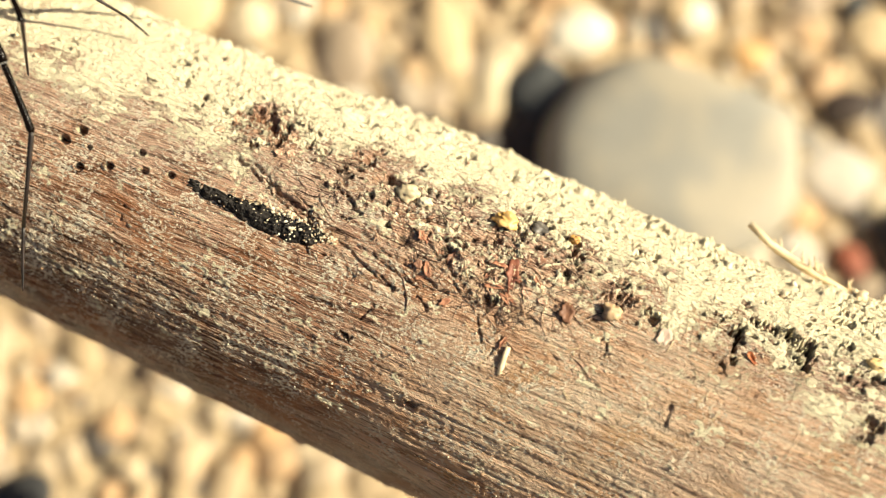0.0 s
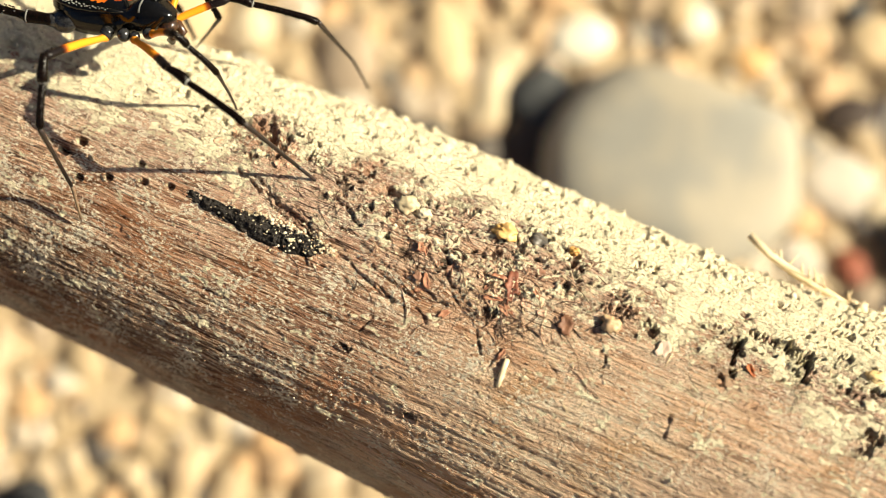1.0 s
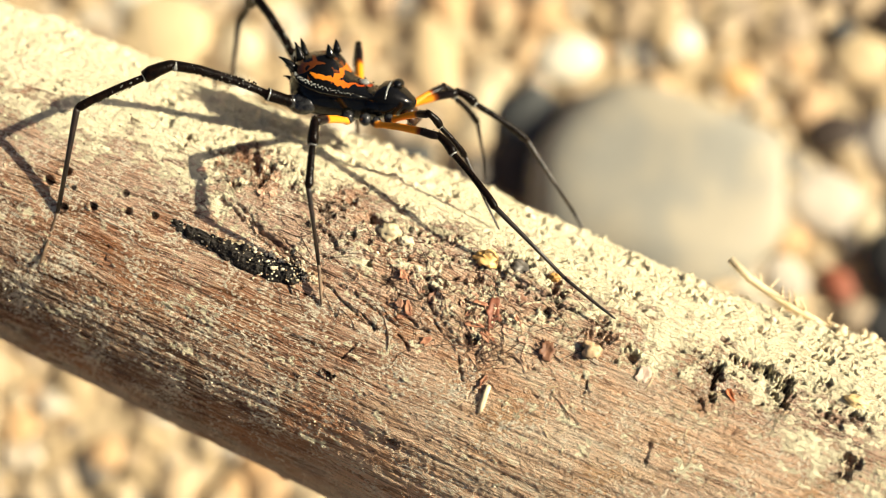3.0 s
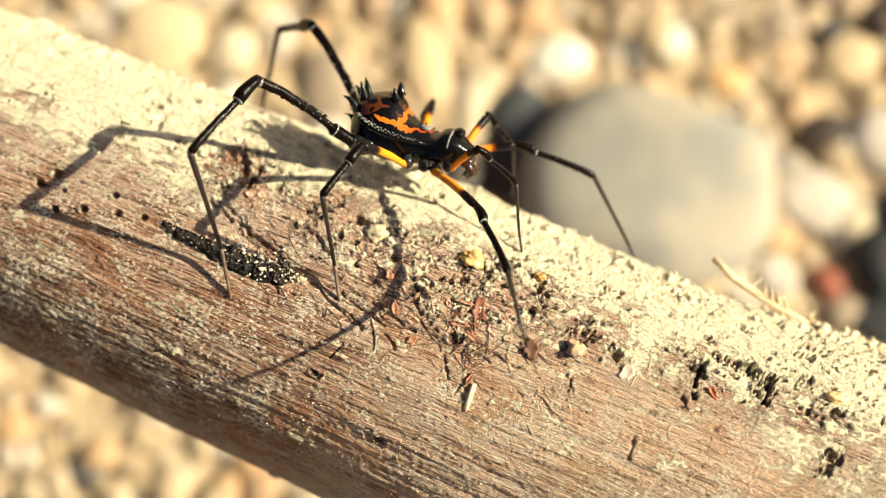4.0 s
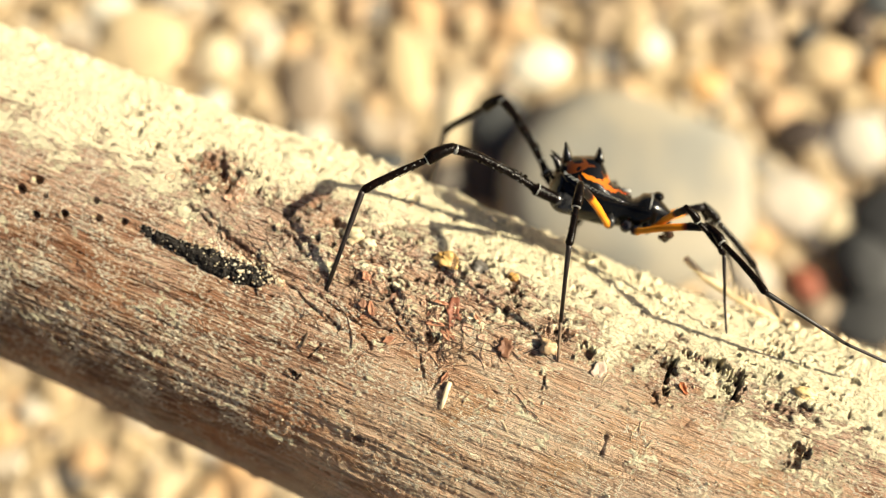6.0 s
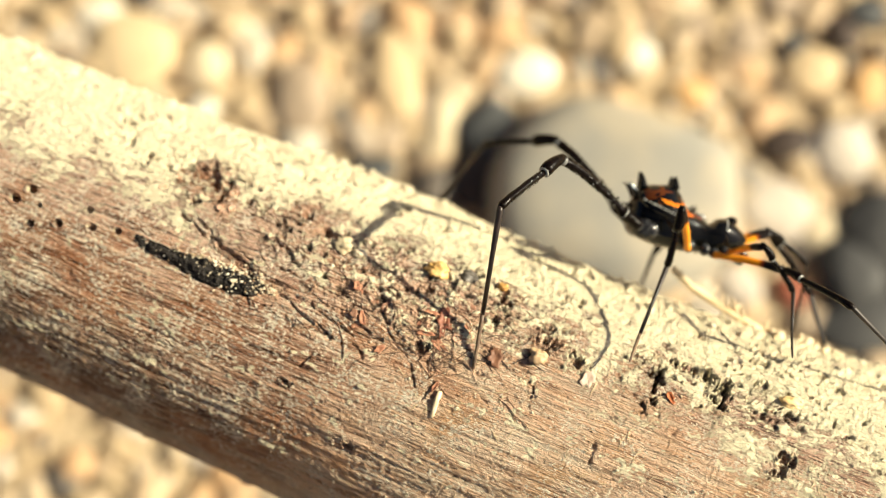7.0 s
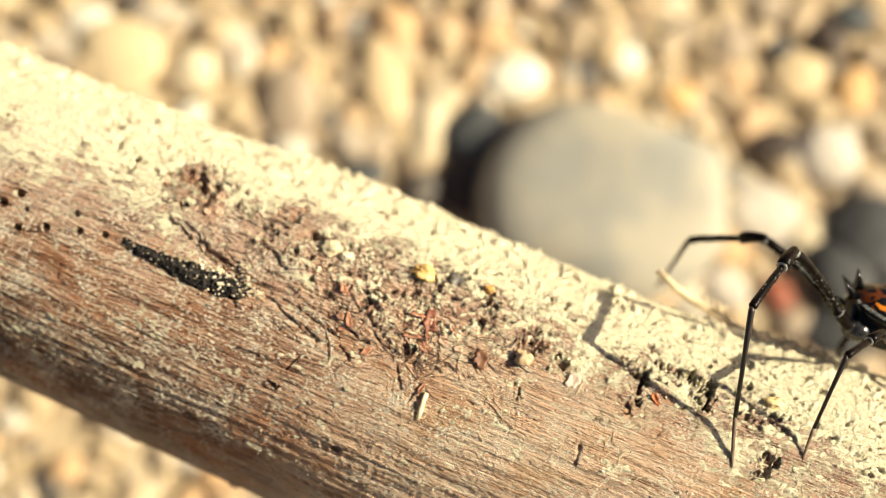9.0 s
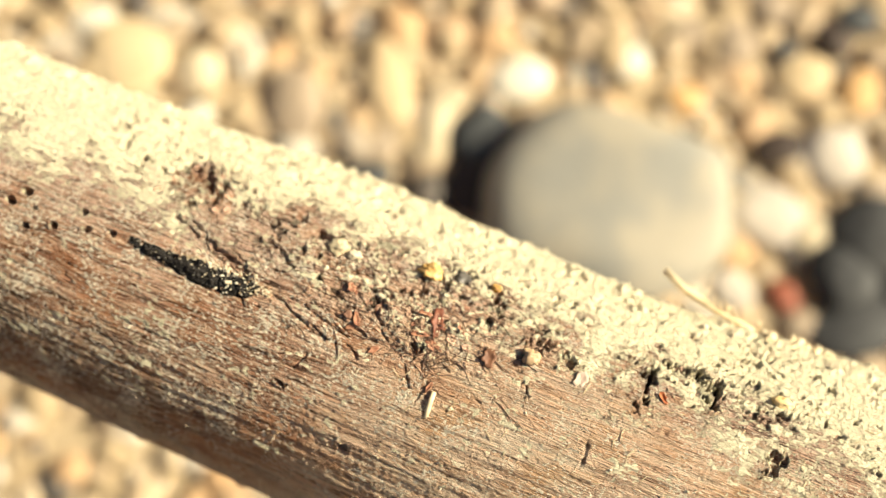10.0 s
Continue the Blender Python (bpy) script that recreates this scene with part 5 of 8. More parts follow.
def motions():
    walk(bug, [
        (0, pose(-.03872, .05163, .10042, -47.3, -19, -17.6)), (.25, pose(-.0354, .0507, .10031, -47.8, -18.6, -16.8)), (.5, pose(-.03207, .04969, .10027, -48.1, -18.2, -16.5)),
        (.75, pose(-.02857, .04949, .09975, -48.4, -17.9, -16.2)), (1, pose(-.02584, .04949, .09899, -47.7, -16.5, -14.8)), (1.25, pose(-.02257, .04813, .09913, -45.9, -13.3, -12.6)),
        (1.5, pose(-.02047, .04743, .09914, -45.9, -11.6, -11)), (1.75, pose(-.0183, .0482, .09807, -46.9, -11.1, -9.8)), (2, pose(-.01595, .04913, .09646, -48.7, -10.6, -9)),
        (2.25, pose(-.01303, .04899, .0957, -50.5, -9.9, -8.6)), (2.5, pose(-.00989, .04845, .09509, -51.9, -9.3, -8.6)), (2.75, pose(-.00704, .0477, .09418, -51.9, -7.7, -11.6)),
        (3, pose(-.00566, .0466, .09455, -51.4, -7.3, -12.5)), (3.25, pose(-.00427, .0455, .09493, -51, -6.9, -13.3)), (3.5, pose(-.00284, .04439, .09525, -50.5, -6.4, -14.2)),
        (3.75, pose(-.00143, .04325, .09566, -50.1, -6.1, -15.1)), (4, pose(.0005, .04275, .09464, -50.8, -3.2, -16.9)), (4.25, pose(.00219, .04254, .09424, -52.3, -2.5, -16)),
        (4.5, pose(.004, .04234, .09392, -53.9, -2.2, -15)), (4.75, pose(.00671, .04194, .09353, -55.2, -2.3, -13.6)), (5, pose(.00973, .04132, .09316, -56.4, -2.4, -12.7)),
        (5.25, pose(.01251, .04032, .09282, -57.2, -1.9, -12.8)), (5.5, pose(.01523, .03911, .09257, -58.3, -1.2, -13.6)), (5.75, pose(.01777, .03786, .09345, -61.6, .9, -16.4)),
        (6, pose(.0194, .03773, .09277, -62.6, 1.3, -16.4)), (6.25, pose(.02106, .03759, .09211, -63.6, 1.7, -16.4)), (6.5, pose(.02274, .03742, .09145, -64.6, 2.1, -16.5)),
        (6.75, pose(.02437, .03727, .09075, -65.6, 2.5, -16.6)), (7, pose(.02721, .03697, .09055, -70, 4.1, -13.1)), (7.25, pose(.03021, .03578, .0901, -71.3, 5.1, -11.2)),
        (7.5, pose(.03322, .03407, .08964, -71.8, 5.5, -10.5)), (7.75, pose(.03651, .03244, .08965, -70.8, 4.7, -11.2)), (8, pose(.03925, .03096, .08985, -68.7, 3.1, -12.9)),
        (8.25, pose(.04061, .02962, .09095, -65.7, .3, -15.5)), (8.5, pose(.04191, .02858, .09167, -62.8, -2.2, -18.5)), (8.75, pose(.04386, .02802, .09114, -61.4, -3.5, -20.5)),
        (9, pose(.04658, .02751, .09039, -60.8, -3.9, -22.3)), (9.25, pose(.05097, .02653, .08985, -61.8, -3.1, -24.5)), (9.5, pose(.05344, .02411, .09093, -62.2, -2.8, -25.4)),
        (9.75, pose(.05617, .022, .09191, -62.3, -2.7, -25.7)), (10, pose(.06603, .01676, .09315, -62.3, -2.7, -25.6))])
    walk(legs["R4"][0], [
        (0, pose(-.0047, -.0025, -.001, -2.5, -18.2, -154)), (.25, pose(-.0047, -.0025, -.001, -2.2, -17.4, -154.6)), (.5, pose(-.0047, -.0025, -.001, -1.6, -15.8, -155.6)), (.75, pose(-.0047, -.0025, -.001, -.6, -13.1, -157.2)),
        (1, pose(-.0047, -.0025, -.001, 1, -7.5, -161.6)), (1.25, pose(-.0047, -.0025, -.001, 2.6, -13.3, 179.4)), (1.5, pose(-.0047, -.0025, -.001, 3.7, -15.1, 173.2)), (1.75, pose(-.0047, -.0025, -.001, -.9, -24.5, -162.5)),
        (2, pose(-.0047, -.0025, -.001, -13.5, -28.6, -129.2)), (2.25, pose(-.0047, -.0025, -.001, -13.2, -26.8, -130.4)), (2.5, pose(-.0047, -.0025, -.001, -12.1, -22.6, -133.4)), (2.75, pose(-.0047, -.0025, -.001, -9.3, -18.4, -142)),
        (3, pose(-.0047, -.0025, -.001, -5.7, -16.4, -153)), (3.25, pose(-.0047, -.0025, -.001, -4.6, -14.3, -157.2)), (3.5, pose(-.0047, -.0025, -.001, -5, -11.5, -159.1)), (3.75, pose(-.0047, -.0025, -.001, -7.2, -2.5, -168.5)),
        (4, pose(-.0047, -.0025, -.001, -8.6, -28.7, -142.6)), (4.25, pose(-.0047, -.0025, -.001, -9.2, -28.4, -141.6)), (4.5, pose(-.0047, -.0025, -.001, -9.6, -27.2, -141)), (4.75, pose(-.0047, -.0025, -.001, -9.2, -24.5, -142.3)),
        (5, pose(-.0047, -.0025, -.001, -8.6, -20.6, -144.8)), (5.25, pose(-.0047, -.0025, -.001, -6.8, -17.1, -151.3)), (5.5, pose(-.0047, -.0025, -.001, -5.1, -12.4, -159.2)), (5.75, pose(-.0047, -.0025, -.001, -5.6, -4.7, -162.4)),
        (6, pose(-.0047, -.0025, -.001, -4.4, -13.3, -161.7)), (6.25, pose(-.0047, -.0025, -.001, -4.2, -19, -159.7)), (6.5, pose(-.0047, -.0025, -.001, -5.1, -22.6, -155.6)), (6.75, pose(-.0047, -.0025, -.001, -7.3, -25, -149.4)),
        (7, pose(-.0047, -.0025, -.001, -7, -22.8, -151)), (7.25, pose(-.0047, -.0025, -.001, -5.8, -22.4, -154.3)), (7.5, pose(-.0047, -.0025, -.001, -4.5, -22.2, -158.1)), (7.75, pose(-.0047, -.0025, -.001, -3.8, -19.8, -161.1)),
        (8, pose(-.0047, -.0025, -.001, -3.6, -15.7, -163.5)), (8.25, pose(-.0047, -.0025, -.001, -4.4, -8.8, -165.1)), (8.5, pose(-.0047, -.0025, -.001, -5.1, -3.8, -166.4)), (8.75, pose(-.0047, -.0025, -.001, -4.1, -18.1, -156.5)),
        (9, pose(-.0047, -.0025, -.001, -6.9, -32, -143.6)), (9.25, pose(-.0047, -.0025, -.001, -10.1, -22.1, -138.7)), (9.5, pose(-.0047, -.0025, -.001, -9.5, -15.9, -141.9)), (9.75, pose(-.0047, -.0025, -.001, -10.8, -2.3, -141.3)),
        (10, pose(-.0047, -.0025, -.001, -19.5, 37.7, -152.7))])
    walk(legs["R4"][1], [
        (0, pose(-.01342, -.00675, .00219, -10.2, 28.6, -137.9)), (.25, pose(-.0135, -.00668, .00206, -10.2, 27.7, -138.8)), (.5, pose(-.01365, -.00656, .00179, -9.5, 25.8, -139.5)), (.75, pose(-.01386, -.00635, .00132, -7, 21.4, -140.5)),
        (1, pose(-.0143, -.0057, .00033, -2.3, 14.6, -144.8)), (1.25, pose(-.01463, -.0024, .00134, -17.1, 29.1, -160.2)), (1.5, pose(-.01449, -.00134, .00165, 3.1, 16.6, -97.6)), (1.75, pose(-.01356, -.00529, .00324, -.5, 33.6, -95.4)),
        (2, pose(-.01036, -.00944, .00388, -10.5, 39, -116.6)), (2.25, pose(-.0106, -.00943, .0036, -13, 33.2, -126.1)), (2.5, pose(-.01117, -.00934, .00292, -15.3, 24.7, -141.1)), (2.75, pose(-.01233, -.00846, .00221, -14.4, 23.2, -141)),
        (3, pose(-.01342, -.00695, .00188, -17, 25.8, -148.5)), (3.25, pose(-.01382, -.00634, .00152, -16.9, 23.6, -150.6)), (3.5, pose(-.01404, -.00607, .00104, -17.3, 20.8, -153.2)), (3.75, pose(-.01468, -.00454, -.00055, -18.6, 16.8, -158.4)),
        (4, pose(-.01181, -.00793, .0039, 4.4, 37.4, -112.7)), (4.25, pose(-.01173, -.00807, .00385, 3.9, 39.2, -113.3)), (4.5, pose(-.01175, -.00821, .00366, 3.2, 39.3, -114.5)), (4.75, pose(-.01204, -.00818, .00324, 1.3, 32.6, -121.2)),
        (5, pose(-.0125, -.00801, .00258, -1.2, 24.3, -131.6)), (5.25, pose(-.01325, -.00718, .002, -3.8, 20.7, -143.6)), (5.5, pose(-.01401, -.00603, .00119, -4.7, 17.8, -151.2)), (5.75, pose(-.01439, -.00557, -.00016, -6.9, 24.5, -150.3)),
        (6, pose(-.01413, -.00562, .00134, -15.6, 37.8, -159.9)), (6.25, pose(-.01374, -.00585, .00233, -17.3, 44.9, -158.3)), (6.5, pose(-.01327, -.00639, .00293, -16.3, 49.9, -153.8)), (6.75, pose(-.01266, -.00721, .00331, 7, 39.7, -119.7)),
        (7, pose(-.01292, -.00706, .00295, 1.2, 37.2, -131.1)), (7.25, pose(-.0132, -.00658, .00289, -3.8, 28.8, -143.1)), (7.5, pose(-.01347, -.00602, .00285, -6.1, 21.6, -151.3)), (7.75, pose(-.01378, -.0056, .00246, -8.2, 19.7, -159.4)),
        (8, pose(-.01412, -.00529, .00176, -8.5, 16.7, -163.9)), (8.25, pose(-.01444, -.00508, .00055, -6.9, 14.5, -160)), (8.5, pose(-.01459, -.00489, -.00033, -5.4, 14.3, -152.8)), (8.75, pose(-.01359, -.00637, .00217, -1.6, 23.2, -124)),
        (9, pose(-.01166, -.00764, .0044, 3.5, 32.7, -107.3)), (9.25, pose(-.0118, -.00873, .00284, -1.9, 24.8, -121.2)), (9.5, pose(-.01242, -.00855, .00179, -3, 18, -126.2)), (9.75, pose(-.01265, -.00887, -.00059, -3.3, 12.3, -129.4)),
        (10, pose(-.01188, -.00621, -.00724, -15.2, 30.7, -170.2))])
    walk(legs["R4"][2], [
        (0, pose(-.01871, -.01153, -.00169, -1.4, 72, 96.4)), (.25, pose(-.0189, -.01142, -.00172, -4.5, 72.9, 92.7)), (.5, pose(-.0192, -.0113, -.00175, -11.3, 73.7, 85.9)), (.75, pose(-.01969, -.01115, -.00165, -27, 76.9, 70.6)),
        (1, pose(-.0207, -.01022, -.00171, -68.3, 76.1, 28.1)), (1.25, pose(-.02128, -.00479, -.00259, -118.8, 60.6, -24.9)), (1.5, pose(-.01551, -.00903, -.00066, -86.9, 66.4, 16.8)), (1.75, pose(-.01419, -.01201, -.00124, -49.8, 72.8, 47.7)),
        (2, pose(-.01318, -.01507, -.00122, 25.8, 67.8, 113.9)), (2.25, pose(-.01459, -.0149, -.00083, 44.7, 67, 130.4)), (2.5, pose(-.01689, -.01396, -.00047, 58.7, 68.7, 144.4)), (2.75, pose(-.01811, -.01315, -.00098, 80.6, 69.6, 167.5)),
        (3, pose(-.01965, -.01077, -.00164, 120.4, 76.9, -150.2)), (3.25, pose(-.0203, -.00999, -.00173, 133.5, 76.2, -136.8)), (3.5, pose(-.02081, -.00949, -.00183, 120.9, 69.7, -149.3)), (3.75, pose(-.0219, -.00739, -.00289, 111.7, 47.8, -157.9)),
        (4, pose(-.01429, -.01387, -.00102, -62.9, 69.2, 36.8)), (4.25, pose(-.01421, -.01384, -.00127, -56, 72.6, 39.9)), (4.5, pose(-.01435, -.01392, -.00147, -37.8, 76.6, 54.2)), (4.75, pose(-.01557, -.01401, -.00113, -2.7, 79.3, 86.2)),
        (5, pose(-.0174, -.01353, -.00075, 43.9, 78.9, 130)), (5.25, pose(-.01934, -.01168, -.00086, 88.6, 76.9, 173.5)), (5.5, pose(-.02078, -.00975, -.00128, 110.3, 70.2, -164.7)), (5.75, pose(-.02079, -.00922, -.00352, 93.2, 66.1, 176.3)),
        (6, pose(-.02014, -.00781, -.00362, 146.6, 79.2, -127.3)), (6.25, pose(-.01907, -.00797, -.00339, -158.5, 78.8, -71.8)), (6.5, pose(-.01795, -.00869, -.00327, -133.3, 75.9, -45.4)), (6.75, pose(-.01574, -.01262, -.00187, -68.5, 75.1, 24.4)),
        (7, pose(-.01717, -.01193, -.00195, -18.2, 78.2, 68.7)), (7.25, pose(-.01887, -.01084, -.00102, 34.2, 77.5, 115.9)), (7.5, pose(-.02008, -.00964, -.00013, 74, 72.3, 152.3)), (7.75, pose(-.02092, -.00829, -.00027, 99.4, 62.2, 176.4)),
        (8, pose(-.02157, -.00744, -.00058, 111.1, 53.4, -171.9)), (8.25, pose(-.02182, -.00776, -.00147, 114.1, 47.2, -167.8)), (8.5, pose(-.02158, -.00847, -.00233, 117.8, 41.9, -164.1)), (8.75, pose(-.01775, -.01254, -.00102, 102.3, 72.8, -170.6)),
        (9, pose(-.0137, -.01415, .00003, -98.4, 77.4, 3.3)), (9.25, pose(-.01561, -.01502, -.00056, -90.7, 85.5, 5.6)), (9.5, pose(-.01697, -.01477, -.00071, 29.1, 84, 120.8)), (9.75, pose(-.01768, -.01499, -.00232, 30.1, 73.8, 118.7)),
        (10, pose(-.01876, -.0074, -.01138, -57.8, 7.7, 16.5))])
    walk(legs["R3"][0], [
        (0, pose(0, -.002, -.002, -.5, -2.3, -92.5)), (.25, pose(0, -.002, -.002, -1.1, .7, -87.2)), (.5, pose(0, -.002, -.002, -.9, 8.1, -77.5)), (.75, pose(0, -.002, -.002, -1.8, 2.3, -80.7)),
        (1, pose(0, -.002, -.002, -2.3, -.8, -97.4)), (1.25, pose(0, -.002, -.002, -3.3, -8.7, -110.9)), (1.5, pose(0, -.002, -.002, -2.7, -8.7, -115.8)), (1.75, pose(0, -.002, -.002, -4.4, -3.3, -91.6)),
        (2, pose(0, -.002, -.002, -3.8, 2.2, -66.2)), (2.25, pose(0, -.002, -.002, -4.1, .6, -69.6)), (2.5, pose(0, -.002, -.002, -4.5, -1.4, -76)), (2.75, pose(0, -.002, -.002, -4.3, -6.6, -87.5)),
        (3, pose(0, -.002, -.002, -3.9, -13.8, -96.1)), (3.25, pose(0, -.002, -.002, -2.7, -18.2, -103.1)), (3.5, pose(0, -.002, -.002, -1.1, -20.8, -109.1)), (3.75, pose(0, -.002, -.002, .8, -22.9, -115.2)),
        (4, pose(0, -.002, -.002, .6, -23.9, -114.9)), (4.25, pose(0, -.002, -.002, .5, -31.8, -116.4)), (4.5, pose(0, -.002, -.002, .9, -38.1, -118)), (4.75, pose(0, -.002, -.002, -12, -29.6, -97.5)),
        (5, pose(0, -.002, -.002, -20.3, -18.5, -80.5)), (5.25, pose(0, -.002, -.002, -16.9, -25.7, -90.8)), (5.5, pose(0, -.002, -.002, -8.1, -31.9, -109.6)), (5.75, pose(0, -.002, -.002, -1.7, -27.6, -120.6)),
        (6, pose(0, -.002, -.002, -.6, -27.4, -122.8)), (6.25, pose(0, -.002, -.002, 1.2, -27.4, -126.5)), (6.5, pose(0, -.002, -.002, 4.2, -27.7, -132.8)), (6.75, pose(0, -.002, -.002, 9.2, -27.3, -143)),
        (7, pose(0, -.002, -.002, -7.2, -26.6, -112.6)), (7.25, pose(0, -.002, -.002, -19.9, -9.7, -91)), (7.5, pose(0, -.002, -.002, -22.9, -2.3, -84.2)), (7.75, pose(0, -.002, -.002, -21.9, -8.8, -93.1)),
        (8, pose(0, -.002, -.002, -19.1, -16.8, -105.6)), (8.25, pose(0, -.002, -.002, -16.4, -21.8, -113.9)), (8.5, pose(0, -.002, -.002, -14.5, -24.6, -118.7)), (8.75, pose(0, -.002, -.002, -15, -22.3, -117.4)),
        (9, pose(0, -.002, -.002, -15.4, -19.9, -116.3)), (9.25, pose(0, -.002, -.002, -12.3, -23.2, -125)), (9.5, pose(0, -.002, -.002, -8.8, -21.4, -133.4)), (9.75, pose(0, -.002, -.002, -9.9, -13.6, -129.6)),
        (10, pose(0, -.002, -.002, -10.4, -1.5, -126.8))])
    walk(legs["R3"][1], [
        (0, pose(-.0003, -.00888, -.00172, -39.1, 85.9, -99.1)), (.25, pose(.00033, -.00889, -.00208, 60.4, 82.8, 4)), (.5, pose(.00148, -.00867, -.00298, 73, 62.8, 26.3)), (.75, pose(.00112, -.0088, -.00227, 41.7, 78.7, -19)),
        (1, pose(-.00088, -.00884, -.0019, -13.7, 72.6, -86)), (1.25, pose(-.00243, -.00837, -.00095, -29.9, 61, -115.1)), (1.5, pose(-.00296, -.00814, -.00096, -32, 53.8, -125.8)), (1.75, pose(-.00019, -.00889, -.00161, -2.4, 51.5, -74.2)),
        (2, pose(.00278, -.00831, -.00226, 9.6, 42.6, -49.7)), (2.25, pose(.0024, -.00847, -.00207, 16, 55.2, -41.7)), (2.5, pose(.00166, -.0087, -.00184, 21.3, 63.8, -37.3)), (2.75, pose(.0003, -.00885, -.0012, 5.8, 53.8, -57.8)),
        (3, pose(-.00072, -.00866, -.00036, -4.6, 54.3, -76)), (3.25, pose(-.00148, -.00839, .00015, -11, 56.5, -87.1)), (3.5, pose(-.00211, -.00809, .00046, -12.5, 55.3, -90.1)), (3.75, pose(-.00271, -.00775, .00068, -9.3, 45.7, -86)),
        (4, pose(-.00265, -.00772, .0008, -18.6, 38.7, -111.1)), (4.25, pose(-.00261, -.00725, .00163, -13.2, 33.3, -99.2)), (4.5, pose(-.00255, -.0068, .00225, -6.9, 29.4, -80.8)), (4.75, pose(-.00078, -.00795, .00141, 1.6, 35.6, -56.6)),
        (5, pose(.00108, -.00845, .00019, 7.4, 36.6, -42.9)), (5.25, pose(-.00009, -.00822, .00099, 6.6, 42.3, -49.1)), (5.5, pose(-.00196, -.00752, .00165, -1.7, 43.5, -67.9)), (5.75, pose(-.00311, -.00726, .0012, -7.4, 43.4, -80.4)),
        (6, pose(-.00332, -.00715, .00118, -9.3, 53.3, -85)), (6.25, pose(-.00364, -.00692, .00118, -13.5, 56.6, -92.1)), (6.5, pose(-.00415, -.00648, .00121, -21.6, 57.7, -104.6)), (6.75, pose(-.00489, -.00569, .00117, -69.8, 67.7, -165.9)),
        (7, pose(-.00237, -.00769, .00108, 150.9, 63.9, 81.5)), (7.25, pose(-.00012, -.0088, -.00084, 55.6, 77.7, -13.8)), (7.5, pose(.0007, -.00886, -.00172, 21.9, 54.4, -37.8)), (7.75, pose(-.00037, -.00881, -.00095, -2.6, 48.4, -70.9)),
        (8, pose(-.00178, -.00836, 0, -16.9, 37.6, -93.4)), (8.25, pose(-.0026, -.00786, .00056, -17.9, 34.5, -94.8)), (8.5, pose(-.00301, -.0075, .00088, -19.8, 31.8, -98.9)), (8.75, pose(-.00294, -.00767, .00062, -24.1, 24.8, -111.6)),
        (9, pose(-.00287, -.00782, .00035, -25.9, 20.5, -119.9)), (9.25, pose(-.00364, -.00719, .00072, -25.7, 34.6, -113.9)), (9.5, pose(-.00441, -.00667, .00052, -23.1, 23.5, -108.2)), (9.75, pose(-.00427, -.00717, -.00038, -23.3, 32.3, -108.1)),
        (10, pose(-.00413, -.00753, -.00182, -21.6, 18.5, -102.5))])
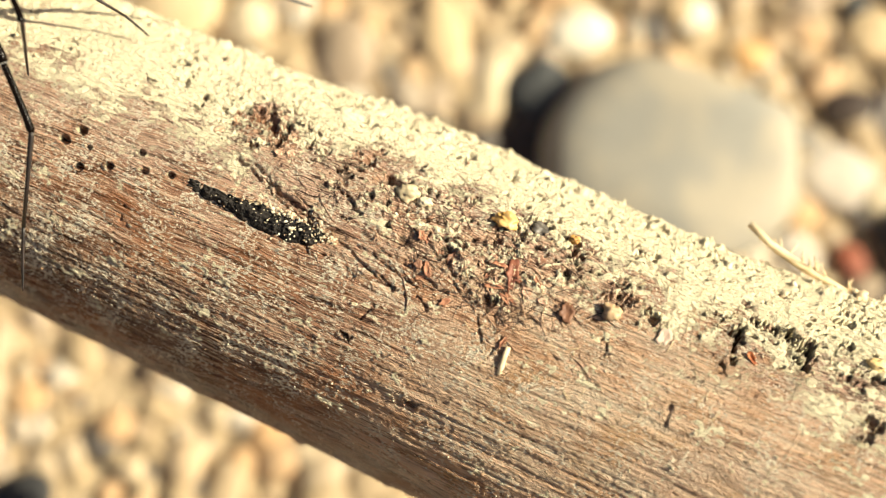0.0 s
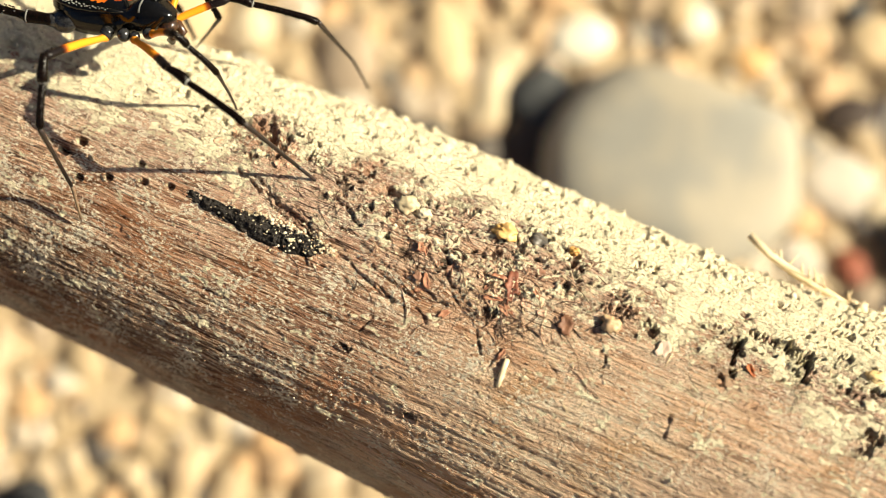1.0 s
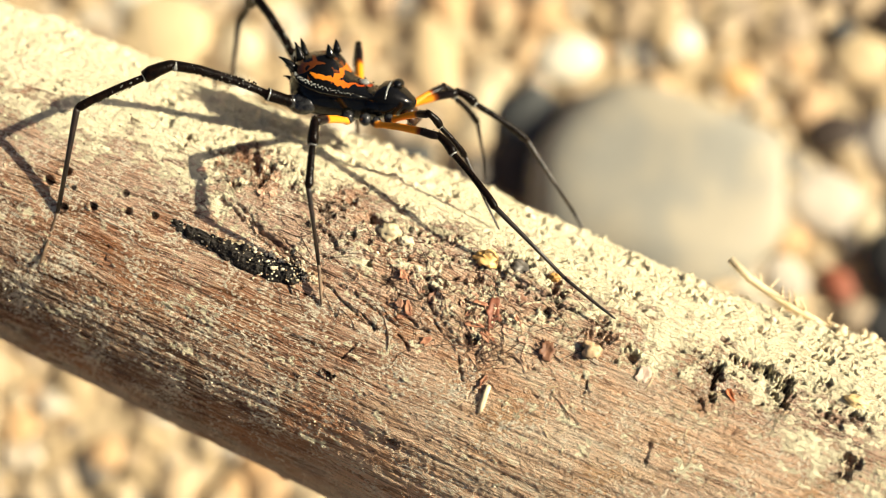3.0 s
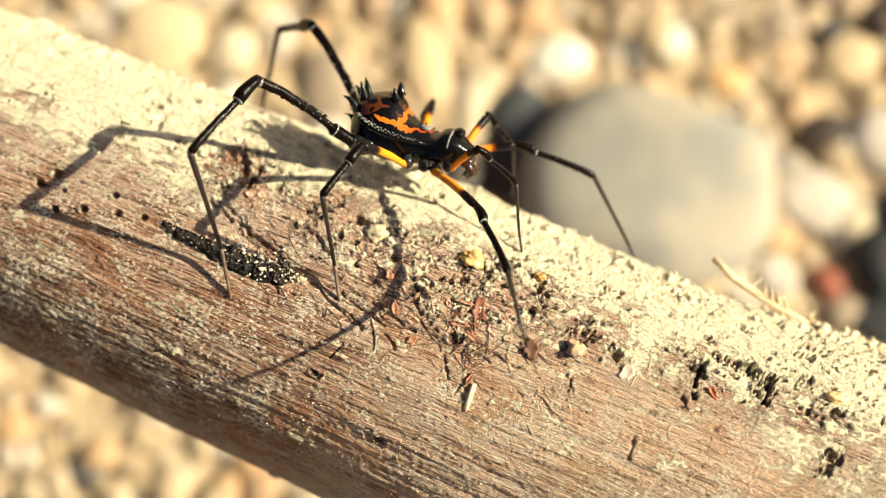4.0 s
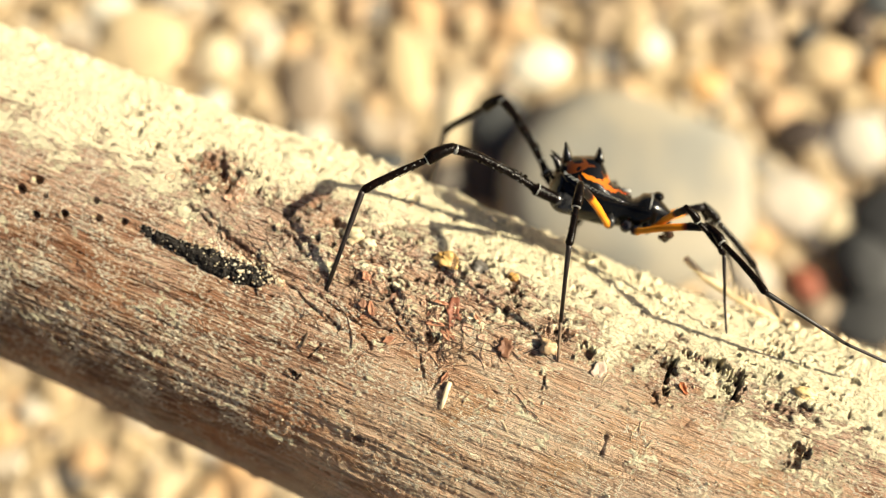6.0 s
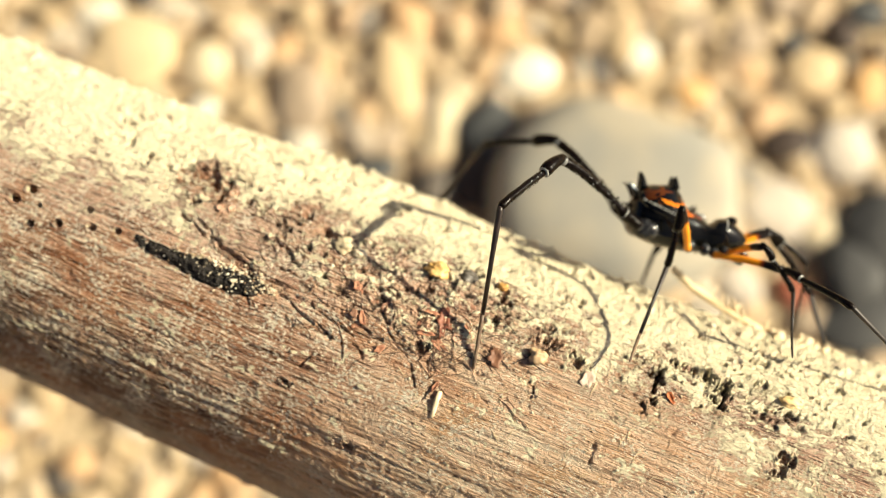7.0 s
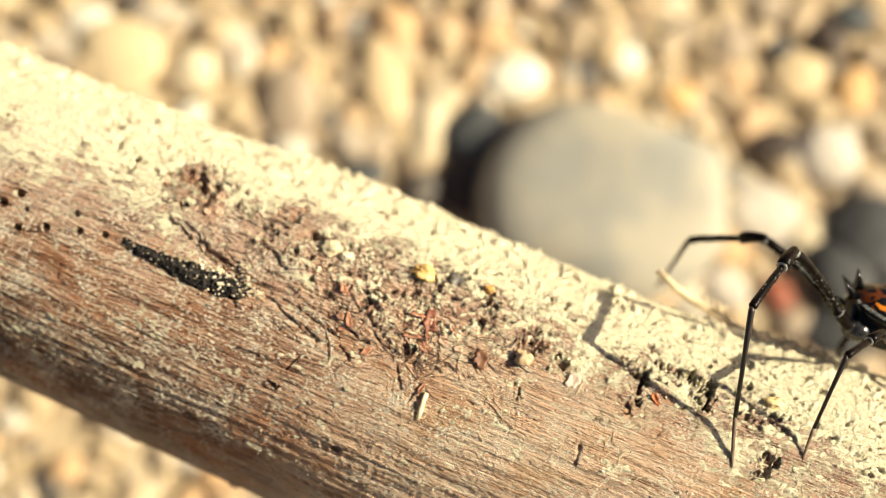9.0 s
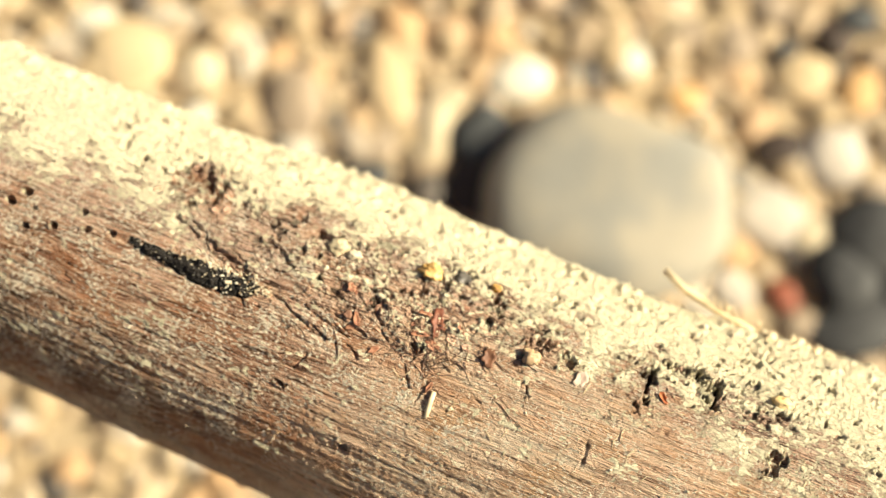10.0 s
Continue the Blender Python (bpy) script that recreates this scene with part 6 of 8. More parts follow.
    walk(legs["R3"][2], [
        (0, pose(-.00036, -.00926, -.00713, -6.6, 66.4, 96.8)), (.25, pose(.00101, -.00884, -.00746, -18.4, 67.2, 86.7)), (.5, pose(.0037, -.00757, -.00779, -42.8, 65.5, 68.2)), (.75, pose(.00212, -.00915, -.00758, -18.3, 65.4, 88.6)),
        (1, pose(-.00077, -.01046, -.00706, -13.9, 67.6, 89.7)), (1.25, pose(-.00355, -.01074, -.00568, 11.8, 68.2, 107.1)), (1.5, pose(-.00483, -.01073, -.00532, 34.6, 65.3, 122.5)), (1.75, pose(.00072, -.01212, -.00583, -12.4, 65.5, 89.2)),
        (2, pose(.00535, -.01134, -.00591, -80.2, 67.5, 39.9)), (2.25, pose(.0047, -.01052, -.00651, -102.9, 71, 9.3)), (2.5, pose(.00356, -.01014, -.00669, -120.4, 70.4, -12.3)), (2.75, pose(.002, -.01155, -.00556, -107.6, 73.2, -1.4)),
        (3, pose(.00005, -.01172, -.00475, -92.9, 80.9, 8)), (3.25, pose(-.00133, -.01137, -.00435, -86.2, 83.2, 12.7)), (3.5, pose(-.00211, -.01117, -.00399, -78.8, 81.3, 21)), (3.75, pose(-.00245, -.01151, -.00319, -60.6, 74.5, 44.7)),
        (4, pose(-.00417, -.01165, -.00258, -71.6, 72.7, 33.1)), (4.25, pose(-.00333, -.01171, -.00133, -46.2, 74.7, 56.8)), (4.5, pose(-.0018, -.01144, -.0004, -.8, 75.4, 93.9)), (4.75, pose(.00164, -.01161, -.00173, -45.8, 75.6, 59.4)),
        (5, pose(.00425, -.01141, -.00303, -95.3, 67.7, 22.9)), (5.25, pose(.00253, -.01123, -.00264, -93.3, 71.2, 19.2)), (5.5, pose(-.00049, -.01114, -.00207, -85.9, 74.4, 21.1)), (5.75, pose(-.00245, -.01113, -.00251, -58.5, 68.6, 48.3)),
        (6, pose(-.00304, -.01037, -.00315, -66, 78.4, 30.9)), (6.25, pose(-.00376, -.00989, -.00333, -85.3, 83.1, 8.1)), (6.5, pose(-.00488, -.00927, -.00335, -135.7, 84, -44.5)), (6.75, pose(-.00688, -.00619, -.00383, -178, 64.6, -89.1)),
        (7, pose(-.00202, -.00533, -.00378, 163.1, 54.6, -111.8)), (7.25, pose(.001, -.00908, -.00613, -165.4, 77.2, -77.6)), (7.5, pose(.00318, -.01079, -.00612, -127.3, 79.4, -37)), (7.75, pose(.0008, -.0122, -.00499, -53.6, 78, 40.4)),
        (8, pose(-.00203, -.01263, -.0033, -36, 70.4, 64.3)), (8.25, pose(-.00297, -.01229, -.00249, -43.6, 67.8, 64.4)), (8.5, pose(-.00372, -.01204, -.00197, -48.2, 68.1, 64.2)), (8.75, pose(-.00475, -.01222, -.00165, -27.3, 78.2, 73.6)),
        (9, pose(-.00539, -.0122, -.00154, 79.8, 88.3, 174.1)), (9.25, pose(-.00544, -.01125, -.00234, -137.3, 74.5, -35.2)), (9.5, pose(-.00596, -.01137, -.00164, -94.5, 66.5, 24.5)), (9.75, pose(-.00569, -.01151, -.00326, -99.9, 59.6, 18.5)),
        (10, pose(-.00524, -.01253, -.00353, -111.8, 42.7, 57.9))])
    walk(legs["R2"][0], [
        (0, pose(.0023, -.0017, -.002, 1.4, 21.3, -28.6)), (.25, pose(.0023, -.0017, -.002, 1.6, 22.4, -28.4)), (.5, pose(.0023, -.0017, -.002, -.1, 22.1, -34.8)), (.75, pose(.0023, -.0017, -.002, 1, 17.1, -29.5)),
        (1, pose(.0023, -.0017, -.002, -.2, 8.1, -32.2)), (1.25, pose(.0023, -.0017, -.002, -1.1, -5.1, -33.3)), (1.5, pose(.0023, -.0017, -.002, .4, 12.1, -15.4)), (1.75, pose(.0023, -.0017, -.002, .3, 10.9, -10)),
        (2, pose(.0023, -.0017, -.002, -2.2, -.4, -15.5)), (2.25, pose(.0023, -.0017, -.002, -1.9, 1.6, -18)), (2.5, pose(.0023, -.0017, -.002, -2.1, -6.3, -26)), (2.75, pose(.0023, -.0017, -.002, -2.1, -2, -20)),
        (3, pose(.0023, -.0017, -.002, -3.4, -3.8, -19.3)), (3.25, pose(.0023, -.0017, -.002, -2.3, -1, -24.6)), (3.5, pose(.0023, -.0017, -.002, -1.1, -.8, -29.5)), (3.75, pose(.0023, -.0017, -.002, 2.5, 5.1, -40.4)),
        (4, pose(.0023, -.0017, -.002, 2.4, 3.5, -43)), (4.25, pose(.0023, -.0017, -.002, 1.8, 4.1, -31.5)), (4.5, pose(.0023, -.0017, -.002, .2, -.6, -20.4)), (4.75, pose(.0023, -.0017, -.002, 0, -1, -18.3)),
        (5, pose(.0023, -.0017, -.002, -.1, -.9, -17.7)), (5.25, pose(.0023, -.0017, -.002, -1.9, -5.6, -16)), (5.5, pose(.0023, -.0017, -.002, -4.9, -13.4, -14.6)), (5.75, pose(.0023, -.0017, -.002, -3.6, -22, -27.7)),
        (6, pose(.0023, -.0017, -.002, -5.6, -21, -21.9)), (6.25, pose(.0023, -.0017, -.002, -6.6, -16.9, -16.2)), (6.5, pose(.0023, -.0017, -.002, -4.1, -12.7, -17.8)), (6.75, pose(.0023, -.0017, -.002, -.3, -7.9, -22.5)),
        (7, pose(.0023, -.0017, -.002, 3.8, -1, -28.3)), (7.25, pose(.0023, -.0017, -.002, 5.7, 4.5, -24.5)), (7.5, pose(.0023, -.0017, -.002, 7, 10.4, -25)), (7.75, pose(.0023, -.0017, -.002, 5.5, 8, -26.5)),
        (8, pose(.0023, -.0017, -.002, 4.1, 3.3, -26.7)), (8.25, pose(.0023, -.0017, -.002, 3.2, 1.3, -24.6)), (8.5, pose(.0023, -.0017, -.002, 2.3, -.4, -22.3)), (8.75, pose(.0023, -.0017, -.002, 1.8, -2.1, -21.7)),
        (9, pose(.0023, -.0017, -.002, 1.6, -3.5, -22.1)), (9.25, pose(.0023, -.0017, -.002, 1.7, -4.7, -23.6)), (9.5, pose(.0023, -.0017, -.002, 1.7, -5.3, -23.7)), (9.75, pose(.0023, -.0017, -.002, 1.7, -5.4, -23.9)),
        (10, pose(.0023, -.0017, -.002, 2.3, -5.3, -26.3))])
    walk(legs["R2"][1], [
        (0, pose(.00746, -.00451, -.00429, 12.6, 62.7, -11.6)), (.25, pose(.00742, -.00447, -.0044, -5.6, 28.1, -30.1)), (.5, pose(.00709, -.00503, -.00437, -4.6, 30.7, -28.2)), (.75, pose(.00754, -.00466, -.00385, -4.9, 20, -24.2)),
        (1, pose(.00758, -.00503, -.00289, .9, 26.5, -5)), (1.25, pose(.00754, -.00515, -.00144, 1.9, 25.4, 4.9)), (1.5, pose(.00824, -.00333, -.00332, 7.5, 30.1, 14)), (1.75, pose(.0084, -.00278, -.00319, -8.2, 24.7, -6)),
        (2, pose(.00837, -.00338, -.00196, -21.2, 23.7, -19.1)), (2.25, pose(.0083, -.00365, -.00218, -25, 26.3, -18)), (2.5, pose(.00793, -.00445, -.00131, -29.1, 25, -19)), (2.75, pose(.00822, -.00386, -.00178, -22.9, 25.9, 3.6)),
        (3, pose(.00824, -.00378, -.00158, -25.1, 36.6, -22.7)), (3.25, pose(.00805, -.00433, -.00189, -28.9, 39, -35.6)), (3.5, pose(.00779, -.00481, -.00191, -32.1, 39.7, -42.2)), (3.75, pose(.00708, -.00577, -.00256, -41, 21.4, -52)),
        (4, pose(.0069, -.00599, -.00238, -41.4, 19.3, -53.5)), (4.25, pose(.00767, -.00499, -.00245, -37.8, 20.1, -34.3)), (4.5, pose(.00821, -.00389, -.00193, -38.7, 15.1, -26.8)), (4.75, pose(.00828, -.00368, -.00189, -36.2, 17, -15.3)),
        (5, pose(.00831, -.00361, -.0019, -37.8, 13.9, -21.2)), (5.25, pose(.00833, -.00343, -.00138, -39.3, 9.8, -22.3)), (5.5, pose(.00824, -.00325, -.00053, -42.1, 2.2, -27)), (5.75, pose(.00747, -.00442, .00036, -42.6, -2.5, -39.7)),
        (6, pose(.00776, -.0039, .00026, -35.3, 27.9, -34.6)), (6.25, pose(.0081, -.00339, -.00016, -24.2, 35.9, -19.1)), (6.5, pose(.00816, -.00359, -.00061, -26.4, 31.9, -19.8)), (6.75, pose(.00808, -.0041, -.00113, -35.9, 15.6, -21.8)),
        (7, pose(.00786, -.00469, -.00189, -41.3, 12.7, -51)), (7.25, pose(.00803, -.00431, -.0025, -30.2, 22.8, -27.3)), (7.5, pose(.00796, -.00434, -.00315, -27.3, 24.9, -26.1)), (7.75, pose(.00795, -.00451, -.00289, -26.8, 26, -28.6)),
        (8, pose(.00799, -.00456, -.00236, -26.2, 27.8, -30.6)), (8.25, pose(.0081, -.00436, -.00214, -25.1, 30, -30.6)), (8.5, pose(.0082, -.00412, -.00195, -24.7, 31.3, -30.5)), (8.75, pose(.00822, -.00405, -.00176, -26, 29.9, -30.7)),
        (9, pose(.00819, -.0041, -.00161, -27.3, 27.7, -31.1)), (9.25, pose(.00813, -.00425, -.00147, -28.1, 25.8, -31.3)), (9.5, pose(.00812, -.00426, -.00141, -27.6, 26.2, -30.9)), (9.75, pose(.00811, -.00428, -.0014, -26.7, 27.1, -30.8)),
        (10, pose(.00801, -.00452, -.00141, -27, 26.7, -32.2))])
    walk(legs["R2"][2], [
        (0, pose(.01078, -.0052, -.01087, 99.5, 78.7, -101.1)), (.25, pose(.01306, -.00775, -.00788, -84.4, 66.5, 63.8)), (.5, pose(.0127, -.00804, -.00814, -86, 66.2, 61.9)), (.75, pose(.01388, -.00752, -.00638, -98.3, 50.3, 42.4)),
        (1, pose(.01419, -.00561, -.00619, -77.3, 43.1, 71.1)), (1.25, pose(.01419, -.00457, -.00461, -90.6, 34.8, 48.5)), (1.5, pose(.01445, -.00179, -.00703, -107.4, 31.8, 17.7)), (1.75, pose(.0151, -.00348, -.00629, -117, 48.4, 23.2)),
        (2, pose(.01478, -.0056, -.00493, -130.4, 55.6, 6.1)), (2.25, pose(.01462, -.00571, -.00547, -125.6, 55.2, 32)), (2.5, pose(.01426, -.00663, -.00444, -142.7, 39.7, 32.5)), (2.75, pose(.01486, -.00344, -.00502, -151, 31.8, 16)),
        (3, pose(.01374, -.00607, -.006, -167.6, 32.9, -8.2)), (3.25, pose(.01274, -.00768, -.00656, -174, 34.4, -16.2)), (3.5, pose(.01202, -.00865, -.00665, -178, 36, -21)), (3.75, pose(.01132, -.0112, -.00525, 162.4, 6.3, -60)),
        (4, pose(.01105, -.0116, -.00483, 162.6, 3.6, -69.4)), (4.25, pose(.01343, -.00892, -.005, 168.6, 25.8, -19.4)), (4.5, pose(.01459, -.00711, -.00386, 175.3, 26.2, 2.2)), (4.75, pose(.01511, -.00555, -.00406, -178.8, 25.7, 13.4)),
        (5, pose(.01501, -.00621, -.00368, -177.3, 22.9, 14.3)), (5.25, pose(.01509, -.0062, -.00264, -176.1, 18.1, 13.4)), (5.5, pose(.01483, -.00661, -.00082, -174, 10.7, 12.6)), (5.75, pose(.01316, -.00915, .00069, -170.1, 7.1, 25.8)),
        (6, pose(.01315, -.00762, -.00321, -176, 14.8, 5.2)), (6.25, pose(.01376, -.00535, -.00451, -178.9, 17.1, -2)), (6.5, pose(.01408, -.00572, -.00453, -179.1, 17.5, -2.6)), (6.75, pose(.0147, -.00675, -.00313, -175.6, 22.1, 13.5)),
        (7, pose(.0124, -.0103, -.00352, -174.2, 25.3, 18.9)), (7.25, pose(.0141, -.00744, -.00537, 178.3, 27.3, 1.2)), (7.5, pose(.01403, -.00731, -.00627, 168.1, 28.2, -21)), (7.75, pose(.01384, -.00772, -.00616, 163.8, 30.5, -27.1)),
        (8, pose(.01367, -.00792, -.00585, 160.6, 33.3, -30.2)), (8.25, pose(.01366, -.00765, -.00587, 158.4, 36.8, -31.3)), (8.5, pose(.01369, -.00735, -.00583, 156.5, 39.7, -32.2)), (8.75, pose(.01378, -.00736, -.00548, 154.6, 41.2, -34)),
        (9, pose(.01385, -.00751, -.00508, 152.8, 42, -35.8)), (9.25, pose(.01387, -.00773, -.00473, 152.1, 42.6, -36.4)), (9.5, pose(.01387, -.00769, -.0047, 151.9, 44.7, -36.2)), (9.75, pose(.01382, -.00768, -.0048, 152, 46.1, -35.9)),
        (10, pose(.01365, -.00808, -.00477, 151.8, 47.8, -35.9))])
    walk(legs["R1"][0], [
        (0, pose(.0036, -.0011, -.0016, .6, -28.7, -26)), (.25, pose(.0036, -.0011, -.0016, 3.5, -43, -31.3)), (.5, pose(.0036, -.0011, -.0016, 8.6, -47.5, -38.8)), (.75, pose(.0036, -.0011, -.0016, -.7, -21.7, -27.5)),
        (1, pose(.0036, -.0011, -.0016, 1.5, -13.2, -34.9)), (1.25, pose(.0036, -.0011, -.0016, 4, -36.8, -42)), (1.5, pose(.0036, -.0011, -.0016, 5.3, -44.5, -43.8)), (1.75, pose(.0036, -.0011, -.0016, .6, -34.9, -37.8)),
        (2, pose(.0036, -.0011, -.0016, -2.4, -25.1, -33.9)), (2.25, pose(.0036, -.0011, -.0016, -2.2, -37.1, -33.6)), (2.5, pose(.0036, -.0011, -.0016, 3.9, -51.5, -41.8)), (2.75, pose(.0036, -.0011, -.0016, -5, -15.8, -36.4)),
        (3, pose(.0036, -.0011, -.0016, -4.5, -21.1, -36.6)), (3.25, pose(.0036, -.0011, -.0016, -3.9, -24.7, -37.9)), (3.5, pose(.0036, -.0011, -.0016, -2.3, -26.6, -41.5)), (3.75, pose(.0036, -.0011, -.0016, .5, -27.4, -48)),
        (4, pose(.0036, -.0011, -.0016, 2.9, -40.4, -51.8)), (4.25, pose(.0036, -.0011, -.0016, 2.2, -43.1, -50.3)), (4.5, pose(.0036, -.0011, -.0016, .3, -48.7, -47.5)), (4.75, pose(.0036, -.0011, -.0016, -1.7, -36.1, -46.1)),
        (5, pose(.0036, -.0011, -.0016, -8.1, -26.4, -36.2)), (5.25, pose(.0036, -.0011, -.0016, -5, -28.1, -43)), (5.5, pose(.0036, -.0011, -.0016, 1.8, -32.8, -56.9)), (5.75, pose(.0036, -.0011, -.0016, 7.7, -41.8, -66.2)),
        (6, pose(.0036, -.0011, -.0016, 2.3, -36.8, -58.5)), (6.25, pose(.0036, -.0011, -.0016, .6, -30.8, -56)), (6.5, pose(.0036, -.0011, -.0016, 1.3, -24, -58.3)), (6.75, pose(.0036, -.0011, -.0016, 3.4, -16.5, -64.9)),
        (7, pose(.0036, -.0011, -.0016, 3.7, -14.9, -66.1)), (7.25, pose(.0036, -.0011, -.0016, 3.4, -25.4, -63.8)), (7.5, pose(.0036, -.0011, -.0016, -1.6, -38.8, -53)), (7.75, pose(.0036, -.0011, -.0016, -4.8, -35.6, -47.2)),
        (8, pose(.0036, -.0011, -.0016, -8, -31.6, -41.5)), (8.25, pose(.0036, -.0011, -.0016, -10.3, -29, -37.2)), (8.5, pose(.0036, -.0011, -.0016, -11.8, -26.9, -34.3)), (8.75, pose(.0036, -.0011, -.0016, -12.5, -25.9, -32.5)),
        (9, pose(.0036, -.0011, -.0016, -13.6, -24.6, -30.1)), (9.25, pose(.0036, -.0011, -.0016, -14.2, -23.6, -28.6)), (9.5, pose(.0036, -.0011, -.0016, -14.5, -23, -28)), (9.75, pose(.0036, -.0011, -.0016, -14.4, -22.6, -28.2)),
        (10, pose(.0036, -.0011, -.0016, -14.1, -22.5, -28.9))])
    walk(legs["R1"][1], [
        (0, pose(.00746, -.00299, .00075, -.2, 38.7, -29.7)), (.25, pose(.00666, -.00296, .00174, 132.6, 77.4, 102.3)), (.5, pose(.00618, -.00318, .00201, 134.5, 80.6, 102.3)), (.75, pose(.00764, -.0032, .00021, 18.3, 20.4, -12.4)),
        (1, pose(.00751, -.00383, -.00048, 65.9, 48.1, 56.4)), (1.25, pose(.00652, -.00373, .00133, 68, 52.1, 52.8)), (1.5, pose(.00613, -.00352, .00183, 69, 57.1, 46.9)), (1.75, pose(.00677, -.00356, .00121, 62.5, 54.3, 41.1)),
        (2, pose(.00728, -.00358, .00048, 58.1, 48.9, 40.4)), (2.25, pose(.00685, -.00326, .00136, 58.9, 45, 46.4)), (2.5, pose(.00587, -.00313, .00224, 44, 36.2, 35.5)), (2.75, pose(.0074, -.0039, -.00027, 53.7, 40.5, 43.5)),
        (3, pose(.00727, -.00383, .00016, 53.6, 47, 34.1)), (3.25, pose(.00711, -.00384, .00045, 51.4, 49.5, 28.3)), (3.5, pose(.00688, -.004, .0006, 48.2, 47, 27.4)), (3.75, pose(.00651, -.00433, .00066, 44, 38.8, 35.2)),
        (4, pose(.00591, -.00403, .00158, 21.7, 35.3, 37)), (4.25, pose(.00588, -.00385, .00175, .7, 43.4, 5.1)), (4.5, pose(.00578, -.00348, .00208, -31.6, 27.6, -50)), (4.75, pose(.00635, -.00396, .00129, 10.4, 34.6, 34.7)),
        (5, pose(.00714, -.00369, .00058, -29.5, 13.5, -41.6)), (5.25, pose(.00676, -.00405, .00071, -30.6, 13.9, -46.7)), (5.5, pose(.00585, -.00455, .00106, 9, 31.4, 33)), (5.75, pose(.00508, -.00445, .00166, 13.1, 33.9, 29)),
        (6, pose(.00565, -.00444, .00133, .1, 36.2, 7.4)), (6.25, pose(.00595, -.00459, .00091, -1.4, 36.6, 4.6)), (6.5, pose(.00595, -.00491, .00039, -2.2, 35, 3.4)), (6.75, pose(.00559, -.00535, -.0002, -4.2, 29.8, -1.2)),
        (7, pose(.00552, -.00543, -.00034, 7, 39.7, 18.7)), (7.25, pose(.00555, -.00507, .0005, -12.7, 48.6, -13.5)), (7.5, pose(.0059, -.00415, .00147, -37.1, 46.1, -49.1)), (7.75, pose(.00631, -.00402, .00125, -33.9, 46.5, -44.4)),
        (8, pose(.00672, -.00387, .00097, -21.2, 48.1, -27.4)), (8.25, pose(.00702, -.00369, .00077, -18.2, 49, -23.7)), (8.5, pose(.00721, -.00356, .00062, -17.2, 49.4, -22.3)), (8.75, pose(.00732, -.00347, .00054, -11.5, 50.4, -14.9)),
        (9, pose(.00745, -.00333, .00044, -6.2, 51, -7.9)), (9.25, pose(.00754, -.00325, .00036, -4.7, 50.5, -6)), (9.5, pose(.00758, -.00322, .00031, -5.4, 50, -6.8)), (9.75, pose(.00759, -.00323, .00029, -7.9, 49.5, -10)),
        (10, pose(.00756, -.00329, .00028, -14.8, 48.8, -18.9))])
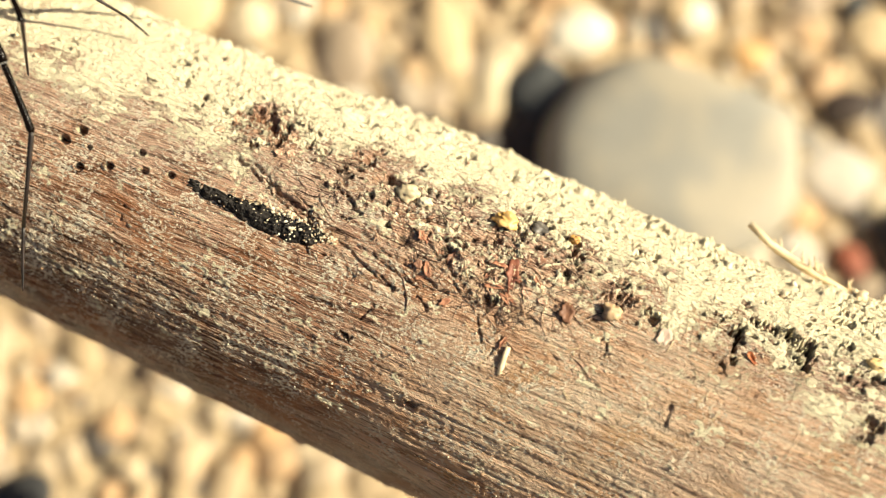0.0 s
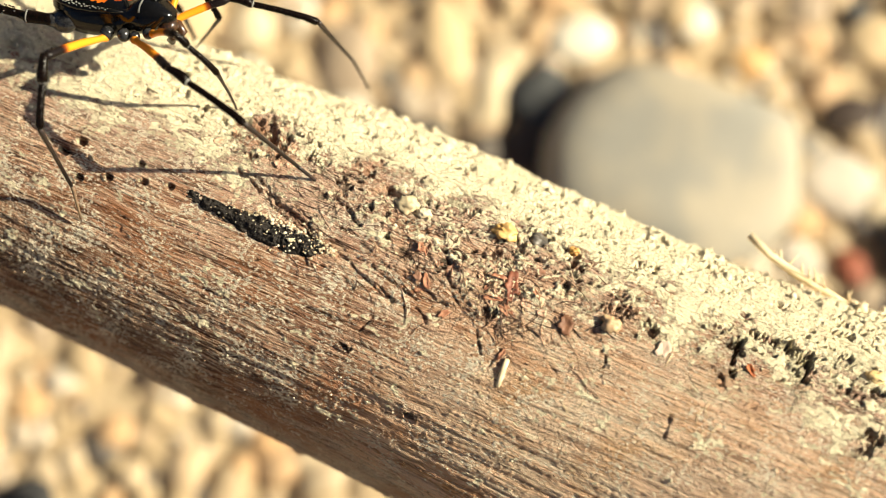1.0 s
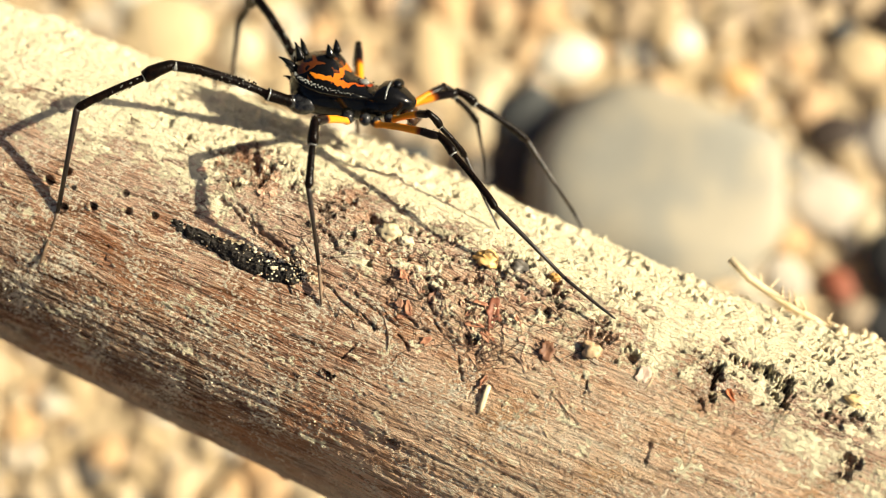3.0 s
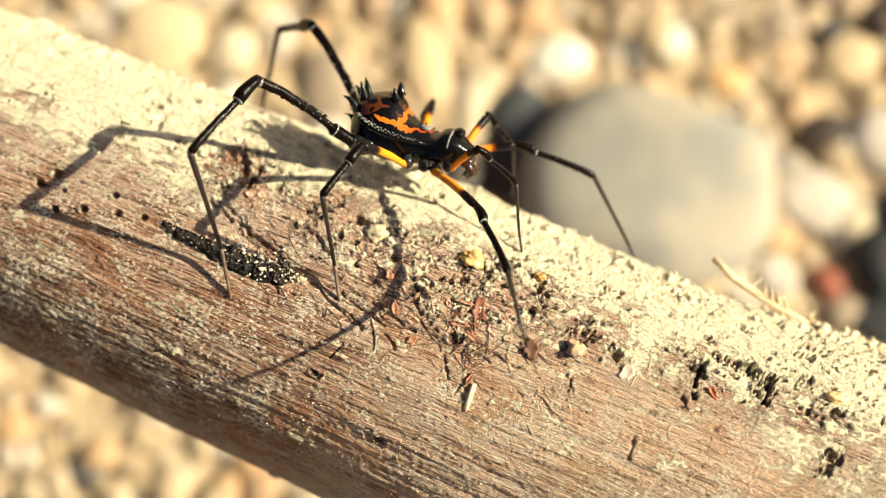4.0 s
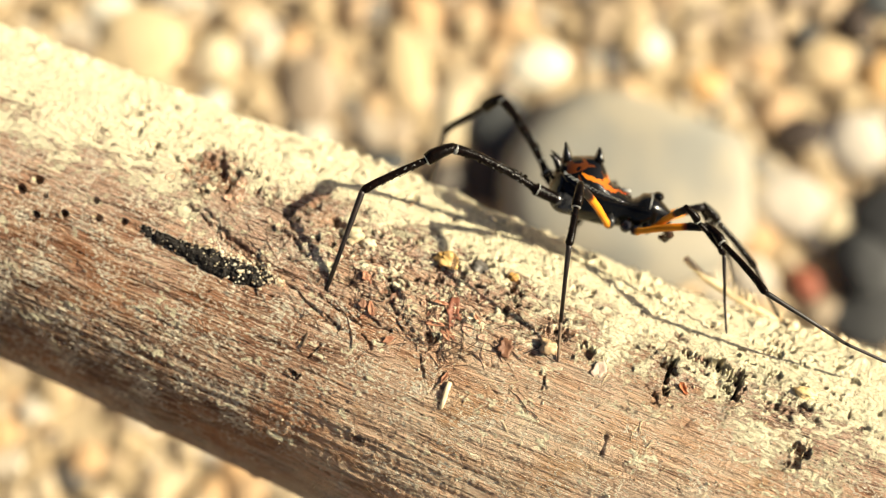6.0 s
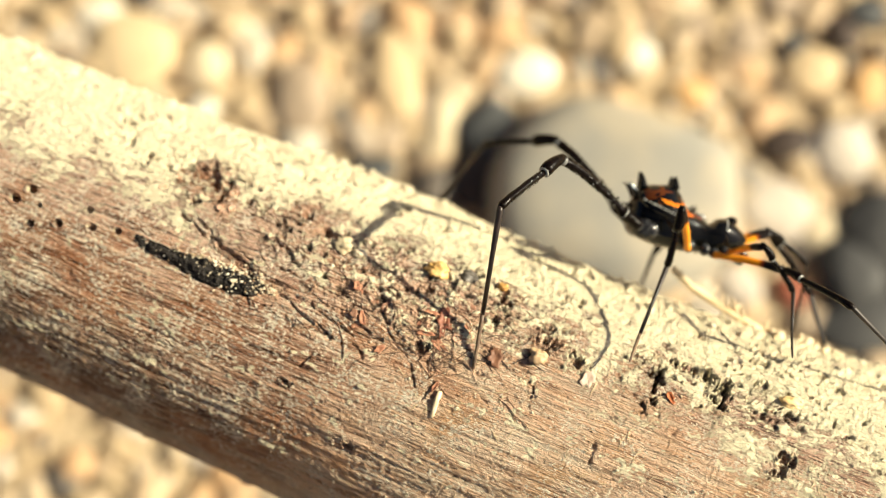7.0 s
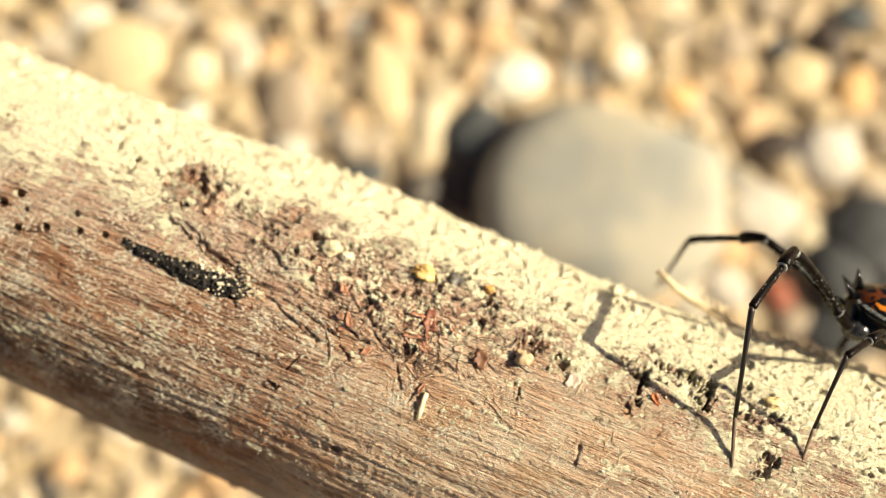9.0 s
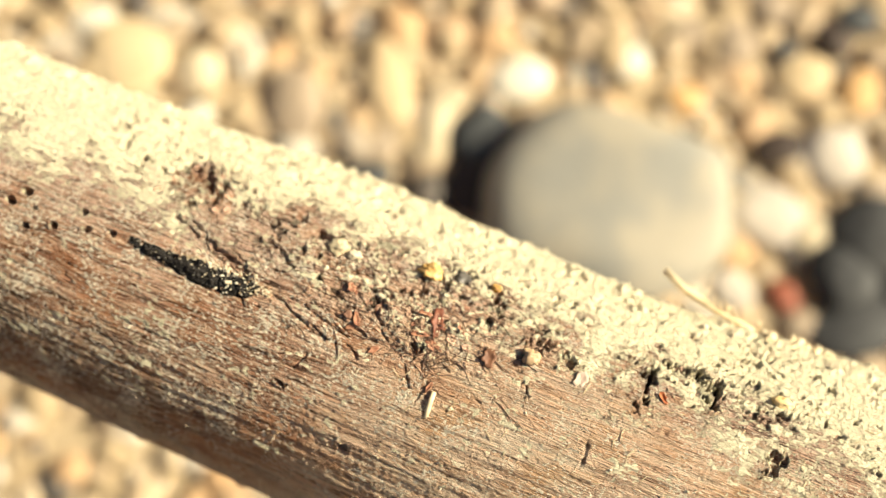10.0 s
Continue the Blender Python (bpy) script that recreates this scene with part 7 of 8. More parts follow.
    walk(legs["R1"][2], [
        (0, pose(.01085, -.00492, -.00238, .2, 51.7, 133)), (.25, pose(.00643, -.0019, -.00314, 9.3, 33, 143.5)), (.5, pose(.00601, -.00238, -.00292, 24, 40.9, 171.1)), (.75, pose(.01222, -.0042, -.00153, -39.2, 44, 78.7)),
        (1, pose(.00936, -.00105, -.0042, -18.2, 42.8, 105.4)), (1.25, pose(.00837, -.00128, -.00261, -15, 62.9, 111.1)), (1.5, pose(.00798, -.00153, -.00237, 1.4, 59.3, 129.2)), (1.75, pose(.00897, -.00165, -.00286, -15.4, 65.7, 109.8)),
        (2, pose(.00978, -.00145, -.00329, -43.7, 68.4, 78.5)), (2.25, pose(.00929, -.0007, -.00218, -29.6, 67.8, 93.5)), (2.5, pose(.00915, -.00079, -.00072, -13.9, 71.2, 109.9)), (2.75, pose(.01015, -.00128, -.00351, -117.9, 64.3, -3.7)),
        (3, pose(.01009, -.00192, -.0035, -112.8, 59.7, 1.7)), (3.25, pose(.00997, -.0023, -.00335, -110.3, 58, 4.9)), (3.5, pose(.00991, -.00244, -.00306, -109.4, 59.6, 5.8)), (3.75, pose(.00969, -.00209, -.00247, -95.1, 64.2, 21.7)),
        (4, pose(.00916, -.00158, -.00131, -129.8, 72.8, -3.6)), (4.25, pose(.0095, -.00353, -.00168, 140.3, 72.8, -114.1)), (4.5, pose(.00863, -.00687, -.00024, 15.6, 69.4, 119.9)), (4.75, pose(.00973, -.00161, -.00155, -83.6, 73.8, 19.2)),
        (5, pose(.01078, -.00692, -.00059, -76.4, 46.1, 27.3)), (5.25, pose(.01009, -.00758, -.00049, -72, 54.5, 31.5)), (5.5, pose(.00943, -.00223, -.00154, -77.3, 73.3, 25)), (5.75, pose(.0087, -.00243, -.00112, -26.2, 67.8, 78.7)),
        (6, pose(.00965, -.00393, -.00162, -92.7, 71.3, 9.2)), (6.25, pose(.00996, -.00427, -.00207, -95.8, 64.1, 8.7)), (6.5, pose(.01004, -.00467, -.00248, -95.1, 60.6, 11.4)), (6.75, pose(.00993, -.00544, -.00269, -82.1, 54.1, 28.9)),
        (7, pose(.00917, -.0042, -.00354, -177.3, 49.3, -90.3)), (7.25, pose(.00877, -.00585, -.00325, -86.4, 78.3, 6.2)), (7.5, pose(.00817, -.00677, -.00213, -49.1, 61.2, 48.4)), (7.75, pose(.00877, -.00643, -.00237, -74.9, 63.5, 20.2)),
        (8, pose(.00969, -.0054, -.00275, -103, 59.4, -10.7)), (8.25, pose(.01002, -.00501, -.003, -109.3, 57.1, -17.7)), (8.5, pose(.01022, -.0048, -.00318, -113.5, 55.3, -22.4)), (8.75, pose(.0104, -.00429, -.00331, -122.9, 49.4, -33.6)),
        (9, pose(.01057, -.00377, -.00344, -129.7, 41.9, -42.4)), (9.25, pose(.0107, -.00358, -.00349, -132.2, 38.6, -46.1)), (9.5, pose(.01077, -.0036, -.00352, -132.2, 40, -46.4)), (9.75, pose(.01078, -.0038, -.00352, -129.7, 44.3, -43.4)),
        (10, pose(.01068, -.00435, -.00349, -120.1, 50.2, -31.3))])
    walk(legs["L4"][0], [
        (0, pose(-.0047, .0025, -.001, -.2, -23.8, 154.2)), (.25, pose(-.0047, .0025, -.001, -.4, -24, 154.6)), (.5, pose(-.0047, .0025, -.001, -.6, -24.5, 155)), (.75, pose(-.0047, .0025, -.001, -1, -25.5, 156)),
        (1, pose(-.0047, .0025, -.001, -1.3, -26.7, 156.7)), (1.25, pose(-.0047, .0025, -.001, -1.3, -27.9, 156.7)), (1.5, pose(-.0047, .0025, -.001, -1.2, -29.4, 156.4)), (1.75, pose(-.0047, .0025, -.001, -1.3, -31.8, 156.3)),
        (2, pose(-.0047, .0025, -.001, -1.2, -34.8, 156.1)), (2.25, pose(-.0047, .0025, -.001, -.5, -39.2, 154.6)), (2.5, pose(-.0047, .0025, -.001, .5, -42.5, 152.7)), (2.75, pose(-.0047, .0025, -.001, 5.7, -38.5, 144.9)),
        (3, pose(-.0047, .0025, -.001, 3.5, -37.7, 148.7)), (3.25, pose(-.0047, .0025, -.001, 2.9, -37.7, 149.7)), (3.5, pose(-.0047, .0025, -.001, 2.9, -38.5, 149.7)), (3.75, pose(-.0047, .0025, -.001, 4.3, -42, 147)),
        (4, pose(-.0047, .0025, -.001, -.9, -39.2, 155.5)), (4.25, pose(-.0047, .0025, -.001, -.6, -37, 155.2)), (4.5, pose(-.0047, .0025, -.001, -.3, -35.9, 154.7)), (4.75, pose(-.0047, .0025, -.001, -2.2, -38.4, 157.9)),
        (5, pose(-.0047, .0025, -.001, -3.9, -42.5, 160.4)), (5.25, pose(-.0047, .0025, -.001, -.2, -49.1, 154.2)), (5.5, pose(-.0047, .0025, -.001, 6.2, -53.3, 145.2)), (5.75, pose(-.0047, .0025, -.001, 5.4, -42.7, 147)),
        (6, pose(-.0047, .0025, -.001, 2.4, -38.4, 151.8)), (6.25, pose(-.0047, .0025, -.001, .7, -35.8, 155)), (6.5, pose(-.0047, .0025, -.001, -.2, -34, 156.8)), (6.75, pose(-.0047, .0025, -.001, -.7, -33.3, 157.9)),
        (7, pose(-.0047, .0025, -.001, -3, -34.7, 161.9)), (7.25, pose(-.0047, .0025, -.001, -5.8, -34.2, 167)), (7.5, pose(-.0047, .0025, -.001, -7.2, -34.7, 169.5)), (7.75, pose(-.0047, .0025, -.001, -11.1, -44.4, -178.9)),
        (8, pose(-.0047, .0025, -.001, -25.8, -49.4, -154.9)), (8.25, pose(-.0047, .0025, -.001, -28, -45.3, -152.5)), (8.5, pose(-.0047, .0025, -.001, -28.2, -39.6, -153.3)), (8.75, pose(-.0047, .0025, -.001, -25.3, -34, -159.7)),
        (9, pose(-.0047, .0025, -.001, -21.2, -25.7, -171)), (9.25, pose(-.0047, .0025, -.001, -17.9, -13.1, 173.7)), (9.5, pose(-.0047, .0025, -.001, -4.8, -25.9, 143.8)), (9.75, pose(-.0047, .0025, -.001, 8.9, -26.3, 108.6)),
        (10, pose(-.0047, .0025, -.001, 16.2, -16.8, 90))])
    walk(legs["L4"][1], [
        (0, pose(-.01311, .00656, .00311, -.4, 11.1, 116.7)), (.25, pose(-.01312, .0065, .00315, -.4, 12.3, 117.2)), (.5, pose(-.01312, .00642, .00323, -.3, 14.1, 117.6)), (.75, pose(-.01311, .00625, .0034, .1, 20, 120.1)),
        (1, pose(-.01307, .0061, .00359, .7, 24.9, 122)), (1.25, pose(-.01299, .00607, .00377, .3, 23.7, 120.8)), (1.5, pose(-.01285, .00606, .00401, -.2, 23.2, 119.6)), (1.75, pose(-.01264, .00599, .00437, .9, 28.8, 122.4)),
        (2, pose(-.01236, .00589, .00483, 2.7, 34.9, 126.1)), (2.25, pose(-.01184, .0059, .00545, 2, 35.3, 124.5)), (2.5, pose(-.01139, .00595, .00589, -1.9, 30.9, 117.7)), (2.75, pose(-.01123, .0071, .00535, -7.6, 15.5, 106.5)),
        (3, pose(-.0116, .00669, .00524, -3.2, 29.6, 121.6)), (3.25, pose(-.01167, .00658, .00524, 1, 33.8, 130.2)), (3.5, pose(-.01159, .00653, .00536, 2.4, 34, 132.7)), (3.75, pose(-.01106, .00663, .00583, -.5, 26.1, 127.9)),
        (4, pose(-.01189, .00577, .00546, -.5, 20.4, 128.9)), (4.25, pose(-.0121, .00591, .00515, 2.4, 18.1, 137.6)), (4.5, pose(-.01217, .00603, .00499, 3.9, 16.9, 142.6)), (4.75, pose(-.0121, .00551, .00535, 2.2, 11.6, 138.5)),
        (5, pose(-.01178, .00502, .0059, .7, 8, 133)), (5.25, pose(-.01071, .00541, .00672, .2, 18.9, 124.5)), (5.5, pose(-.00971, .00598, .00718, -1.6, 29.3, 117.6)), (5.75, pose(-.01099, .00659, .00591, -.6, 27.4, 120)),
        (6, pose(-.01175, .00627, .00534, 5.8, 35.2, 132.8)), (6.25, pose(-.01221, .00599, .00497, 9, 34, 139)), (6.5, pose(-.01247, .00583, .00471, 10, 31.2, 141.2)), (6.75, pose(-.0126, .00571, .00461, 6.6, 19.9, 137.6)),
        (7, pose(-.01268, .0051, .00481, 6.3, 12.3, 140.3)), (7.25, pose(-.01293, .0044, .00474, 5.7, 6.7, 143.7)), (7.5, pose(-.01296, .00403, .00481, 5, 3.9, 145.4)), (7.75, pose(-.01199, .00236, .00614, 4.9, 14.9, 126.8)),
        (8, pose(-.01071, -.00032, .00674, 3.4, 23.9, 116.1)), (8.25, pose(-.01106, -.00081, .00625, 5.5, 24.5, 121.7)), (8.5, pose(-.01172, -.00104, .0055, 7.8, 22.7, 128.6)), (8.75, pose(-.01263, -.00043, .00471, 9.8, 22.2, 134.4)),
        (9, pose(-.01378, .00106, .00343, 12.7, 22, 142.5)), (9.25, pose(-.01458, .00359, .00131, 17.3, 23, 153.5)), (9.5, pose(-.0121, .00792, .00346, 7.5, 36, 125.5)), (9.75, pose(-.00762, .01116, .00352, -17.1, 21.3, 78.6)),
        (10, pose(-.0047, .01226, .00196, -17.3, 28.6, 78.4))])
    walk(legs["L4"][2], [
        (0, pose(-.01669, .01366, .00155, 167.9, 63.1, 79.8)), (.25, pose(-.01673, .01355, .00143, 168, 63.5, 79.2)), (.5, pose(-.01676, .01338, .00126, 167.9, 63.6, 78.5)), (.75, pose(-.01693, .01283, .00062, 165.9, 65.8, 76.8)),
        (1, pose(-.01697, .01233, .00018, 165, 68.1, 74.3)), (1.25, pose(-.01678, .01244, .00051, 169.1, 67.8, 73.1)), (1.5, pose(-.01652, .01254, .00082, 173.3, 67.3, 74.4)), (1.75, pose(-.01645, .01198, .00047, 175.3, 70.5, 76.5)),
        (2, pose(-.01627, .01126, .0002, 179.5, 75.1, 81.7)), (2.25, pose(-.01559, .01135, .00077, -164.8, 78.2, 97)), (2.5, pose(-.01462, .0121, .00174, -132.6, 80.1, 129.8)), (2.75, pose(-.01345, .01458, .00318, -86.8, 77.6, -179.6)),
        (3, pose(-.0153, .01269, .00124, -137.3, 83.8, 126.9)), (3.25, pose(-.01602, .01171, .00073, -172.4, 81.1, 91.1)), (3.5, pose(-.01614, .01147, .00082, -177.2, 79.6, 86.2)), (3.75, pose(-.01553, .01237, .00226, -161.9, 82.5, 101.6)),
        (4, pose(-.01666, .01168, .00263, -151.9, 79.1, 113.9)), (4.25, pose(-.01779, .01111, .00263, -144.5, 76.2, 121.8)), (4.5, pose(-.01833, .01074, .00264, -140.8, 74.7, 125.4)), (4.75, pose(-.01805, .01077, .00372, -134.4, 76, 130.7)),
        (5, pose(-.01726, .01089, .00477, -128.9, 76.8, 135.4)), (5.25, pose(-.01505, .01173, .00409, -140.2, 80.5, 121.2)), (5.5, pose(-.01299, .01224, .00322, -159.2, 82, 101.1)), (5.75, pose(-.01458, .01282, .00218, -154.7, 74.8, 110.3)),
        (6, pose(-.01624, .01113, .00067, -168.3, 72.4, 94.7)), (6.25, pose(-.01728, .0104, .00044, -169.6, 71, 93.1)), (6.5, pose(-.01787, .01017, .00051, -161.4, 70.5, 102.7)), (6.75, pose(-.01822, .01084, .00185, -138.9, 70.2, 130.1)),
        (7, pose(-.01877, .01015, .00308, -145.9, 47.7, 123.8)), (7.25, pose(-.01942, .00916, .0038, -144.9, 37.1, 129.8)), (7.5, pose(-.01961, .00862, .00426, -145.6, 31.2, 132.1)), (7.75, pose(-.01668, .00864, .00406, -154.7, 37.3, 107.7)),
        (8, pose(-.01397, .00633, .00346, -174.7, 37.2, 80.6)), (8.25, pose(-.01493, .00546, .00289, -176.4, 36.2, 82.9)), (8.5, pose(-.01638, .00481, .00238, -176.5, 35, 88.1)), (8.75, pose(-.01787, .00493, .00165, -174.9, 34.3, 93.7)),
        (9, pose(-.01974, .00563, .0004, -173.4, 32.6, 97.7)), (9.25, pose(-.02126, .00691, -.00186, -174.4, 32, 98.3)), (9.5, pose(-.0159, .01326, -.0013, -123.6, 79.8, 153.4)), (9.75, pose(-.00613, .01856, .00058, -100.8, 54.7, -155)),
        (10, pose(-.00328, .01923, -.00192, -121, 37.7, -155.8))])
    walk(legs["L3"][0], [
        (0, pose(0, .002, -.002, -.9, -20.6, 115.1)), (.25, pose(0, .002, -.002, -.8, -20.7, 115)), (.5, pose(0, .002, -.002, -.7, -21, 114.6)), (.75, pose(0, .002, -.002, -.6, -21.4, 114.3)),
        (1, pose(0, .002, -.002, -.3, -21.8, 113.6)), (1.25, pose(0, .002, -.002, .2, -22.9, 112.6)), (1.5, pose(0, .002, -.002, .5, -25.7, 111.7)), (1.75, pose(0, .002, -.002, 1, -29.1, 110.8)),
        (2, pose(0, .002, -.002, 1.7, -33.1, 109.7)), (2.25, pose(0, .002, -.002, 3.3, -42, 107.2)), (2.5, pose(0, .002, -.002, 5.2, -47.6, 105.1)), (2.75, pose(0, .002, -.002, -6.7, -46.1, 115.6)),
        (3, pose(0, .002, -.002, -2.7, -36.1, 111.6)), (3.25, pose(0, .002, -.002, 0, -28.6, 108.2)), (3.5, pose(0, .002, -.002, 1.9, -24.7, 105.4)), (3.75, pose(0, .002, -.002, 4.1, -22.6, 101.7)),
        (4, pose(0, .002, -.002, 6.9, -20.8, 96.3)), (4.25, pose(0, .002, -.002, 11.4, -18.8, 87)), (4.5, pose(0, .002, -.002, 14.2, -17.1, 81.1)), (4.75, pose(0, .002, -.002, 10.1, -17.1, 90)),
        (5, pose(0, .002, -.002, 6.2, -16.6, 98.5)), (5.25, pose(0, .002, -.002, 9, -14.9, 92.4)), (5.5, pose(0, .002, -.002, 11.5, -13.3, 86.4)), (5.75, pose(0, .002, -.002, 10.5, -17.1, 88.5)),
        (6, pose(0, .002, -.002, 10.3, -18.3, 88.7)), (6.25, pose(0, .002, -.002, 10.8, -19.5, 87.4)), (6.5, pose(0, .002, -.002, 13.4, -21.3, 81.9)), (6.75, pose(0, .002, -.002, 19.2, -24.8, 69.9)),
        (7, pose(0, .002, -.002, 15.4, -30.4, 75.1)), (7.25, pose(0, .002, -.002, 9.4, -29.9, 83.5)), (7.5, pose(0, .002, -.002, 4.5, -27.7, 90.6)), (7.75, pose(0, .002, -.002, 1.5, -26.1, 95.3)),
        (8, pose(0, .002, -.002, -.6, -24.7, 98.8)), (8.25, pose(0, .002, -.002, -2.2, -23.7, 101.5)), (8.5, pose(0, .002, -.002, -3.3, -22.6, 103.6)), (8.75, pose(0, .002, -.002, -4.1, -20, 105.2)),
        (9, pose(0, .002, -.002, -4.7, -17.3, 106.3)), (9.25, pose(0, .002, -.002, -5, -16.7, 106.9)), (9.5, pose(0, .002, -.002, -5.2, -18.7, 107.3)), (9.75, pose(0, .002, -.002, -5, -21, 107.2)),
        (10, pose(0, .002, -.002, -4.7, -22.5, 106.7))])
    walk(legs["L3"][1], [
        (0, pose(-.00274, .00785, .00043, -6.1, 20.9, 74.3)), (.25, pose(-.00272, .00785, .00044, -6.5, 23.9, 75.2)), (.5, pose(-.00268, .00786, .00047, -6.7, 26.8, 76.4)), (.75, pose(-.00264, .00786, .00052, -8.4, 35.8, 77.1)),
        (1, pose(-.00257, .00787, .00056, -10.4, 46.3, 77.3)), (1.25, pose(-.00244, .00787, .00069, -9.7, 50.6, 79.3)), (1.5, pose(-.0023, .00778, .001, -9.4, 53.6, 80.4)), (1.75, pose(-.00214, .00764, .00136, -10.5, 65.7, 81.3)),
        (2, pose(-.00195, .00745, .00176, -11.3, 80.5, 83)), (2.25, pose(-.00152, .0069, .00262, 23.4, 82.8, 119.7)), (2.5, pose(-.00121, .00649, .0031, 31.2, 77.7, 128.2)), (2.75, pose(-.00207, .00632, .00297, .4, 79.9, 94.6)),
        (3, pose(-.00206, .00718, .00207, 2.5, 86.7, 97.2)), (3.25, pose(-.00189, .00776, .0013, 22, 84.8, 117.1)), (3.5, pose(-.00167, .00805, .00088, 23.5, 79, 119)), (3.75, pose(-.0013, .00824, .00065, 26.2, 71.9, 122.5)),
        (4, pose(-.00071, .00841, .00045, 41.4, 68.9, 140.2)), (4.25, pose(.00034, .00852, .00022, 57.2, 62.3, 160.3)), (4.5, pose(.00102, .00852, .00003, 63.8, 57.5, 169.8)), (4.75, pose(0, .0086, .00003, 69.2, 66.6, 172.5)),
        (5, pose(-.00098, .00854, -.00003, 71.4, 74.5, 172)), (5.25, pose(-.00027, .00866, -.00023, 71.1, 66.8, 174.2)), (5.5, pose(.00043, .0087, -.00042, 67.8, 58.9, 172.9)), (5.75, pose(.00018, .00859, .00003, 59.5, 59.8, 162.9)),
        (6, pose(.00015, .00855, .00017, 62.6, 62, 165.6)), (6.25, pose(.0003, .0085, .00031, 66, 63.5, 169)), (6.5, pose(.00091, .00837, .0005, 67.7, 61.9, 171.4)), (6.75, pose(.00215, .00788, .0009, 65.4, 56, 170.3)),
        (7, pose(.00153, .00775, .00149, 59.1, 61.2, 161.3)), (7.25, pose(.00068, .00794, .00144, 54.9, 63.6, 155.7)), (7.5, pose(-.00007, .00811, .00121, 51.5, 63.7, 151.9)), (7.75, pose(-.00057, .00817, .00104, 50.5, 64.7, 150.3)),
        (8, pose(-.00096, .0082, .00088, 51, 66, 150.3)), (8.25, pose(-.00126, .00819, .00077, 50.9, 67.7, 149.6)), (8.5, pose(-.0015, .00819, .00066, 48.8, 69.1, 146.7)), (8.75, pose(-.0017, .00826, .00036, 62.2, 73.3, 159.6)),
        (9, pose(-.00185, .00832, .00006, 77.3, 75.4, 174.4)), (9.25, pose(-.00192, .00832, -.00002, 74.5, 74.8, 171.7)), (9.5, pose(-.00194, .00824, .00021, 60.5, 70.9, 158.5)), (9.75, pose(-.00191, .00816, .00047, 46.4, 64.5, 145.3)),
        (10, pose(-.00183, .00811, .00064, 36.1, 54.3, 136.7))])
    walk(legs["L3"][2], [
        (0, pose(-.00137, .01271, -.0015, -177.1, 46.2, 81.6)), (.25, pose(-.00147, .01263, -.00175, -177.1, 47.1, 81.2)), (.5, pose(-.00155, .01254, -.00196, -177.3, 47.6, 81)), (.75, pose(-.00166, .01213, -.00265, -178.2, 50.3, 81.2)),
        (1, pose(-.00175, .01151, -.00335, -178.2, 54.1, 81.2)), (1.25, pose(-.00181, .01124, -.00349, -176.5, 55.5, 80.2)), (1.5, pose(-.00176, .01094, -.00335, -174.5, 55.2, 80.2)), (1.75, pose(-.0018, .00984, -.00357, -172.4, 57.3, 82.1)),
        (2, pose(-.00184, .00833, -.00357, -169.3, 60.4, 85.6)), (2.25, pose(-.00185, .00748, -.00274, -165, 61.4, 89.6)), (2.5, pose(-.00192, .00739, -.00218, -162.6, 62, 92.8)), (2.75, pose(-.00215, .00726, -.00235, -168.3, 63, 90)),
        (3, pose(-.00209, .00749, -.00333, -172.1, 62.7, 86.8)), (3.25, pose(-.00212, .0082, -.00408, -175.3, 62.1, 84.6)), (3.5, pose(-.00217, .00895, -.00442, -178.2, 61.5, 82.6)), (3.75, pose(-.0022, .00965, -.00448, 179.8, 60.7, 81.4)),
        (4, pose(-.00221, .00966, -.00459, 177.9, 61.8, 81)), (4.25, pose(-.00203, .00937, -.00456, -178.7, 62, 83.7)), (4.5, pose(-.00184, .00903, -.00453, -175.3, 62.1, 86.4)), (4.75, pose(-.00213, .00888, -.00493, -177.1, 63.6, 83.1)),
        (5, pose(-.0024, .00874, -.00524, -179.4, 64.5, 79.6)), (5.25, pose(-.00239, .00888, -.0052, -179.3, 64.7, 79.8)), (5.5, pose(-.00234, .00905, -.00505, -179.5, 64.8, 80.3)), (5.75, pose(-.00242, .0094, -.00464, 178.7, 58.2, 79)),
        (6, pose(-.0023, .00918, -.00461, 179.9, 58.4, 80.5)), (6.25, pose(-.00207, .00896, -.00453, -177.8, 58.6, 83.1)), (6.5, pose(-.00161, .00875, -.00427, -173.6, 58.9, 88.3)), (6.75, pose(-.00083, .00839, -.00359, -166.9, 60.1, 96.7)),
        (7, pose(-.00094, .00859, -.00325, -165.9, 57.4, 93)), (7.25, pose(-.00151, .00893, -.0034, -169.7, 54.8, 85.1)), (7.5, pose(-.00218, .00923, -.00364, -174.6, 53.3, 78.2)), (7.75, pose(-.00258, .00931, -.00385, -177.9, 53.7, 75.6)),
        (8, pose(-.00287, .00928, -.00406, 178.8, 54.4, 74.5)), (8.25, pose(-.00303, .00923, -.00422, 175.1, 54, 74.3)), (8.5, pose(-.00311, .00925, -.00439, 172, 53.9, 75.1)), (8.75, pose(-.00316, .0088, -.00482, 170.2, 56.2, 76.3)),
        (9, pose(-.00321, .00846, -.00517, 168.4, 60.4, 76.8)), (9.25, pose(-.00333, .00853, -.00524, 166.4, 63.3, 76.2)), (9.5, pose(-.00358, .00889, -.00489, 167.7, 57, 78.2)), (9.75, pose(-.00382, .00948, -.00441, 167.7, 53.3, 78)),
        (10, pose(-.00412, .01027, -.00375, 168.3, 49.4, 77.9))])
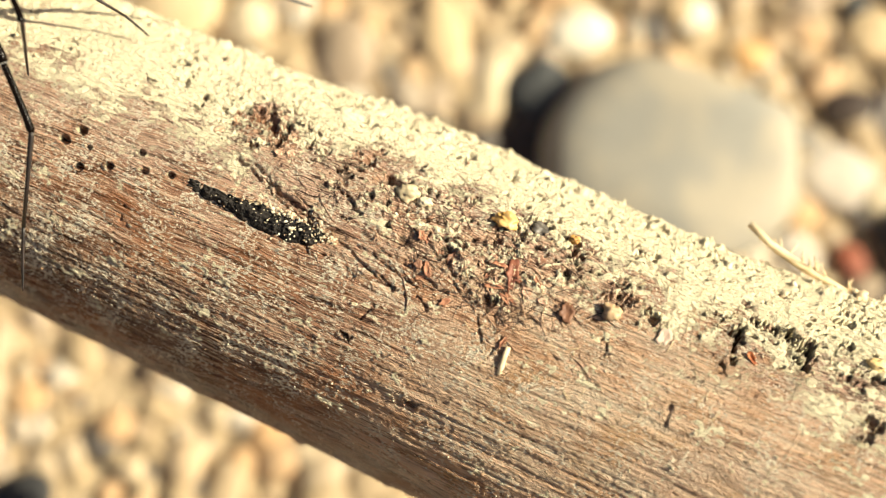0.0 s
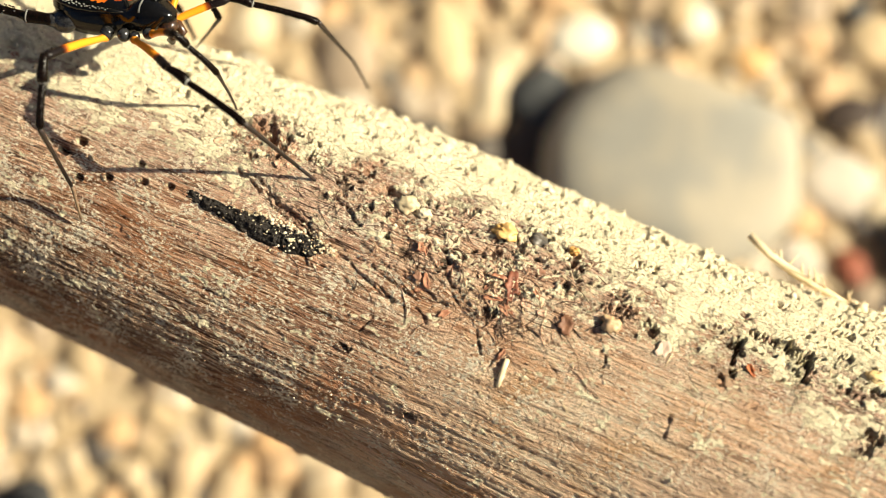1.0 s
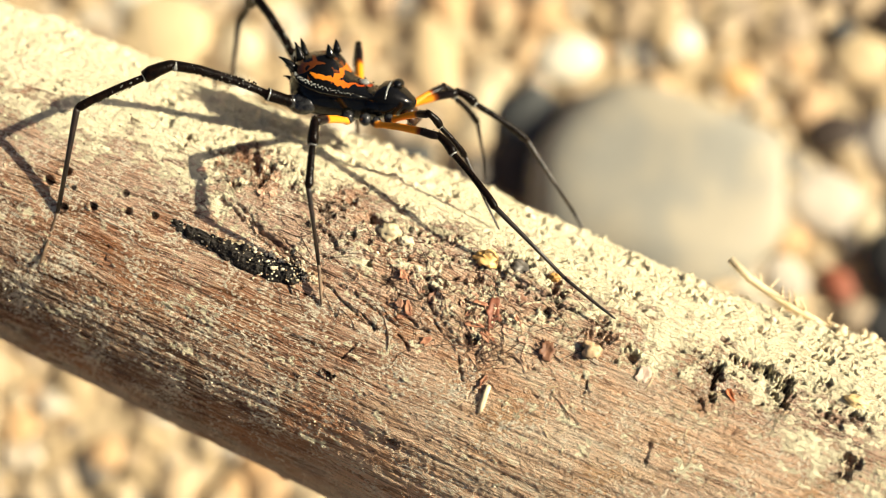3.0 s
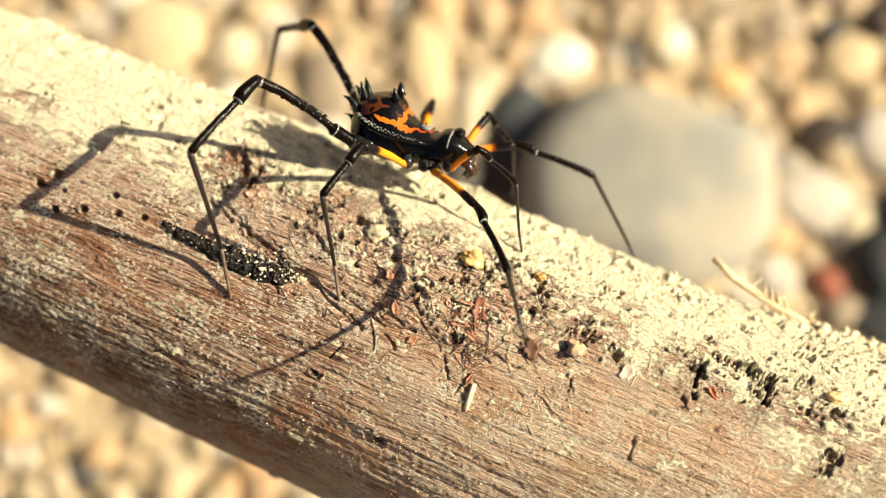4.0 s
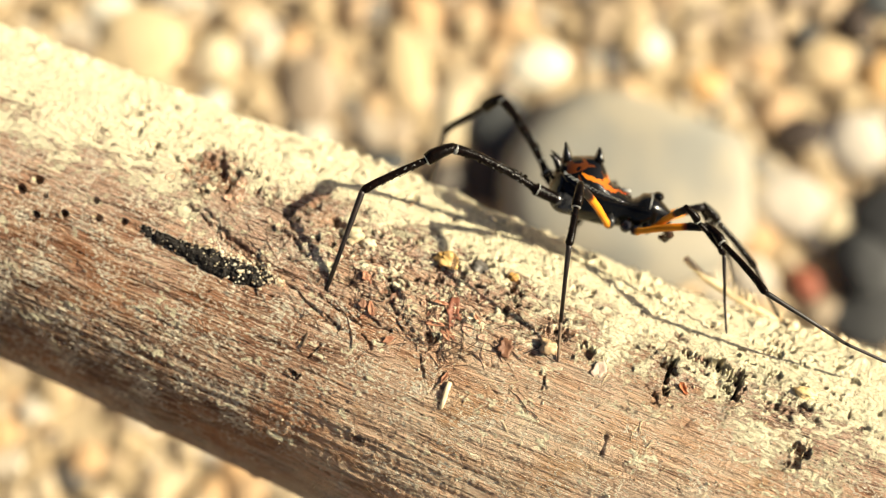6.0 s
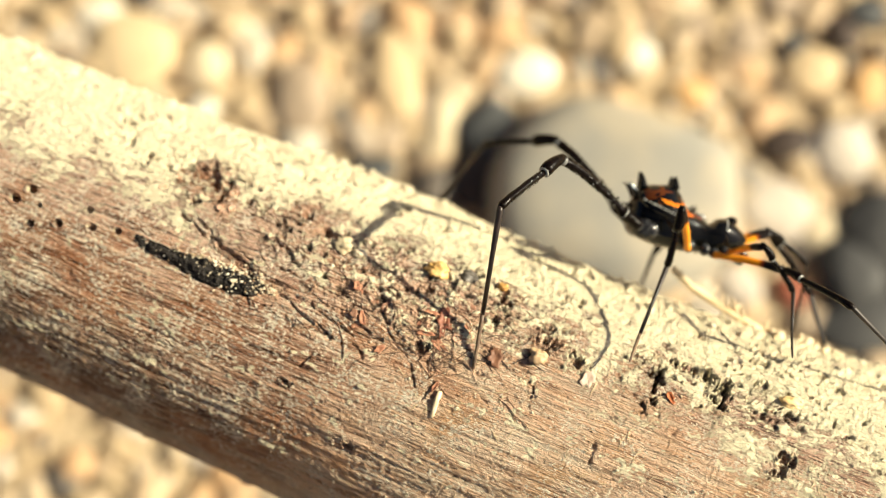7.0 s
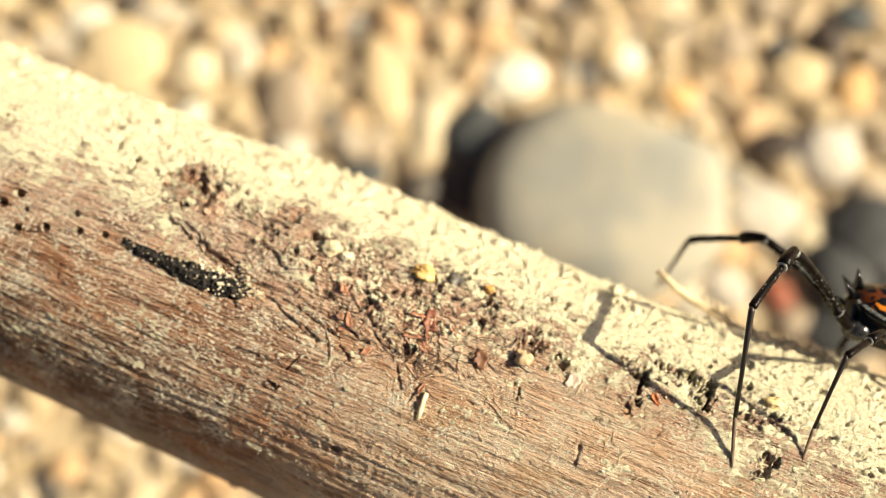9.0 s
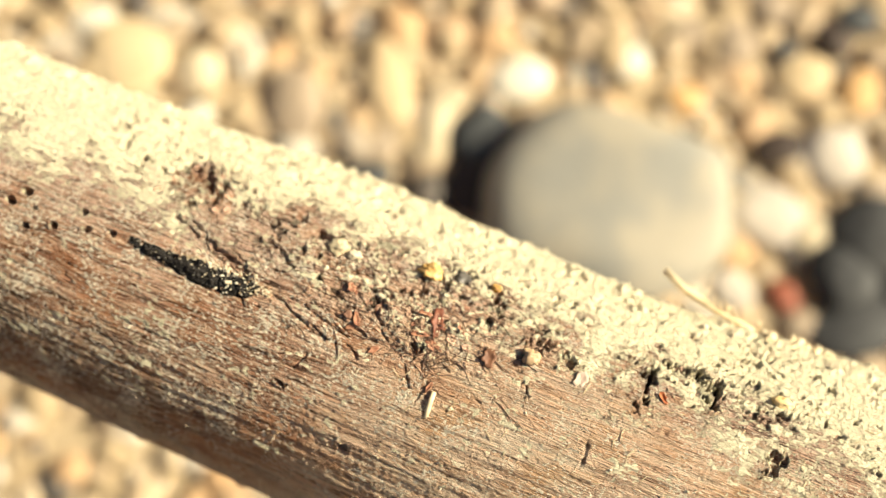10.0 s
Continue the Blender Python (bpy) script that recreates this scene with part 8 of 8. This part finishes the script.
    walk(legs["L2"][0], [
        (0, pose(.0023, .0017, -.002, -.1, -.4, 39.7)), (.25, pose(.0023, .0017, -.002, -.2, -5.3, 38.1)), (.5, pose(.0023, .0017, -.002, -.2, -12.4, 38.3)), (.75, pose(.0023, .0017, -.002, -.2, -15.1, 38.1)),
        (1, pose(.0023, .0017, -.002, .4, -20.1, 36.2)), (1.25, pose(.0023, .0017, -.002, -1.7, -34.6, 38.6)), (1.5, pose(.0023, .0017, -.002, -3.2, -41.7, 40.2)), (1.75, pose(.0023, .0017, -.002, -2.5, -39.2, 38.2)),
        (2, pose(.0023, .0017, -.002, -.7, -41.7, 34.1)), (2.25, pose(.0023, .0017, -.002, 0, -34.4, 30.1)), (2.5, pose(.0023, .0017, -.002, -3, -17.8, 39.2)), (2.75, pose(.0023, .0017, -.002, -3.2, -15.5, 41.2)),
        (3, pose(.0023, .0017, -.002, 2.5, -20, 21.6)), (3.25, pose(.0023, .0017, -.002, 2.4, -20.2, 21.8)), (3.5, pose(.0023, .0017, -.002, 3.1, -17.7, 20.5)), (3.75, pose(.0023, .0017, -.002, 7, -7.5, 14.1)),
        (4, pose(.0023, .0017, -.002, 5.3, -20.7, 18.4)), (4.25, pose(.0023, .0017, -.002, 5.8, -25.4, 17.6)), (4.5, pose(.0023, .0017, -.002, 6.4, -27.3, 16.4)), (4.75, pose(.0023, .0017, -.002, 7.8, -26.9, 13.3)),
        (5, pose(.0023, .0017, -.002, 8.7, -24.7, 11.6)), (5.25, pose(.0023, .0017, -.002, 10.9, -19.6, 7.9)), (5.5, pose(.0023, .0017, -.002, 13.6, -15, 3.9)), (5.75, pose(.0023, .0017, -.002, 11.7, -25.4, 2.4)),
        (6, pose(.0023, .0017, -.002, 9.7, -29.7, 3.2)), (6.25, pose(.0023, .0017, -.002, 8.4, -31.1, 5.2)), (6.5, pose(.0023, .0017, -.002, 6.5, -30.3, 7.7)), (6.75, pose(.0023, .0017, -.002, 5.4, -26.7, 6.4)),
        (7, pose(.0023, .0017, -.002, 3.5, -29.3, 13.8)), (7.25, pose(.0023, .0017, -.002, 1, -28.5, 18.8)), (7.5, pose(.0023, .0017, -.002, -.4, -28.2, 21.7)), (7.75, pose(.0023, .0017, -.002, -.8, -29, 23)),
        (8, pose(.0023, .0017, -.002, -.6, -30.4, 23)), (8.25, pose(.0023, .0017, -.002, .4, -32.6, 21.6)), (8.5, pose(.0023, .0017, -.002, 1.5, -34.3, 20)), (8.75, pose(.0023, .0017, -.002, 1.5, -34.2, 19.7)),
        (9, pose(.0023, .0017, -.002, 1.4, -34, 19.9)), (9.25, pose(.0023, .0017, -.002, .9, -33.8, 20.9)), (9.5, pose(.0023, .0017, -.002, 1, -35.5, 21.3)), (9.75, pose(.0023, .0017, -.002, .9, -36.7, 21.7)),
        (10, pose(.0023, .0017, -.002, .1, -37.9, 23.7))])
    walk(legs["L2"][1], [
        (0, pose(.00721, .00577, -.00196, -.1, .1, 39.2)), (.25, pose(.0073, .00562, -.00141, -.1, -1.5, 36.5)), (.5, pose(.00719, .00555, -.00063, -2, 1.9, 34.7)), (.75, pose(.00712, .00548, -.00034, -.6, 17.4, 31)),
        (1, pose(.00711, .00522, .00018, -2.4, 17, 28.1)), (1.25, pose(.00638, .00495, .0016, -4, 14.5, 23.9)), (1.5, pose(.00591, .00475, .00222, -4.5, 11.5, 22.5)), (1.75, pose(.00616, .00474, .00201, 1, 2.6, 27.6)),
        (2, pose(.00622, .00435, .00222, 11.1, -17.7, 28.3)), (2.25, pose(.00681, .00431, .00157, 4.4, -.2, 29.4)), (2.5, pose(.00694, .0055, -.00007, -.4, 13.6, 35.4)), (2.75, pose(.00687, .0057, -.00031, -5.1, 6.9, 11.8)),
        (3, pose(.00783, .00389, .00017, -16.7, 31.2, 17.2)), (3.25, pose(.00781, .00391, .00019, -20.4, 36, 15.5)), (3.5, pose(.00795, .00381, -.00008, -20.7, 33.8, 14.3)), (3.75, pose(.0084, .00323, -.00117, -19.1, 17.7, 9.4)),
        (4, pose(.00792, .00357, .00024, -13.5, 13.2, 15.7)), (4.25, pose(.00775, .00343, .00072, -10.1, 4.3, 16)), (4.5, pose(.0077, .00329, .00091, -7.6, -2.6, 15.4)), (4.75, pose(.00781, .003, .00087, -6.1, -7.2, 12.7)),
        (5, pose(.00795, .00286, .00065, -5.6, -9, 10.7)), (5.25, pose(.00822, .00252, .00013, -9.7, 1.7, 8.7)), (5.5, pose(.00841, .00212, -.00036, -14.8, 12.4, 3.9)), (5.75, pose(.00802, .00194, .00072, -12.9, 4.9, 3.5)),
        (6, pose(.00779, .00201, .00113, -20.4, 35, 14.2)), (6.25, pose(.00769, .00219, .00127, -19.2, 41.2, 18)), (6.5, pose(.00771, .00243, .00118, -19.6, 38.9, 16.1)), (6.75, pose(.00791, .00233, .00083, -17.1, 4.1, 10.2)),
        (7, pose(.00764, .00302, .00109, -29.2, 40.4, 13.1)), (7.25, pose(.00755, .00349, .00101, -30.8, 51.2, 14.6)), (7.5, pose(.00746, .00375, .00098, -31.5, 55.8, 14.9)), (7.75, pose(.00737, .00386, .00106, -30.6, 56.6, 16.2)),
        (8, pose(.0073, .00382, .00119, -29.6, 56.2, 17.5)), (8.25, pose(.00724, .00365, .0014, -25.3, 53, 22.3)), (8.5, pose(.0072, .00348, .00155, -22.1, 49.6, 25.9)), (8.75, pose(.00721, .00346, .00155, -22.9, 49.7, 24.9)),
        (9, pose(.00722, .00348, .00153, -23.5, 50.7, 24.3)), (9.25, pose(.0072, .00357, .00151, -21.1, 50.9, 27.3)), (9.5, pose(.00708, .00357, .00166, -12, 45, 38.5)), (9.75, pose(.007, .00357, .00177, -7.4, 39.9, 44.6)),
        (10, pose(.00686, .0037, .00187, -3.6, 35.1, 50))])
    walk(legs["L2"][2], [
        (0, pose(.01298, .01048, -.00197, -10.5, 15.9, 50.7)), (.25, pose(.01329, .01006, -.00122, -34.4, 42.3, 29.7)), (.5, pose(.01331, .00979, -.00088, -38.1, 45.6, 26.5)), (.75, pose(.0132, .00914, -.00256, 10.5, 38.7, 80.7)),
        (1, pose(.01338, .00857, -.00199, 15.3, 42, 90.1)), (1.25, pose(.01294, .00787, -.00026, 20, 43.6, 97.7)), (1.5, pose(.01263, .00753, .00074, 21.3, 45, 100.1)), (1.75, pose(.01273, .00817, .00168, -.3, 76.9, 75.3)),
        (2, pose(.01244, .0077, .00446, -30, 15.2, 52.4)), (2.25, pose(.01326, .00795, .0016, -28.8, 15.5, 60)), (2.5, pose(.01281, .00966, -.00181, -30.6, 17.7, 61)), (2.75, pose(.01406, .0072, -.0012, -27.9, 19.5, 60.2)),
        (3, pose(.01388, .00576, -.00368, -74, 52.2, -1.1)), (3.25, pose(.01359, .00551, -.00416, -68.6, 48.9, 4.8)), (3.5, pose(.01392, .00533, -.0042, -58.9, 48.2, 16.8)), (3.75, pose(.01537, .00438, -.00342, -32.5, 43.4, 49)),
        (4, pose(.01487, .00553, -.00145, -56.7, 53.9, 18)), (4.25, pose(.01486, .00547, .00016, -46.7, 39.6, 28.7)), (4.5, pose(.01484, .00526, .00125, -40.7, 18.6, 35.7)), (4.75, pose(.01499, .00461, .0018, -40.6, 10.5, 31.4)),
        (5, pose(.01516, .00423, .00181, -40.4, 6.8, 28.6)), (5.25, pose(.01555, .00364, -.00009, -41.9, 21.9, 36.8)), (5.5, pose(.01564, .00261, -.00195, -38.5, 36.7, 49.6)), (5.75, pose(.0154, .00238, .00008, -34.6, 29.5, 55.2)),
        (6, pose(.01367, .0035, -.00312, -48.9, 44.7, 31.3)), (6.25, pose(.01299, .00391, -.00361, -59.9, 51.7, 17.4)), (6.5, pose(.01324, .00403, -.00347, -65, 56.4, 12.1)), (6.75, pose(.01518, .00364, .0003, -67.5, 72, 13.3)),
        (7, pose(.01314, .0043, -.00371, -72.3, 60.8, 6.9)), (7.25, pose(.01203, .00466, -.00477, -72.1, 56.2, 6.1)), (7.5, pose(.01149, .00483, -.00515, -71.4, 54.2, 6.5)), (7.75, pose(.01129, .00499, -.00512, -69.8, 52.4, 8.2)),
        (8, pose(.01123, .00506, -.00496, -67.4, 49.9, 10.8)), (8.25, pose(.01136, .00535, -.00451, -62.8, 45.5, 16.5)), (8.5, pose(.01152, .00558, -.00409, -60, 42.2, 20)), (8.75, pose(.01155, .00548, -.0041, -59.9, 42.3, 20.3)),
        (9, pose(.0115, .00541, -.0042, -59.9, 43, 20.5)), (9.25, pose(.01135, .00571, -.00424, -61, 44.2, 19)), (9.5, pose(.01118, .00683, -.00357, -57.7, 41.6, 23.7)), (9.75, pose(.01105, .00755, -.00299, -55.5, 39.8, 26.8)),
        (10, pose(.01075, .00834, -.00238, -52.8, 37.5, 31.1))])
    walk(legs["L1"][0], [
        (0, pose(.0036, .0011, -.0016, 5.2, -38.5, 29.1)), (.25, pose(.0036, .0011, -.0016, 7.3, -43.6, 27.1)), (.5, pose(.0036, .0011, -.0016, -25.6, -39.1, 75.8)), (.75, pose(.0036, .0011, -.0016, -33.1, -46.4, 83.3)),
        (1, pose(.0036, .0011, -.0016, -34.9, -52.4, 84.6)), (1.25, pose(.0036, .0011, -.0016, 2, -21.9, 56.9)), (1.5, pose(.0036, .0011, -.0016, 32.1, -28.6, -10.8)), (1.75, pose(.0036, .0011, -.0016, 2, -22.2, 49.4)),
        (2, pose(.0036, .0011, -.0016, -5.8, -22.7, 61.2)), (2.25, pose(.0036, .0011, -.0016, -5.5, -15.9, 62)), (2.5, pose(.0036, .0011, -.0016, -4.8, -9.8, 61.8)), (2.75, pose(.0036, .0011, -.0016, -4.9, -23.2, 51.6)),
        (3, pose(.0036, .0011, -.0016, -4, -22.4, 50)), (3.25, pose(.0036, .0011, -.0016, -4.1, -23, 50)), (3.5, pose(.0036, .0011, -.0016, -5.7, -25.5, 52.6)), (3.75, pose(.0036, .0011, -.0016, -9.2, -29.4, 58.5)),
        (4, pose(.0036, .0011, -.0016, -16.4, -46.5, 65.8)), (4.25, pose(.0036, .0011, -.0016, -.3, -31.9, 48.6)), (4.5, pose(.0036, .0011, -.0016, 8.5, -14.9, 37.7)), (4.75, pose(.0036, .0011, -.0016, 5.8, -26.1, 42.5)),
        (5, pose(.0036, .0011, -.0016, 1.5, -36.8, 48.8)), (5.25, pose(.0036, .0011, -.0016, 11.8, -27, 35.3)), (5.5, pose(.0036, .0011, -.0016, 20.1, -16, 23.4)), (5.75, pose(.0036, .0011, -.0016, 17.5, -29.8, 22.3)),
        (6, pose(.0036, .0011, -.0016, 16.7, -28.5, 23.9)), (6.25, pose(.0036, .0011, -.0016, 15.5, -28.5, 26.1)), (6.5, pose(.0036, .0011, -.0016, 14.3, -29.5, 28.1)), (6.75, pose(.0036, .0011, -.0016, 12.8, -32.9, 30.3)),
        (7, pose(.0036, .0011, -.0016, 24.8, -32.1, 7.2)), (7.25, pose(.0036, .0011, -.0016, 24, -29.6, 8.9)), (7.5, pose(.0036, .0011, -.0016, 21.3, -27, 14.2)), (7.75, pose(.0036, .0011, -.0016, 19.8, -25.1, 17.5)),
        (8, pose(.0036, .0011, -.0016, 18.8, -23.7, 19.9)), (8.25, pose(.0036, .0011, -.0016, 18, -22.8, 21.8)), (8.5, pose(.0036, .0011, -.0016, 17.3, -22.1, 23.5)), (8.75, pose(.0036, .0011, -.0016, 17, -21.6, 24.4)),
        (9, pose(.0036, .0011, -.0016, 16.7, -21.2, 25.3)), (9.25, pose(.0036, .0011, -.0016, 16.6, -21.5, 25.6)), (9.5, pose(.0036, .0011, -.0016, 16.5, -22.7, 25.7)), (9.75, pose(.0036, .0011, -.0016, 16.7, -24.1, 25.3)),
        (10, pose(.0036, .0011, -.0016, 16.8, -25.2, 25))])
    walk(legs["L1"][1], [
        (0, pose(.00695, .00296, .00145, 50.9, 54.7, 64.5)), (.25, pose(.00676, .00272, .00178, 53.8, 50.8, 71)), (.5, pose(.00453, .00479, .00149, -6, 29.9, -7.9)), (.75, pose(.00399, .00446, .00195, -11, 26.4, -18.3)),
        (1, pose(.00388, .00408, .00228, 49.7, 58.2, 57)), (1.25, pose(.00609, .00491, .00023, 47, 39.6, 78.6)), (1.5, pose(.00783, .0003, .00075, 4.7, 48, 34.5)), (1.75, pose(.00655, .00455, .00025, -4, 47, 23.2)),
        (2, pose(.00578, .00506, .00029, 10.9, 38.6, 45)), (2.25, pose(.00581, .00526, -.00026, 18.1, 41.1, 56.1)), (2.5, pose(.00589, .00536, -.00077, 22.4, 42.6, 62.3)), (2.75, pose(.0064, .00463, .00033, 9, 37.6, 44.6)),
        (3, pose(.00651, .00457, .00027, 7, 43.6, 40.5)), (3.25, pose(.0065, .00456, .00031, 6.8, 45.3, 40)), (3.5, pose(.00629, .00461, .00051, 9.3, 47.6, 43.2)), (3.75, pose(.00583, .00474, .00081, 20.3, 47.2, 58.1)),
        (4, pose(.00498, .00418, .00195, 12.3, 42.2, 47.7)), (4.25, pose(.00635, .00422, .00099, 5.5, 43.8, 37.9)), (4.5, pose(.00735, .004, -.00034, -.2, 37.3, 30.6)), (4.75, pose(.00684, .00408, .00056, -.4, 43, 29.2)),
        (5, pose(.00618, .00405, .00133, -.9, 46.2, 27.8)), (5.25, pose(.00716, .00363, .00062, -6.2, 42.1, 21.6)), (5.5, pose(.00793, .00297, -.00025, -7.6, 33.6, 20.7)), (5.75, pose(.00753, .00271, .00084, -.7, 27.1, 32.9)),
        (6, pose(.00754, .00285, .00074, 0, 35.5, 33.6)), (6.25, pose(.00747, .003, .00074, -1.5, 38.3, 30.8)), (6.5, pose(.00736, .00311, .00081, -3.7, 39, 27.4)), (6.75, pose(.00715, .00318, .00106, -8.1, 34.6, 21.1)),
        (7, pose(.00772, .00162, .00101, -8.4, 25.5, 21.4)), (7.25, pose(.00781, .00176, .00082, -6.8, 32, 24.7)), (7.5, pose(.00783, .00217, .00062, -4.2, 40.7, 29.3)), (7.75, pose(.00783, .00243, .00048, -3.4, 44, 30.3)),
        (8, pose(.00782, .00263, .00037, -3.5, 46.3, 30.3)), (8.25, pose(.00779, .00278, .0003, -3.5, 47.5, 30.2)), (8.5, pose(.00776, .00291, .00024, -3.9, 47.9, 29.7)), (8.75, pose(.00775, .00298, .0002, -3.6, 47.3, 30)),
        (9, pose(.00773, .00305, .00017, -2.8, 46.4, 31.2)), (9.25, pose(.00771, .00307, .0002, -1.5, 44.6, 33.1)), (9.5, pose(.00767, .00306, .00029, .5, 41.1, 35.8)), (9.75, pose(.00764, .00301, .0004, 2.8, 36.3, 39.3)),
        (10, pose(.00762, .00297, .00048, 4.1, 31.4, 41.6))])
    walk(legs["L1"][2], [
        (0, pose(.00819, .00557, -.00263, 2.5, 40.5, 62)), (.25, pose(.00779, .00571, -.00209, 11.3, 48.1, 75.2)), (.5, pose(.00882, .00419, -.001, 23.4, 53.3, 90.9)), (.75, pose(.00824, .00305, -.00027, 50.2, 38.7, 127.9)),
        (1, pose(.00532, .00629, -.00197, 59.8, 34.4, 145.1)), (1.25, pose(.00685, .00868, -.00296, 20.4, 39.3, 94.2)), (1.5, pose(.01058, .00219, -.00297, 9.3, 53.4, 77.1)), (1.75, pose(.00968, .00589, -.00341, 1.3, 63.8, 67)),
        (2, pose(.00854, .00783, -.00283, -6.8, 65.5, 57.9)), (2.25, pose(.00791, .00839, -.00355, 16.2, 53.9, 82.4)), (2.5, pose(.0076, .00861, -.00415, 25.3, 44.2, 93.3)), (2.75, pose(.00922, .00742, -.00272, 25.5, 50, 93.5)),
        (3, pose(.00927, .00692, -.00318, 14.4, 64.3, 79.2)), (3.25, pose(.0092, .00682, -.00324, 10.8, 65.4, 75.1)), (3.5, pose(.00875, .00692, -.00318, 9.7, 61.2, 74)), (3.75, pose(.00762, .00762, -.00286, 21.6, 55.6, 87.4)),
        (4, pose(.00747, .00692, -.00141, 19.5, 57.3, 85)), (4.25, pose(.0092, .00644, -.00247, 13, 48.1, 77.2)), (4.5, pose(.01077, .00602, -.00337, 8.2, 39.5, 70.6)), (4.75, pose(.01004, .00586, -.00285, 16.2, 42, 83.2)),
        (5, pose(.00925, .00567, -.00228, 24.6, 45, 95.9)), (5.25, pose(.01061, .00499, -.00273, 2.2, 50.5, 66.2)), (5.5, pose(.01182, .00444, -.00302, -21.7, 46.3, 35.5)), (5.75, pose(.01127, .00513, -.00144, -20.4, 56.7, 37)),
        (6, pose(.01093, .0051, -.00217, -16.9, 52.4, 41.3)), (6.25, pose(.01084, .00501, -.00237, -15.6, 53.1, 42.8)), (6.5, pose(.01082, .0049, -.00233, -14.1, 55.1, 44.6)), (6.75, pose(.01099, .00466, -.00178, -12.7, 61.7, 46.1)),
        (7, pose(.01192, .00327, -.00115, 10, 65.1, 71.3)), (7.25, pose(.01166, .00353, -.00183, 1.4, 63, 62)), (7.5, pose(.01114, .00402, -.00264, -8.3, 57, 51.3)), (7.75, pose(.01094, .00425, -.003, -9.9, 51.7, 49.5)),
        (8, pose(.0108, .00437, -.00324, -9.7, 46.8, 49.9)), (8.25, pose(.01071, .00448, -.00339, -7.7, 39.6, 52.7)), (8.5, pose(.01068, .00457, -.00346, -6.7, 34.5, 54.4)), (8.75, pose(.01068, .00468, -.00347, -6.4, 36, 54.9)),
        (9, pose(.01068, .00484, -.00345, -6.1, 38.3, 55.5)), (9.25, pose(.0107, .00501, -.00331, -5.8, 39.8, 55.8)), (9.5, pose(.01073, .00526, -.003, -3.2, 30.7, 59.9)), (9.75, pose(.01076, .00556, -.00256, -2.6, 27, 61.2)),
        (10, pose(.01081, .00581, -.00212, -2.3, 23.4, 61.9))])


motions()
